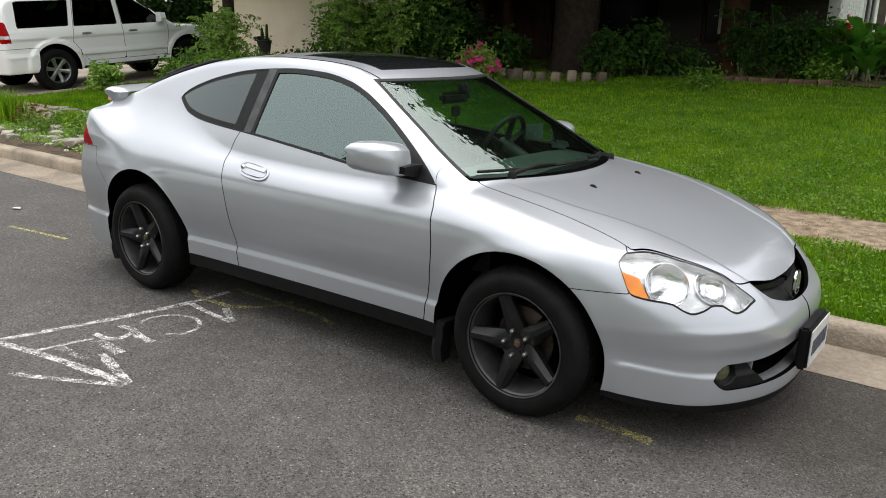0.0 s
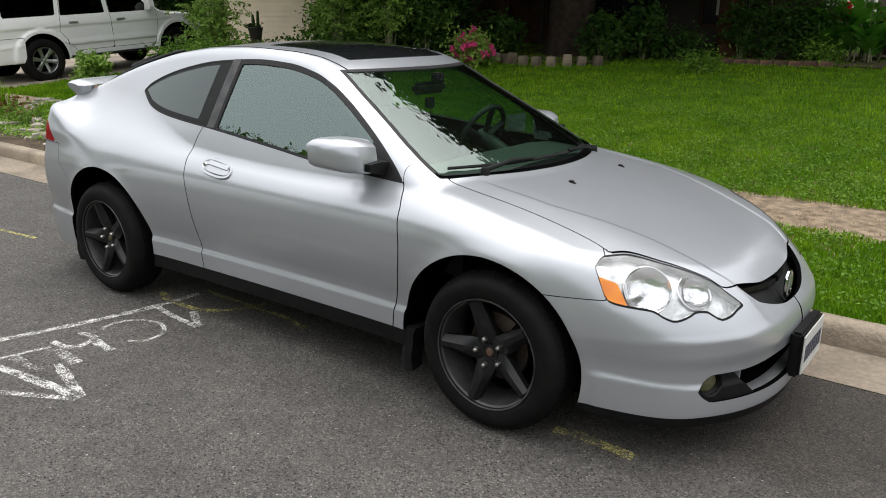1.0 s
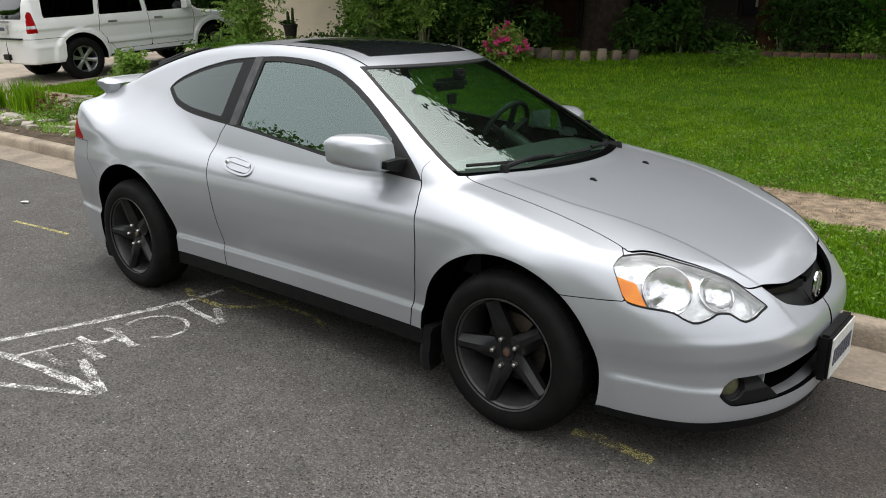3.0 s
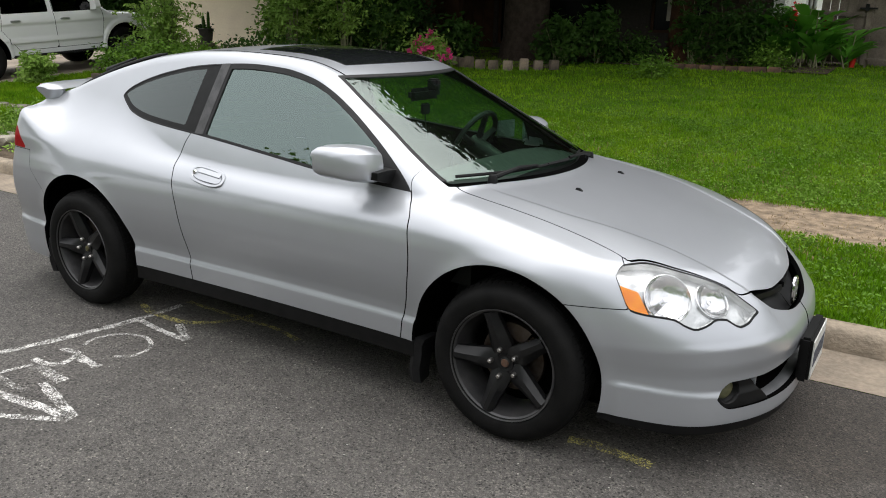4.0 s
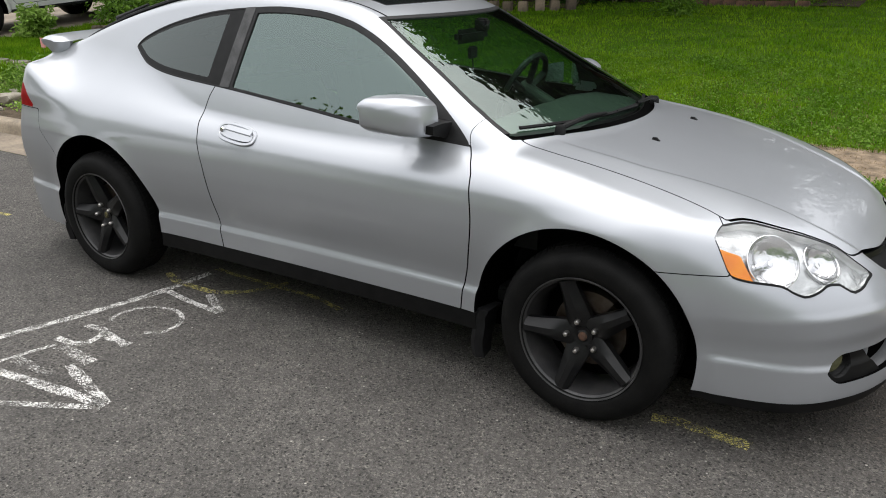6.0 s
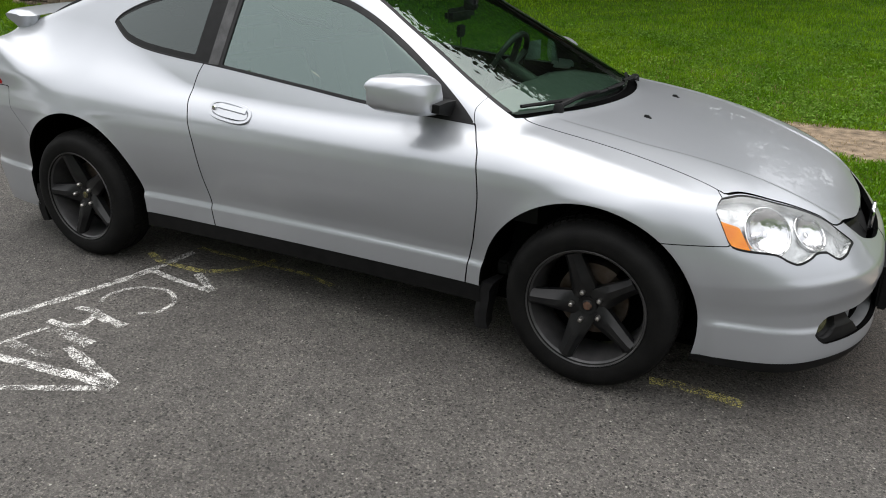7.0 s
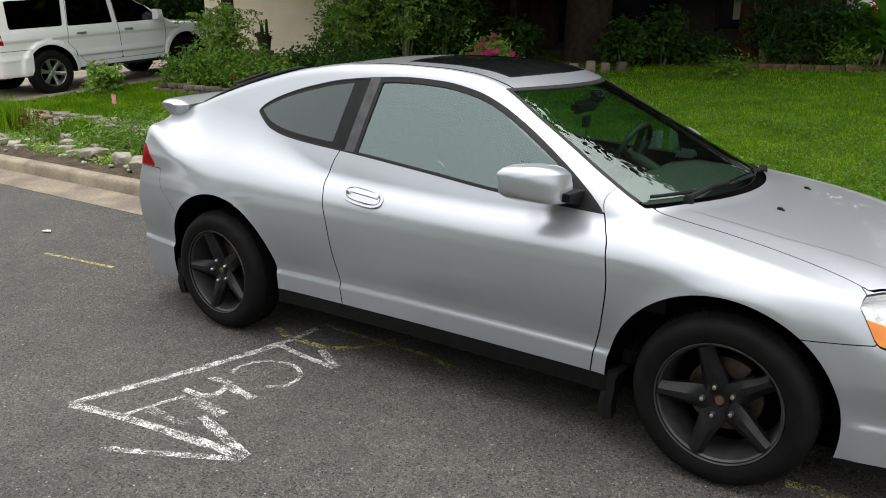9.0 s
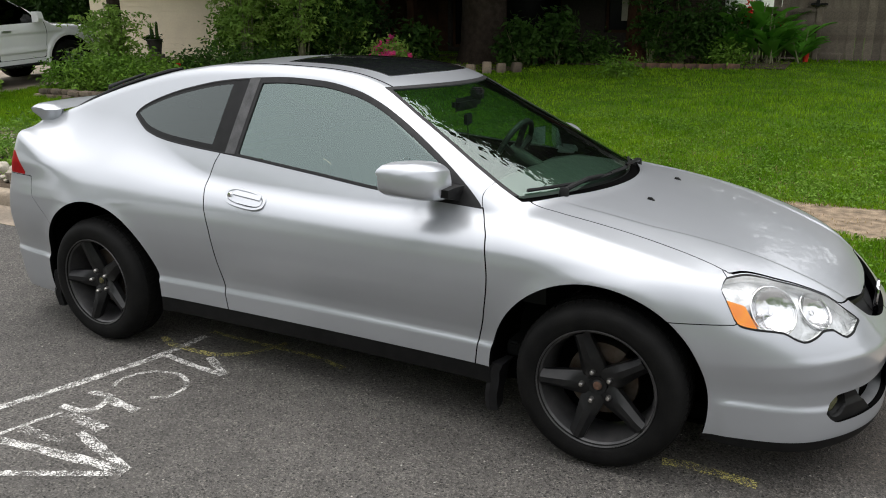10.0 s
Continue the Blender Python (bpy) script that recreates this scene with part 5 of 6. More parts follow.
house = thing("house", (-5.0, 14.3, 0), "low brick and wood house deep in tree shade", "house")
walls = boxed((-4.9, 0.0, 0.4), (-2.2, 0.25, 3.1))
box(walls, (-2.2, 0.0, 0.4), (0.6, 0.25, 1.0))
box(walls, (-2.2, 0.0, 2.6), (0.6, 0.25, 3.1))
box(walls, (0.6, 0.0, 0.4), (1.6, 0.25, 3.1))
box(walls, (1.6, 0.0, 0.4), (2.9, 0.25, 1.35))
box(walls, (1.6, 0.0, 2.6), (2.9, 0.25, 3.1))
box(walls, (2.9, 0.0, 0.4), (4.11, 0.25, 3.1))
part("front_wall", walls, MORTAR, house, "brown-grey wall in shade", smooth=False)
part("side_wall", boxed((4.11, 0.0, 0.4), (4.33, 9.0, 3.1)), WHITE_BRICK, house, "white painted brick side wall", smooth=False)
part("roof", sections(bmesh.new(), [[(-5.6, -1.9, 2.55), (-5.6, 4.5, 5.0), (-5.6, 10.2, 2.9), (-5.6, 10.2, 2.75), (-5.6, -1.9, 2.4)], [(4.42, -1.9, 2.55), (4.42, 4.5, 5.0), (4.42, 10.2, 2.9), (4.42, 10.2, 2.75), (4.42, -1.9, 2.4)]]), ROOFING, house, smooth=False)
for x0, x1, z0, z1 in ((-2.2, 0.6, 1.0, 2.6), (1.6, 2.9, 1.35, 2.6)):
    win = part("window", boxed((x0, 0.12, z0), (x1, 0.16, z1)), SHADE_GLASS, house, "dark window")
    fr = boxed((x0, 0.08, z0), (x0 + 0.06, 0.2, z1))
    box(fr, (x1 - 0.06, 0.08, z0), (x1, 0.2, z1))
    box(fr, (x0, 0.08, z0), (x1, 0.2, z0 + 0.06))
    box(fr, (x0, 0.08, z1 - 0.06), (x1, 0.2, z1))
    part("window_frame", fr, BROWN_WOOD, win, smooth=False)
sw = part("window", boxed((4.32, 2.4, 1.6), (4.345, 3.6, 2.7)), GLOSS_BLACK, house, "dark side window")
for y0 in (2.36, 2.97, 3.58):
    part("window_bar", boxed((4.33, y0, 1.56), (4.37, y0 + 0.06, 2.74)), WHITE_PAINT, sw)
for k, x in enumerate((-4.55, -3.4, -2.65)):
    part("porch_post", boxed((x - 0.09, -1.2, 0.5), (x + 0.09, -1.02, 2.7), 0.01), BROWN_WOOD, house, "brown wooden porch post")
for k in range(9):
    part("siding_board", boxed((-4.88 + 0.29 * k, -0.03, 0.5), (-4.88 + 0.29 * k + 0.27, 0.0, 3.0), 0.006), BROWN_WOOD, house)

part("wall_panel", boxed((1.98, -0.05, 1.60), (2.36, -0.004, 2.9), 0.004), PALE_WALL, house, "pale wall panel between the windows", smooth=False)

# back and side closure of the garden
rear = thing("back_fence", (0, 30, 0), "tall weathered board fence behind the house", "fence")
part("board_wall", boxed((-60, 0, 0.8), (60, 0.05, 3.0)), WEATHERED, rear, smooth=False)

# ---- board fence with a gate ----
FY = 13.6
fence = thing("board_fence", (0, FY, level(FY)), "weathered grey wooden board fence beside the house", "fence")
rngf = random.Random(11)
boards = [mesh_of("board", *(lambda bm: ([tuple(v.co) for v in bm.verts], [[v.index for v in f.verts] for f in bm.faces]))((lambda b: (b.verts.index_update(), b)[1])(boxed((-0.0715, -0.011, 0.0), (0.0715, 0.011, 1.85 + 0.02 * k), 0.004))), WEATHERED) for k in range(3)]
for k in range(58):
    x = 0.93 + 0.146 * k
    b = link("board", boards[k % 3], fence)
    b.matrix_local = pose(x + rngf.uniform(-0.004, 0.004), rngf.uniform(-0.008, 0.008), -0.02, rngf.uniform(-0.6, 0.6), rngf.uniform(-0.5, 0.5), rngf.uniform(-1.5, 1.5))
for z in (0.45, 1.5):
    part("rail", boxed((1.2, 0.015, z - 0.045), (8.6, 0.06, z + 0.045), 0.004), WEATHERED, fence, "wooden fence rail")
gate = thing("wooden_gate", (0.50, FY - 0.04, level(FY)), "weathered wooden gate with a black latch in the fence", "gate")
part("gate_rail", boxed((-0.38, -0.05, 0.86), (0.37, -0.012, 0.93), 0.004), WEATHERED, gate)
part("gate_rail", boxed((-0.38, -0.05, 0.16), (0.37, -0.012, 0.26), 0.004), WEATHERED, gate)
for k in range(5):
    part("gate_board", boxed((-0.38 + 0.15 * k, -0.012, 0.04), (-0.38 + 0.15 * k + 0.138, 0.010, 1.80 + 0.01 * (k % 3)), 0.004), WEATHERED, gate)
part("gate_post", boxed((0.385, -0.02, 0.0), (0.475, 0.04, 1.95), 0.006), WEATHERED, gate)
part("latch", box(boxed((0.27, -0.09, 0.99), (0.56, -0.012, 1.02), 0.004), (0.36, -0.10, 0.96), (0.42, -0.012, 1.08), 0.006), BLACK_TRIM, gate, "black iron latch")

# ---- across the street: kerb, lawn and a tree line ----
strip("far_verge", -60, -9.0, -90, 90, TURF, "grass across the street", "verge", ny=4, nx=8, lift=0.06)

# ---- plants ----
def leaf_mat(name, a, b, trans=0.25, rough=0.55):
    return mat(name, a, b, rough=rough, scale=1.2, island=0.28, trans=trans, spec=0.15)


GRASS = mat("grass_blades", (0.095, 0.215, 0.006), (0.195, 0.330, 0.014), rough=0.55, scale=2.2, island=0.42, trans=0.38, spec=0.08)
DRY = leaf_mat("dry_grass", (0.32, 0.24, 0.13), (0.22, 0.16, 0.09), 0.1)
LEAF = leaf_mat("mid_green_leaves", (0.075, 0.165, 0.018), (0.14, 0.25, 0.030))
PALE_LEAF = leaf_mat("pale_green_leaves", (0.19, 0.32, 0.06), (0.28, 0.42, 0.085), 0.35)
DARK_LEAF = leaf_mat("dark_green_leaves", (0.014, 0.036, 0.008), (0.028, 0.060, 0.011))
# darkened copy of the mid green: shade of trees and house is in the colour
SHADE_LEAF = leaf_mat("shaded_green_leaves", (0.022, 0.058, 0.009), (0.050, 0.105, 0.016))
CANNA = leaf_mat("broad_leaves", (0.10, 0.30, 0.03), (0.15, 0.36, 0.05), 0.35, 0.4)
RED_LEAF = leaf_mat("rust_red_leaves", (0.16, 0.07, 0.03), (0.10, 0.07, 0.03))
STEM = mat("plant_stem", (0.13, 0.14, 0.06), (0.20, 0.19, 0.11), rough=0.8, scale=12)
CLOVER = leaf_mat("clover_leaves", (0.10, 0.20, 0.02), (0.15, 0.26, 0.03), 0.3)
PINK = leaf_mat("pink_petals", (0.85, 0.06, 0.30), (0.88, 0.14, 0.38), 0.35)
REDF = leaf_mat("red_petals", (0.65, 0.02, 0.02), (0.75, 0.05, 0.04), 0.2)


def blades(name, pts, heights, widths, material, label, category, rng, lean=0.35, parent=None):
    """Blades of grass at points: each a bent strip of three triangles."""
    n = len(pts)
    a = rng.uniform(0, 2 * np.pi, n)
    side = np.stack([np.cos(a), np.sin(a), np.zeros(n)], 1) * widths[:, None] / 2
    b = rng.uniform(0, 2 * np.pi, n)
    out = np.stack([np.cos(b), np.sin(b), np.zeros(n)], 1) * (heights * rng.uniform(0.1, lean * 2, n))[:, None]
    up = np.array([0, 0, 1.0]) * heights[:, None]
    v = np.stack([pts - side, pts + side, pts + out * 0.35 + up * 0.6 + side * 0.8, pts + out * 0.35 + up * 0.6 - side * 0.8, pts + out + up], 1).reshape(-1, 3)
    k = np.arange(n)[:, None] * 5
    quads, tris = (k + [[0, 1, 2, 3]]).tolist(), (k + [[3, 2, 4]]).tolist()
    ob = link(name, mesh_of(name, v, quads + tris, material), parent)
    return tagged(ob, label, category, kind="stuff") if parent is None else ob


def heights_at(y):
    return np.interp(y, [-200, 0.45, 0.84, 0.87, 0.97, 2.4, 3.4, 14, 20, 80], [0, 0, 0, 0.13, 0.135, 0.165, 0.185, 0.905, 1.1, 1.3])


rngp = np.random.default_rng(3)


def turf(name, x0, x1, y0, y1, n, h, w, label, keep=None, material=None):
    x, y = rngp.uniform(x0, x1, n), rngp.uniform(y0, y1, n)
    if keep is not None:
        ok = keep(x, y)
        x, y = x[ok], y[ok]
    tuft = rngp.uniform(-0.35, 0.45, (97, 89))[(np.floor((x + 0.05 * np.sin(9 * y)) / 0.09).astype(int)) % 97, (np.floor((y + 0.05 * np.sin(7 * x)) / 0.11).astype(int)) % 89]
    patch = 0.75 + 0.5 * np.sin(1.3 * x + 0.8 * np.sin(1.1 * y)) * np.sin(0.9 * y + 0.5) * 0.5 + tuft + rngp.uniform(-0.15, 0.2, len(x))
    return blades(name, np.stack([x, y, heights_at(y) - 0.014], 1), h * np.clip(patch, 0.35, 1.9), w * rngp.uniform(0.7, 1.3, len(x)), material or GRASS, label, "grass", rngp)


turf("lawn_grass", -7.6, 6.0, 3.35, 6.5, 165000, 0.050, 0.0068, "short bright green lawn grass")
turf("lawn_grass_far", -10.5, 6.5, 6.5, 13.6, 100000, 0.046, 0.0112, "short bright green lawn grass towards the house")
turf("verge_grass", -3.7, 5.5, 0.97, 2.50, 85000, 0.052, 0.0065, "uneven green grass on the verge")
turf("path_straw", -8.0, 6.0, 2.36, 3.50, 20000, 0.022, 0.0065, "dry straw on the footpath", material=DRY)
turf("drive_grass", -11.9, -7.0, 3.45, 6.5, 36000, 0.08, 0.009, "green grass beside the driveway")


# clover and broad weeds among the near lawn, thin straw at its edge
def leaves(name, centers, length, width, material, parent, label="", droop=0.3, rng=None):
    """A mesh of many single leaves: each a folded diamond."""
    rng = rng or rngp
    n = len(centers)
    a, e = rng.uniform(0, 2 * np.pi, n), rng.uniform(-0.9, 0.7, n) - droop
    d = np.stack([np.cos(a) * np.cos(e), np.sin(a) * np.cos(e), np.sin(e)], 1)
    s = np.cross(d, rng.normal(size=(n, 3)))
    s /= np.linalg.norm(s, axis=1, keepdims=True)
    nr = np.cross(d, s)
    ln = length * rng.uniform(0.6, 1.3, n)[:, None]
    wd = width * rng.uniform(0.7, 1.3, n)[:, None]
    v = np.stack([centers, centers + d * ln * 0.5 + s * wd / 2 + nr * wd * 0.15, centers + d * ln, centers + d * ln * 0.5 - s * wd / 2 + nr * wd * 0.15], 1).reshape(-1, 3)
    k = np.arange(n)[:, None] * 4
    return tagged(link(name, mesh_of(name, v, np.concatenate([k + [[0, 1, 2]], k + [[0, 2, 3]]]), material), parent, label), kind="stuff")


def weeds(name, x0, x1, y0, y1, n, size, material, label):
    c = np.stack([rngp.uniform(x0, x1, n), y0 + (y1 - y0) * rngp.uniform(0, 1, n) ** 1.4], 1)
    p = np.repeat(c, 14, 0) + rngp.normal(size=(n * 14, 2)) * 0.06
    z = heights_at(p[:, 1]) + rngp.uniform(0.005, 0.05, len(p))
    t = leaves(name, np.c_[p, z], size, size * 0.75, material, None, droop=0.0)
    return tagged(t, label, "weeds", kind="stuff")


def clumps(n, per, size, spread):
    """Points in clumps within a rough ball of the given half sizes."""
    u = rngp.normal(size=(n, 3))
    u /= np.linalg.norm(u, axis=1, keepdims=True)
    c = u * (rngp.uniform(0.15, 1.0, n) ** 0.45)[:, None] * np.array(size)
    p = np.repeat(c, per, 0) + rngp.normal(size=(n * per, 3)) * spread
    return p


def shrub(name, at, half, n, per, leaf, material, label, stems=7, spread=0.10, flower=None, lift=0.55, category="shrub"):
    x, y = at
    t = thing(name, (x, y, level(y) - 0.01), label, category)
    pts = clumps(n, per, half, spread) + np.array([0, 0, half[2] * lift * 2])
    pts = pts[pts[:, 2] > 0.02]
    leaves("leaves", pts, leaf[0], leaf[1], material, t)
    if stems:
        bm = bmesh.new()
        for _ in range(stems):
            a, r = rngp.uniform(0, 6.28), rngp.uniform(0.3, 0.85)
            top = (half[0] * r * math.cos(a), half[1] * r * math.sin(a), half[2] * rngp.uniform(1.0, 1.7))
            tube(bm, [(0.15 * top[0], 0.15 * top[1], 0), (0.5 * top[0], 0.5 * top[1], top[2] * 0.55), top], [0.012, 0.009, 0.003], 5)
        tagged(part("stemwork", bm, STEM, t), kind="stuff")
    if flower:
        fm, cnt, size = flower
        q = clumps(cnt, 9, (half[0] * 1.05, half[1] * 1.05, half[2] * 0.95), 0.022) + np.array([0, 0, half[2] * lift * 2.15])
        leaves("flowers", q, size, size * 0.8, fm, t, "bright blossoms", droop=-0.4)
    return t


def fronds(name, at, height, n, material, label, spread=0.5, bare=0.35, flen=0.45):
    """A tall feathery shrub: bare stems with fronds of paired leaflets near the top."""
    x, y = at
    t = thing(name, (x, y, level(y) - 0.02), label, "shrub")
    bm, pts = bmesh.new(), []
    for _ in range(n):
        a, r = rngp.uniform(0, 6.28), rngp.uniform(0.2, 1) * spread
        h = height * rngp.uniform(0.6, 1.05)
        line = [Vector((0.12 * r * math.cos(a), 0.12 * r * math.sin(a), 0)), Vector((0.45 * r * math.cos(a), 0.45 * r * math.sin(a), h * 0.5)), Vector((r * math.cos(a), r * math.sin(a), h))]
        tube(bm, line, [0.018, 0.013, 0.005], 6)
        for f in np.linspace(bare, 1.0, 8):
            base = line[0].lerp(line[1], f * 2) if f < 0.5 else line[1].lerp(line[2], f * 2 - 1)
            for _ in range(3):
                b = rngp.uniform(0, 6.28)
                ln = flen * rngp.uniform(0.6, 1.2)
                tip = Vector((ln * math.cos(b), ln * math.sin(b), rngp.uniform(-0.05, 0.22)))
                for g in np.linspace(0.2, 1, 9):
                    w = tip * g + Vector((0, 0, -0.35 * ln * g * g))
                    sd = Vector((-math.sin(b), math.cos(b), 0)) * 0.05
                    pts += [base + w + sd * rngp.uniform(0, 1), base + w - sd * rngp.uniform(0.2, 1.2)]
    tagged(part("stemwork", bm, STEM, t, "thin pale stems"), kind="stuff")
    leaves("foliage", np.array([tuple(p) for p in pts]), 0.10, 0.040, material, t)
    return t


def tree(name, at, girth, height, crown, n, material, bark, label, first=2.6):
    x, y = at
    t = thing(name, (x, y, level(y) - 0.1), label, "tree")
    bm = bmesh.new()
    k = 20
    rows = []
    for z, f in ((0.0, 1.45), (0.15, 1.2), (0.5, 1.03), (1.2, 1.0), (2.2, 0.97), (first, 1.05), (first + 0.6, 0.8)):
        rows.append([(girth * f * math.cos(2 * math.pi * i / k) * (1 + 0.06 * math.sin(3 * i + z)), girth * f * math.sin(2 * math.pi * i / k) * (1 + 0.06 * math.cos(5 * i + z)), z) for i in range(k)])
    part("trunk", sections(bm, rows), bark, t, "rough tree trunk")
    bm = bmesh.new()
    for i in range(7):
        a = 2 * math.pi * i / 7 + rngp.uniform(-0.3, 0.3)
        r, h = crown[0] * rngp.uniform(0.5, 0.8), height * rngp.uniform(0.65, 0.95)
        tube(bm, [(0, 0, first - 0.3), (0.35 * r * math.cos(a), 0.35 * r * math.sin(a), first + 0.45 * (h - first)), (r * math.cos(a), r * math.sin(a), h)], [girth * 0.5, girth * 0.3, girth * 0.06], 8)
    part("limbs", bm, bark, t)
    pts = clumps(n, 36, crown, 0.42) + np.array([0, 0, height - crown[2] * 0.8])
    pts = pts[pts[:, 2] > first]
    leaves("crown", pts, 0.32, 0.19, material, t, "dense dark green crown")
    return t


weeds("lawn_clover", -3.0, 6.0, 3.4, 6.8, 2100, 0.026, CLOVER, "patches of clover in the near lawn")
weeds("verge_weeds", -3.6, 5.0, 1.0, 2.45, 900, 0.026, CLOVER, "small broad weeds on the verge")
weeds("bed_weeds", -9.0, -3.8, 1.3, 2.5, 500, 0.035, PALE_LEAF, "small weeds on the soil bed")
turf("lawn_edge_straw", -3.0, 6.0, 3.3, 6.5, 16000, 0.045, 0.006, "dry blades among the lawn edge", material=DRY, keep=lambda x, y: rngp.uniform(0, 1, len(x)) > (y - 3.3) / 3.2)
turf("verge_straw", -3.6, 5.0, 1.5, 2.5, 7000, 0.04, 0.006, "dry blades among the verge grass", material=DRY, keep=lambda x, y: rngp.uniform(0, 1, len(x)) < (y - 1.4) / 1.2)
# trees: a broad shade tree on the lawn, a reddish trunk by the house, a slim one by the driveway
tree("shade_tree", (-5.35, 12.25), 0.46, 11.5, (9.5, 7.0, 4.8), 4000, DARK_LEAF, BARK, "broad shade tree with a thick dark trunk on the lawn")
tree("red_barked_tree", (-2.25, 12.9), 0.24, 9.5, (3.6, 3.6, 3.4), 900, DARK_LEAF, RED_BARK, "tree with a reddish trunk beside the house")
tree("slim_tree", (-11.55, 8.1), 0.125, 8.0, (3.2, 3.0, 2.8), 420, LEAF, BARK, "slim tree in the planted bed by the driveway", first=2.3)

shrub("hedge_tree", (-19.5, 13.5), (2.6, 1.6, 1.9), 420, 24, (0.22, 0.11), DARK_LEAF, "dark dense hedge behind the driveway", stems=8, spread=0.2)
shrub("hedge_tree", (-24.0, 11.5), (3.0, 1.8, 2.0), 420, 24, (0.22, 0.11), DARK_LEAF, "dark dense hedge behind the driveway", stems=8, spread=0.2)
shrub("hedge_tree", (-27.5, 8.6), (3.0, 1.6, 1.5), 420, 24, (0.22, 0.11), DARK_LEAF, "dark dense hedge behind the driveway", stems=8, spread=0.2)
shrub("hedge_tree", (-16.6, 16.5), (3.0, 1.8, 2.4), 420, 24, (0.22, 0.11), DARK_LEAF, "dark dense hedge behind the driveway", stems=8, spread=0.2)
# planted bed between driveway and lawn
shrub("bed_shrub", (-9.9, 7.0), (1.0, 1.2, 0.26), 110, 26, (0.10, 0.045), LEAF, "low leafy green shrub in the raised bed")
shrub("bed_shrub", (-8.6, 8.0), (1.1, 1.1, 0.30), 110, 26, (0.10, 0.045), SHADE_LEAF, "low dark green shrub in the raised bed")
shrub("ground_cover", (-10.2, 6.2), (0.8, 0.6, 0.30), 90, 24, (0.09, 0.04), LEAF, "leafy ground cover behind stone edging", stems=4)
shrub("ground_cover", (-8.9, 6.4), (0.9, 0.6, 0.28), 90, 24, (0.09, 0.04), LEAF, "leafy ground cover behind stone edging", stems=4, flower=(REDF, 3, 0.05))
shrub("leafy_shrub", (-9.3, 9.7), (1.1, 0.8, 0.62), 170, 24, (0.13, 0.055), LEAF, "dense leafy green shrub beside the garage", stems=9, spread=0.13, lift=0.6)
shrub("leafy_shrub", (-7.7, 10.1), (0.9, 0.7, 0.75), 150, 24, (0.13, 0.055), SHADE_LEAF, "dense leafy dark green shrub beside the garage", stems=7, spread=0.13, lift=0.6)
fronds("feathery_shrub", (-8.9, 9.0), 2.7, 13, PALE_LEAF, "tall feathery shrub with pale stems by the garage", spread=0.8)
fronds("feathery_shrub", (-7.9, 9.4), 2.6, 8, PALE_LEAF, "tall feathery shrub with pale stems by the garage", spread=0.6)
fronds("feathery_shrub", (-10.9, 7.4), 1.75, 10, PALE_LEAF, "feathery young shrub beside the white car", spread=0.7, bare=0.15)
fronds("small_feathery_plant", (-11.35, 5.0), 0.55, 4, PALE_LEAF, "small feathery plant on the grass", spread=0.35, bare=0.2, flen=0.3)
fronds("thin_feathery_plant", (-7.3, 9.8), 1.5, 2, PALE_LEAF, "thin feathery plant with yellow-green leaves", spread=0.4, bare=0.6)
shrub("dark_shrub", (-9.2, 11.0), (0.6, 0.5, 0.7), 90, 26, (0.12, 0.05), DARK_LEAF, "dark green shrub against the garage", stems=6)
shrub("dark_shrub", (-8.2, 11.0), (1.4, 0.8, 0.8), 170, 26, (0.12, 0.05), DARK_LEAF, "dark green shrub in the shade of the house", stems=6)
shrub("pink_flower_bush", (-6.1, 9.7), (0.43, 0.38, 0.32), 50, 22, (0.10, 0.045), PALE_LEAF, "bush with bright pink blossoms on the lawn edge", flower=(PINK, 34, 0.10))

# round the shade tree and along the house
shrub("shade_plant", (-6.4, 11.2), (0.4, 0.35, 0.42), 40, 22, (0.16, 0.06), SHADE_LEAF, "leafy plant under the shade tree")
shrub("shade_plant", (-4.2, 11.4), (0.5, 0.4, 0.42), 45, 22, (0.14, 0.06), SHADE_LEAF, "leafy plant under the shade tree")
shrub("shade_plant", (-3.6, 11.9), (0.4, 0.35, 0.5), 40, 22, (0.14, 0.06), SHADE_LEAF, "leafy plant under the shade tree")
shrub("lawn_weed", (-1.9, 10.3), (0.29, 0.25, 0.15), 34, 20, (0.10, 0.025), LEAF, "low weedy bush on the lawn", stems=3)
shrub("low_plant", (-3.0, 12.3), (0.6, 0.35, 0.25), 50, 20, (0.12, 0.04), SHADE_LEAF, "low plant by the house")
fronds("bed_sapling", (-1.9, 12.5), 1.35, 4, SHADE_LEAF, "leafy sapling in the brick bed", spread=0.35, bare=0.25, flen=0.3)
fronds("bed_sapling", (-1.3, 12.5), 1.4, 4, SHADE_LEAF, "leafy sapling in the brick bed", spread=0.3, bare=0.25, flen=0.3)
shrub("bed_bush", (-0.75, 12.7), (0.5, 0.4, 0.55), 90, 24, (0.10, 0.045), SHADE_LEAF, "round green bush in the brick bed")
shrub("bed_herb", (-0.45, 12.3), (0.3, 0.25, 0.2), 40, 20, (0.08, 0.035), LEAF, "low green herb in the brick bed", stems=0)


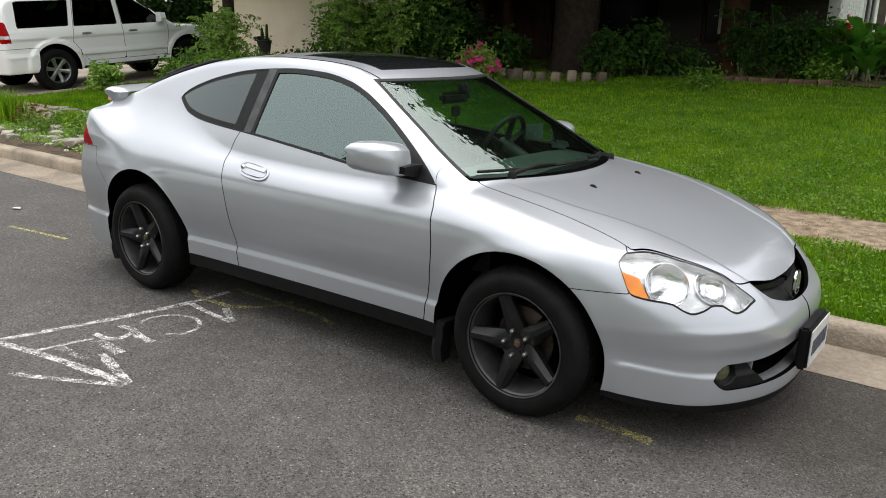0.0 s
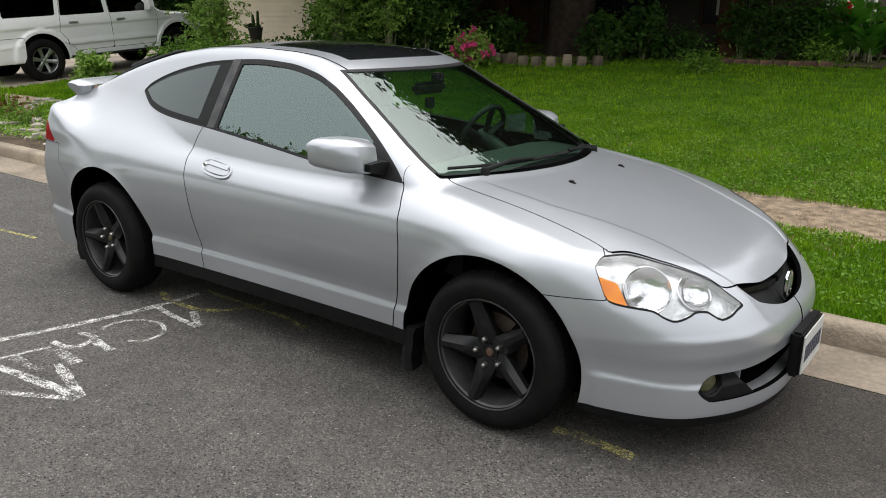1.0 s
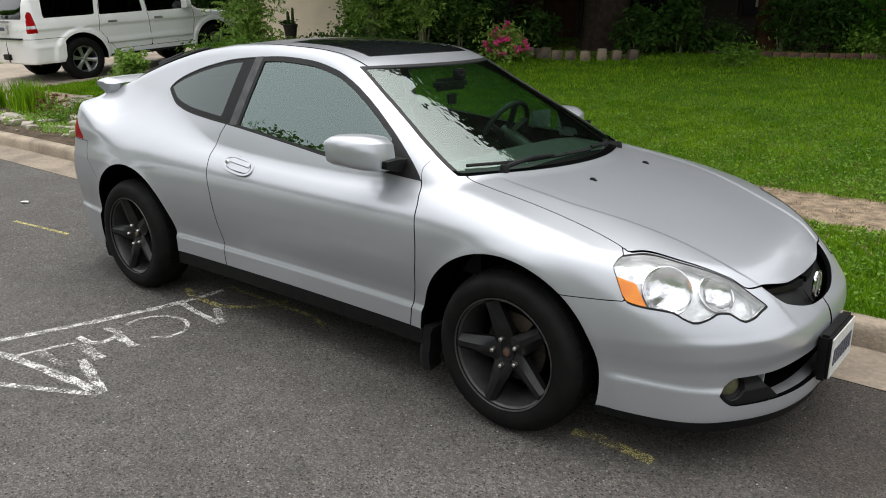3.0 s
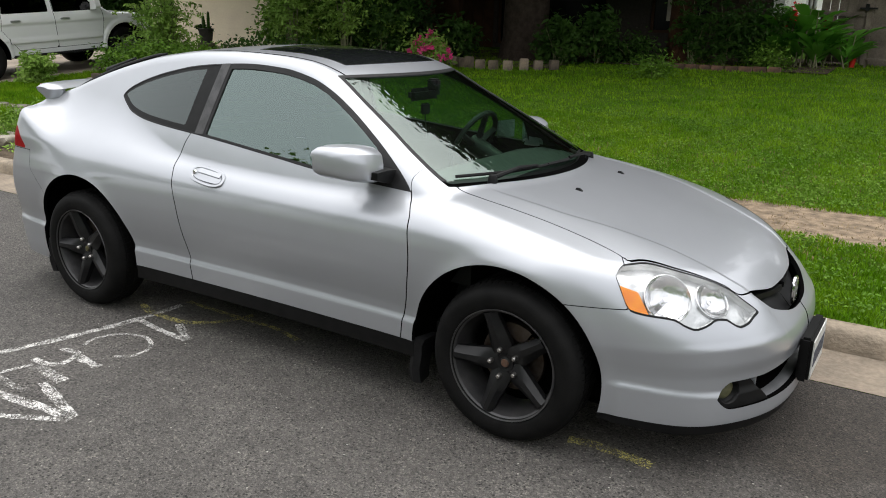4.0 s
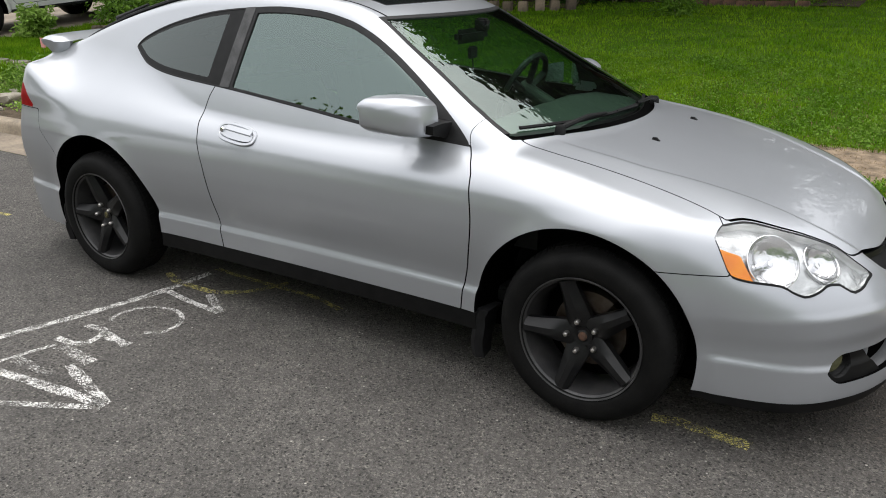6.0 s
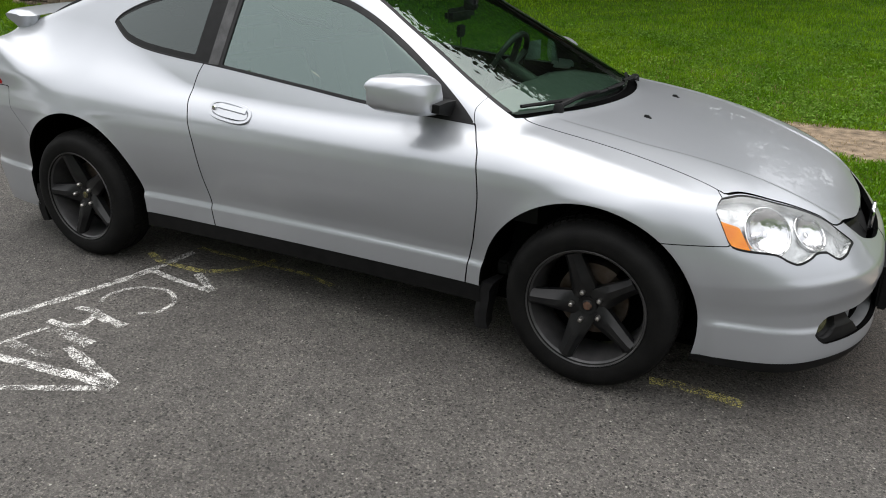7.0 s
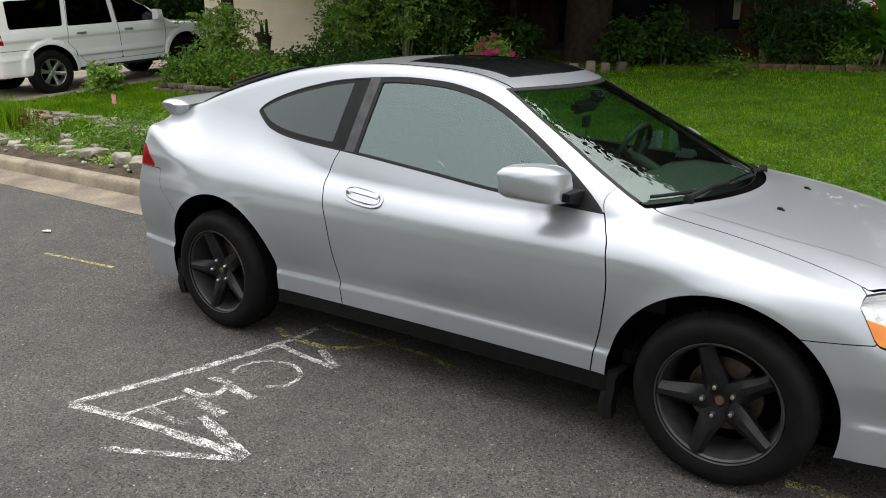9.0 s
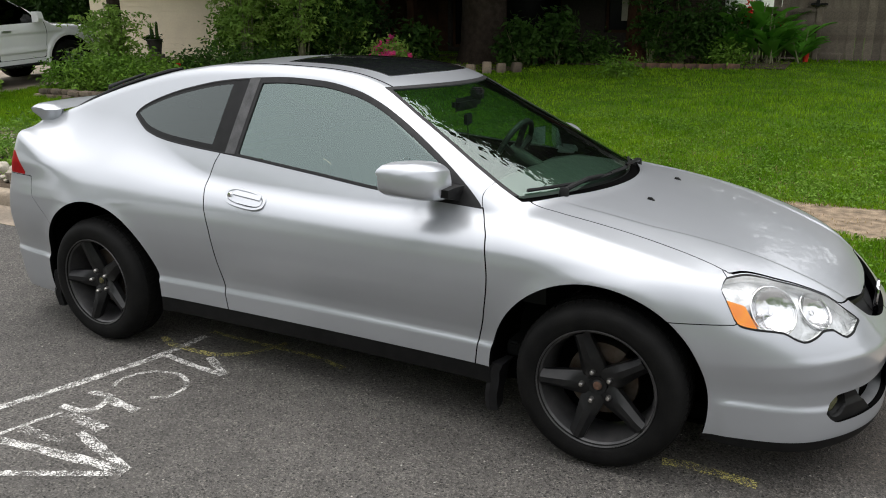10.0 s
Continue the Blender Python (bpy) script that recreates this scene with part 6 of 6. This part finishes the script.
def canna(at, n, h):
    x, y = at
    t = thing("canna_lily", (x, y, level(y) - 0.01), "canna lilies with broad green leaves and red flowers", "plant")
    bm, lf = bmesh.new(), bmesh.new()
    fl = []
    for _ in range(n):
        px, py, hh = rngp.normal(0, 0.22), rngp.normal(0, 0.2), h * rngp.uniform(0.6, 1.05)
        tube(bm, [(px, py, 0), (px + rngp.normal(0, 0.05), py, hh)], [0.015, 0.008], 6)
        for f in np.linspace(0.25, 0.95, 5):
            a, ln, w = rngp.uniform(0, 6.28), rngp.uniform(0.4, 0.6), rngp.uniform(0.09, 0.14)
            d, s = Vector((math.cos(a), math.sin(a), 0)), Vector((-math.sin(a), math.cos(a), 0))
            base = Vector((px, py, hh * f * 0.8))
            mid = [base + d * ln * g + Vector((0, 0, 0.95 * ln * g - 0.45 * ln * g * g * g)) for g in (0, 0.3, 0.6, 0.85, 1)]
            ring = [(lf.verts.new(m + s * w * k), lf.verts.new(m - Vector((0, 0, w * k * 0.35))), lf.verts.new(m - s * w * k)) for m, k in zip(mid, (0.1, 0.8, 1, 0.6, 0.03))]
            for p, q in zip(ring, ring[1:]):
                lf.faces.new((p[0], p[1], q[1], q[0]))
                lf.faces.new((p[1], p[2], q[2], q[1]))
        if rngp.uniform() < 0.12:
            fl += [(px + rngp.normal(0, 0.03), py + rngp.normal(0, 0.03), hh + rngp.uniform(0, 0.08)) for _ in range(9)]
    tagged(part("stemwork", bm, STEM, t), kind="stuff")
    part("broad_leaves", lf, CANNA, t, "broad shiny leaves")
    if fl:
        leaves("flowers", np.array(fl), 0.09, 0.07, REDF, t, "red flowers", droop=-0.3)


canna((0.0, 13.0), 20, 1.05)
canna((-0.30, 13.2), 10, 1.0)
canna((0.42, 12.9), 9, 0.62)

# kerbside bed
for cx, cy, ch in ((-8.75, 2.0, 1.0), (-9.35, 2.15, 1.05), (-9.95, 1.9, 0.9), (-7.75, 2.3, 0.6)):
    clump = thing("tall_grass_clump", (cx, cy, level(cy) - 0.01), "clump of tall bright green grass", "grass clump", "clumps of tall grass")
    cp = rngp.normal(size=(420, 2)) * 0.10
    tagged(blades("foliage", np.c_[cp, np.zeros(420)], rngp.uniform(0.22, 0.46, 420) * ch, rngp.uniform(0.010, 0.018, 420), GRASS, "", "", rngp, 0.2, clump), kind="stuff")
shrub("rusty_plant", (-8.05, 1.95), (0.20, 0.18, 0.10), 16, 12, (0.07, 0.035), RED_LEAF, "low plant with rust-red leaves", stems=3)
for x, y, hx, hz, m, nm, lb in ((-7.4, 1.75, 0.25, 0.16, LEAF, "strappy_plant", "low strappy green plant"), (-6.9, 2.05, 0.35, 0.10, PALE_LEAF, "grey_green_plant", "spreading grey-green plant on bare soil"), (-6.35, 1.85, 0.35, 0.16, LEAF, "kerb_plant", "leafy low plant behind the kerb"), (-5.75, 1.75, 0.40, 0.20, LEAF, "kerb_plant", "leafy low plant behind the kerb"), (-5.2, 1.95, 0.40, 0.20, PALE_LEAF, "kerb_plant", "leafy low plant behind the kerb"), (-4.6, 2.1, 0.40, 0.18, LEAF, "kerb_plant", "leafy low plant behind the kerb"), (-6.3, 2.5, 0.4, 0.16, PALE_LEAF, "grey_green_plant", "spreading grey-green plant on bare soil"), (-7.8, 3.2, 0.5, 0.08, LEAF, "ground_ivy", "flat ground ivy over the flagstones"), (-4.2, 1.5, 0.35, 0.12, LEAF, "kerb_plant", "leafy low plant behind the kerb")):
    shrub(nm, (x, y), (hx * 0.8, 0.24, hz * 0.7), 34, 16, (0.085, 0.018), m, lb, stems=3)

# tree line across the street, seen only in the car's glass and paint
far = thing("far_tree_line", (0, -17, 0), "distant row of green trees across the street", "trees", kind="stuff")
pts = np.concatenate([clumps(150, 64, (4.4, 3.0, 3.5), 0.42) + np.array([x, rngp.uniform(-3, 1), rngp.uniform(4.2, 5.6) + 5.6 * float(step(-12, -19, x))]) for x in np.linspace(-70, 50, 19)])
leaves("crowns", pts, 0.30, 0.20, LEAF, far)
bm = bmesh.new()
for x in np.linspace(-70, 50, 17):
    tube(bm, [(x, -1, -0.2), (x, -1, 5.0)], [0.25, 0.15], 8)
part("trunk_row", bm, BARK, far)

backs = thing("back_tree_line", (0, 27, 0), "dense row of tall dark trees behind the house", "trees", kind="stuff")
pts = np.concatenate([clumps(110, 16, (4.5, 3.0, 4.2), 0.6) + np.array([x, rngp.uniform(-1, 2), rngp.uniform(6.0, 8.5)]) for x in np.linspace(-60, 40, 15)])
leaves("crowns", pts, 0.6, 0.4, DARK_LEAF, backs)
bm = bmesh.new()
for x in np.linspace(-60, 40, 15):
    tube(bm, [(x, 0, 1.0), (x, 0, 6.0)], [0.3, 0.15], 8)
part("trunk_row", bm, BARK, backs)

# ---- chalk on the road ----
def chalk_mat(name, col, cover):
    m, n, l, p = tree_of(name)
    p.inputs["Base Color"].default_value, p.inputs["Roughness"].default_value = (*col, 1), 0.95
    co = n.new("ShaderNodeTexCoord").outputs["Object"]
    a, b = n.new("ShaderNodeTexNoise"), n.new("ShaderNodeTexNoise")
    a.inputs["Scale"].default_value, b.inputs["Scale"].default_value = 210, 16
    a.inputs["Detail"].default_value = 3
    l.new(co, a.inputs["Vector"])
    l.new(co, b.inputs["Vector"])
    s = n.new("ShaderNodeMath")
    s.operation = "MULTIPLY_ADD"
    s.inputs[1].default_value = 1.0
    half = n.new("ShaderNodeMath")
    half.operation = "MULTIPLY_ADD"
    half.inputs[1].default_value, half.inputs[2].default_value = 0.45, 0.275
    l.new(b.outputs["Fac"], half.inputs[0])
    l.new(a.outputs["Fac"], s.inputs[0])
    l.new(half.outputs[0], s.inputs[2])
    r = n.new("ShaderNodeMapRange")
    r.inputs["From Min"].default_value, r.inputs["From Max"].default_value = 1.12 - cover * 0.3, 1.26 - cover * 0.3
    l.new(s.outputs[0], r.inputs["Value"])
    t, mx = n.new("ShaderNodeBsdfTransparent"), n.new("ShaderNodeMixShader")
    l.new(r.outputs[0], mx.inputs[0])
    l.new(t.outputs[0], mx.inputs[1])
    l.new(p.outputs[0], mx.inputs[2])
    l.new(mx.outputs[0], n["Material Output"].inputs[0])
    return m


CHALK = chalk_mat("white_chalk", (0.62, 0.61, 0.58), 0.55)
FAINT = chalk_mat("faint_chalk", (0.60, 0.59, 0.56), 0.30)
YELLOW = chalk_mat("yellow_chalk", (0.56, 0.50, 0.17), 0.52)


def stroke(name, pts, width, material, parent):
    xs = [p[0] for p in pts]
    k = np.linspace(0, len(pts) - 1, 8 * (len(pts) - 1) + 1)
    fx, fy = spline(range(len(pts)), xs), spline(range(len(pts)), [p[1] for p in pts])
    line = np.stack([fx(k), fy(k)], 1)
    d = np.gradient(line, axis=0)
    d /= np.linalg.norm(d, axis=1, keepdims=True)
    nrm = np.stack([-d[:, 1], d[:, 0]], 1)
    rng = np.random.default_rng(len(pts) + int(abs(xs[0]) * 100))
    w = 0.86 * width * (0.8 + 0.4 * rng.random(len(line)))[:, None] / 2
    v = np.concatenate([np.c_[line + nrm * w, np.full(len(line), 0.0025)], np.c_[line - nrm * w, np.full(len(line), 0.0025)]])
    n = len(line)
    return link(name, mesh_of(name, v, [(i, i + 1, n + i + 1, n + i) for i in range(n - 1)], material), parent)


drawing = thing("chalk_drawing", (0, 0, 0), "white chalk letters and arrow drawn on the asphalt", "chalk drawing")
yellow = thing("yellow_chalk_marks", (0, 0, 0), "faded yellow chalk lines on the asphalt", "chalk marks")
for pts, width, material in (
    (((-1.128, -1.791), (-1.043, -1.498), (-0.949, -1.165), (-0.877, -0.795), (-0.866, -0.552)), 0.055, CHALK),
    (((-1.111, -1.786), (-0.811, -1.726), (-0.488, -1.683), (-0.184, -1.648)), 0.055, CHALK),
    (((-0.692, -1.921), (-0.558, -1.862), (-0.377, -1.769), (-0.183, -1.666)), 0.04, CHALK),
    (((-0.578, -1.538), (-0.381, -1.592), (-0.204, -1.642)), 0.05, CHALK),
    (((-0.853, -1.732), (-0.83, -1.619), (-0.789, -1.456)), 0.028, CHALK),
    (((-0.827, -1.617), (-0.67, -1.627), (-0.572, -1.604)), 0.05, FAINT),
    (((-0.762, -1.456), (-0.617, -1.469), (-0.517, -1.478)), 0.07, FAINT),
    (((-0.843, -1.42), (-0.754, -1.418), (-0.69, -1.372), (-0.706, -1.296), (-0.738, -1.262), (-0.847, -1.275)), 0.04, CHALK),
    (((-0.729, -1.277), (-0.62, -1.297), (-0.524, -1.302)), 0.05, CHALK),
    (((-0.798, -1.188), (-0.827, -1.133), (-0.81, -1.051), (-0.743, -0.98), (-0.648, -0.961), (-0.549, -0.998), (-0.501, -1.074), (-0.503, -1.139), (-0.567, -1.191)), 0.025, CHALK),
    (((-0.87, -0.825), (-0.659, -0.856), (-0.452, -0.869)), 0.04, CHALK),
    (((-0.651, -0.749), (-0.522, -0.824), (-0.45, -0.867)), 0.045, CHALK),
    (((-1.054, -0.665), (-0.891, -0.722), (-0.712, -0.722), (-0.572, -0.667), (-0.487, -0.572), (-0.432, -0.436)), 0.045, YELLOW),
    (((-0.881, -0.493), (-0.682, -0.5), (-0.452, -0.503), (-0.239, -0.501), (-0.003, -0.552)), 0.035, YELLOW),
    (((-3.401, -0.621), (-3.056, -0.576), (-2.719, -0.542)), 0.04, YELLOW),
    (((1.504, -0.674), (1.603, -0.657), (1.721, -0.664), (1.836, -0.678)), 0.06, YELLOW),
):
    stroke("chalk_stroke", pts, width, material, yellow if material is YELLOW else drawing)

# ---- bits on the road: a yellow leaf, scraps, grit ----
SCRAP = mat("pale_scrap", (0.62, 0.60, 0.55), (0.5, 0.48, 0.44), rough=0.8, scale=40)
YELLOW_LEAF = mat("fallen_yellow_leaf", (0.55, 0.36, 0.10), (0.42, 0.26, 0.08), rough=0.7, scale=60)


def fallen(name, x, y, ln, w, material, label, category, turn):
    bm = bmesh.new()
    rows = [[(ln * (t - 0.5), w * k * q, 0.004 + 0.006 * abs(q) + 0.004 * math.sin(3 * t)) for q in (-1, 0, 1)] for t, k in ((0.0, 0.1), (0.25, 0.8), (0.55, 1.0), (0.8, 0.6), (1.0, 0.05))]
    sections(bm, rows, closed_ring=False, caps=False)
    ob = part(name, bm, material)
    ob.matrix_world = pose(x, y, 0.001, 0, 0, turn)
    tagged(ob, label, category)


fallen("fallen_leaf", 2.64, -1.27, 0.035, 0.011, YELLOW_LEAF, "small yellow leaf fallen on the asphalt", "leaf", 40)
fallen("paper_scrap", -3.95, -0.30, 0.09, 0.03, SCRAP, "pale paper scrap lying on the asphalt", "scrap", 10)
rngg = np.random.default_rng(21)
gx, gy = rngg.uniform(-0.2, 1.9, 150), -0.62 - rngg.gamma(1.5, 0.12, 150)
gv, gf = [], []
for x, y in zip(gx, gy):
    r, k = rngg.uniform(0.001, 0.0028), len(gv)
    gv += [(x + r * rngg.uniform(0.6, 1.3) * a, y + r * rngg.uniform(0.6, 1.3) * b, 0.001 + r * c) for a, b, c in ((-1, -1, 0), (1, -1, 0), (1, 1, 0), (-1, 1, 0), (0, 0, 1.1))]
    gf += [(k, k + 1, k + 4), (k + 1, k + 2, k + 4), (k + 2, k + 3, k + 4), (k + 3, k, k + 4)]
tagged(link("road_grit", mesh_of("road_grit", gv, gf, mat("grit", (0.34, 0.32, 0.27), (0.22, 0.20, 0.16), rough=0.9, scale=60))), "pale grit scattered on the asphalt beside the car", "grit", kind="stuff")

# ---- stones, blocks, edging ----
ROCK = mat("pale_limestone", (0.38, 0.35, 0.29), (0.22, 0.19, 0.15), rough=0.9, scale=9, fine=0.25, bump=0.5, bump_scale=40, vary=0.15)
BLOCK = mat("concrete_block", (0.24, 0.185, 0.135), (0.10, 0.08, 0.06), rough=0.95, scale=5, fine=0.25, bump=0.4, bump_scale=60, vary=0.5)
RED_BRICK = mat("red_edging_brick", (0.20, 0.105, 0.07), (0.09, 0.055, 0.04), rough=0.9, scale=9, fine=0.25, bump=0.4, bump_scale=60, vary=0.2)
TERRACOTTA = mat("dark_pot", (0.035, 0.03, 0.028), (0.06, 0.05, 0.045), rough=0.6, scale=12)
RED_PLASTIC = mat("red_plastic", (0.62, 0.03, 0.02), rough=0.4)
rngs = np.random.default_rng(8)


def rock(x, y, sx, sy, sz, label="pale rough stone lying on the soil"):
    bm = bmesh.new()
    bmesh.ops.create_icosphere(bm, subdivisions=3, radius=1.0)
    off = Vector((rngs.uniform(0, 50), rngs.uniform(0, 50), 0))
    for v in bm.verts:
        n = noise.noise(v.co * 1.3 + off) * 0.35 + noise.noise(v.co * 3.5 + off) * 0.12
        c = v.co * (1 + n)
        c = Vector((max(-0.8, min(0.8, c.x)), max(-0.8, min(0.8, c.y)), max(-0.75, min(0.72, c.z))))
        v.co = Vector((c.x * sx, c.y * sy, c.z * sz))
    ob = part("rock", bm, ROCK)
    ob.matrix_world = pose(x, y, level(y) + sz * 0.35, rngs.uniform(-8, 8), rngs.uniform(-8, 8), rngs.uniform(0, 360))
    tagged(ob, label, "rock", "stones behind the kerb")


for x, y, a, b, c in ((-5.05, 1.32, 0.22, 0.13, 0.10), (-5.45, 1.38, 0.12, 0.10, 0.10), (-6.02, 1.42, 0.20, 0.12, 0.09), (-6.35, 1.40, 0.12, 0.07, 0.05), (-6.7, 1.52, 0.16, 0.10, 0.05), (-6.45, 1.72, 0.10, 0.08, 0.06), (-6.9, 1.42, 0.11, 0.07, 0.04), (-7.05, 1.75, 0.12, 0.09, 0.05), (-7.55, 1.36, 0.11, 0.08, 0.05), (-7.8, 1.34, 0.13, 0.09, 0.06), (-7.3, 1.30, 0.10, 0.07, 0.04), (-7.55, 1.62, 0.15, 0.10, 0.05), (-7.3, 1.85, 0.12, 0.10, 0.09), (-8.2, 1.32, 0.14, 0.09, 0.06), (-4.7, 1.42, 0.14, 0.10, 0.08), (-4.35, 1.36, 0.16, 0.11, 0.08)):
    rock(x, y, a, b, c)
rock(-8.35, 1.52, 0.30, 0.15, 0.05, "pale flat stone lying behind the kerb")
rock(-7.1, 2.25, 0.26, 0.14, 0.05, "pale flat stone lying behind the kerb")
for k in range(60):
    s = rngs.uniform(0.02, 0.045)
    rock(rngs.uniform(-8.6, -4.0), rngs.uniform(1.06, 1.9), s * 1.4, s, s * 0.7, "small pale stone on the soil")

# ring of blocks round the shade tree
for k in range(11):
    a = radians(212 + 10.5 * k)
    bx, by = -5.1 + 1.55 * math.cos(a) * (1.0 + 0.02 * (k % 3)), 11.75 + 1.55 * math.sin(a)
    hgt = 0.15 if k % 4 else 0.19
    bm = boxed((-0.085, -0.06, -0.05), (0.085, 0.06, hgt + 0.02), 0.014)
    b = part("edging_block", bm, BLOCK)
    b.matrix_world = pose(bx, by, level(by), rngs.uniform(-2, 2), rngs.uniform(-3, 3), math.degrees(a) + 90 + rngs.uniform(-8, 8))
    tagged(b, "tan concrete block standing round the tree", "block", "blocks round the shade tree")
# brick edging of the bed by the house
for k in range(5, 13):
    bx = -3.05 + 0.232 * k
    by = 11.75 + (0.05 * (k - 9) if k > 9 else 0) + 0.02 * (k % 2)
    bm = boxed((-0.11, -0.05, -0.04), (0.11, 0.05, 0.085), 0.008)
    b = part("edging_brick", bm, RED_BRICK)
    b.matrix_world = pose(bx, by, level(by), rngs.uniform(-2, 2), rngs.uniform(-2, 2), rngs.uniform(-5, 5))
    tagged(b, "red brick laid along the flower bed", "brick", "bricks edging the bed")
strip("house_bed", 11.9, 14.2, -4.6, 0.6, SOIL, "shaded soil bed along the house", "flower bed", ny=6, nx=24, lift=0.012, rough=0.01)
strip("shade_bed", 10.7, 13.4, -9.6, -4.0, SOIL, "bare shaded soil under the tree", "flower bed", ny=6, nx=24, lift=0.008, rough=0.01)
# stone edging of the raised bed by the driveway
for k in range(12):
    bx, by = -10.55 + 0.27 * k, 5.55 + 0.04 * (k % 3) - 0.02 * k
    for c in range(2):
        b = part("edging_stone", boxed((-0.13, -0.07, 0.0), (0.13, 0.07, 0.085), 0.018), BLOCK)
        b.matrix_world = pose(bx + 0.12 * c, by + 0.03 * c, level(by) - 0.01 + 0.088 * c, rngs.uniform(-2, 2), rngs.uniform(-2, 2), rngs.uniform(-6, 6))
        tagged(b, "tan edging stone of the raised bed", "edging stone", "stones edging the raised bed")
strip("raised_bed", 5.6, 11.0, -10.7, -6.9, SOIL, "dark soil of the planted bed", "flower bed", ny=6, nx=16, lift=0.06, rough=0.02)
# plant pot before the garage
pot = thing("potted_plant", (-11.7, 9.2, level(9.2)), "dark plant pot with a columnar cactus by the garage", "plant pot")
part("pot", revolve(bmesh.new(), [(0.0, 0.0), (0.12, 0.0), (0.16, 0.28), (0.175, 0.30), (0.16, 0.31), (0.15, 0.27), (0.0, 0.26)], 28, axis="z", m=Matrix.Translation((0, 0, 0.35))), TERRACOTTA, pot)
part("stand", boxed((-0.14, -0.14, -0.02), (0.14, 0.14, 0.35), 0.01), WEATHERED, pot)
for px, py, ht, rr in ((-0.06, 0.0, 0.34, 0.034), (0.05, 0.03, 0.42, 0.032), (0.0, -0.05, 0.26, 0.036), (0.10, -0.02, 0.22, 0.030)):
    part("cactus_column", tube(bmesh.new(), [(px, py, 0.60), (px * 1.15, py, 0.60 + ht * 0.5), (px * 1.25, py, 0.60 + ht * 0.92), (px * 1.25, py, 0.60 + ht)], [rr, rr * 1.08, rr * 0.85, rr * 0.25], 8), SHADE_LEAF, pot, "dark green cactus column")
leaves("leaves", clumps(10, 8, (0.17, 0.17, 0.04), 0.03) + np.array([0, 0, 0.68]), 0.12, 0.04, DARK_LEAF, pot, droop=0.2)
# red plastic thing by the fence and a toy ladder of yellow-green slats
cone = thing("red_bucket", (0.81, 13.15, level(13.15)), "small red plastic bucket beside the fence", "bucket")
part("bucket", revolve(bmesh.new(), [(0.0, 0.0), (0.045, 0.0), (0.062, 0.17), (0.068, 0.18), (0.056, 0.18), (0.04, 0.02)], 20, axis="z"), RED_PLASTIC, cone)
part("handle", tube(bmesh.new(), [(0.062 * math.cos(a), 0.0, 0.18 + 0.02 * math.sin(a)) for a in np.linspace(0, math.pi, 9)], 0.005, 6), RED_PLASTIC, cone)
rack = thing("small_rack", (1.20, 13.2, level(13.2)), "low dark slatted plant rack by the fence", "plant rack")
for k in range(3):
    part("slat", boxed((-0.2, -0.1 + 0.08 * k, 0.14), (0.2, -0.04 + 0.08 * k, 0.165), 0.004), WEATHERED, rack)
for sx in (-0.18, 0.18):
    for sy in (-0.08, 0.1):
        part("leg", boxed((sx - 0.012, sy - 0.012, 0.0), (sx + 0.012, sy + 0.012, 0.15), 0.003), WEATHERED, rack)
# pink garden flag and scraps
flag = thing("pink_marker", (-9.4, 3.9, level(3.9)), "small pink marker flag in the grass", "marker flag")
part("stick", tube(bmesh.new(), [(0, 0, 0), (0, 0, 0.22)], 0.004, 6), NUT_STEEL, flag)
part("sheet", boxed((-0.06, -0.004, 0.10), (0.05, 0.004, 0.24), 0.002), mat("pink_sheet", (0.75, 0.25, 0.25), (0.8, 0.4, 0.38), rough=0.6, scale=30), flag)
FLAG = mat("flagstone", (0.24, 0.21, 0.17), (0.15, 0.135, 0.11), rough=0.9, scale=6, fine=0.3, bump=0.4, bump_scale=40, vary=0.2)
# flagstones on the old path beside the driveway
for k in range(22):
    bx, by = -9.9 + 0.42 * (k % 8) + 0.2 * (k // 8 % 2) + rngs.uniform(-0.05, 0.05), 2.55 + 0.36 * (k // 8) + rngs.uniform(-0.04, 0.04)
    bm = bmesh.new()
    cnt = 7
    ang = sorted(rngs.uniform(0, 2 * math.pi, cnt))
    ring = [(0.2 * math.cos(a) * rngs.uniform(0.8, 1.1), 0.17 * math.sin(a) * rngs.uniform(0.8, 1.1)) for a in np.linspace(0, 2 * math.pi, cnt + 1)[:-1]]
    sections(bm, [[(px, py, 0.0) for px, py in ring], [(px, py, 0.022) for px, py in ring], [(px * 0.94, py * 0.94, 0.030) for px, py in ring]])
    b = part("flagstone", bm, FLAG)
    b.matrix_world = pose(bx, by, level(by) - 0.004, 0, 0, rngs.uniform(0, 360))
    tagged(b, "grey-tan flat flagstone in the old path", "flagstone", "flagstones of the old path")

# ---- single bricks of the house walls that show beside the flower bed ----
def brick_mesh(name, lx, ly, lz, material):
    bm = boxed((-lx / 2, -ly / 2, -lz / 2), (lx / 2, ly / 2, lz / 2))
    bm.verts.index_update()
    me = mesh_of(name, [tuple(v.co) for v in bm.verts], [[v.index for v in f.verts] for f in bm.faces], material)
    bm.free()
    return me


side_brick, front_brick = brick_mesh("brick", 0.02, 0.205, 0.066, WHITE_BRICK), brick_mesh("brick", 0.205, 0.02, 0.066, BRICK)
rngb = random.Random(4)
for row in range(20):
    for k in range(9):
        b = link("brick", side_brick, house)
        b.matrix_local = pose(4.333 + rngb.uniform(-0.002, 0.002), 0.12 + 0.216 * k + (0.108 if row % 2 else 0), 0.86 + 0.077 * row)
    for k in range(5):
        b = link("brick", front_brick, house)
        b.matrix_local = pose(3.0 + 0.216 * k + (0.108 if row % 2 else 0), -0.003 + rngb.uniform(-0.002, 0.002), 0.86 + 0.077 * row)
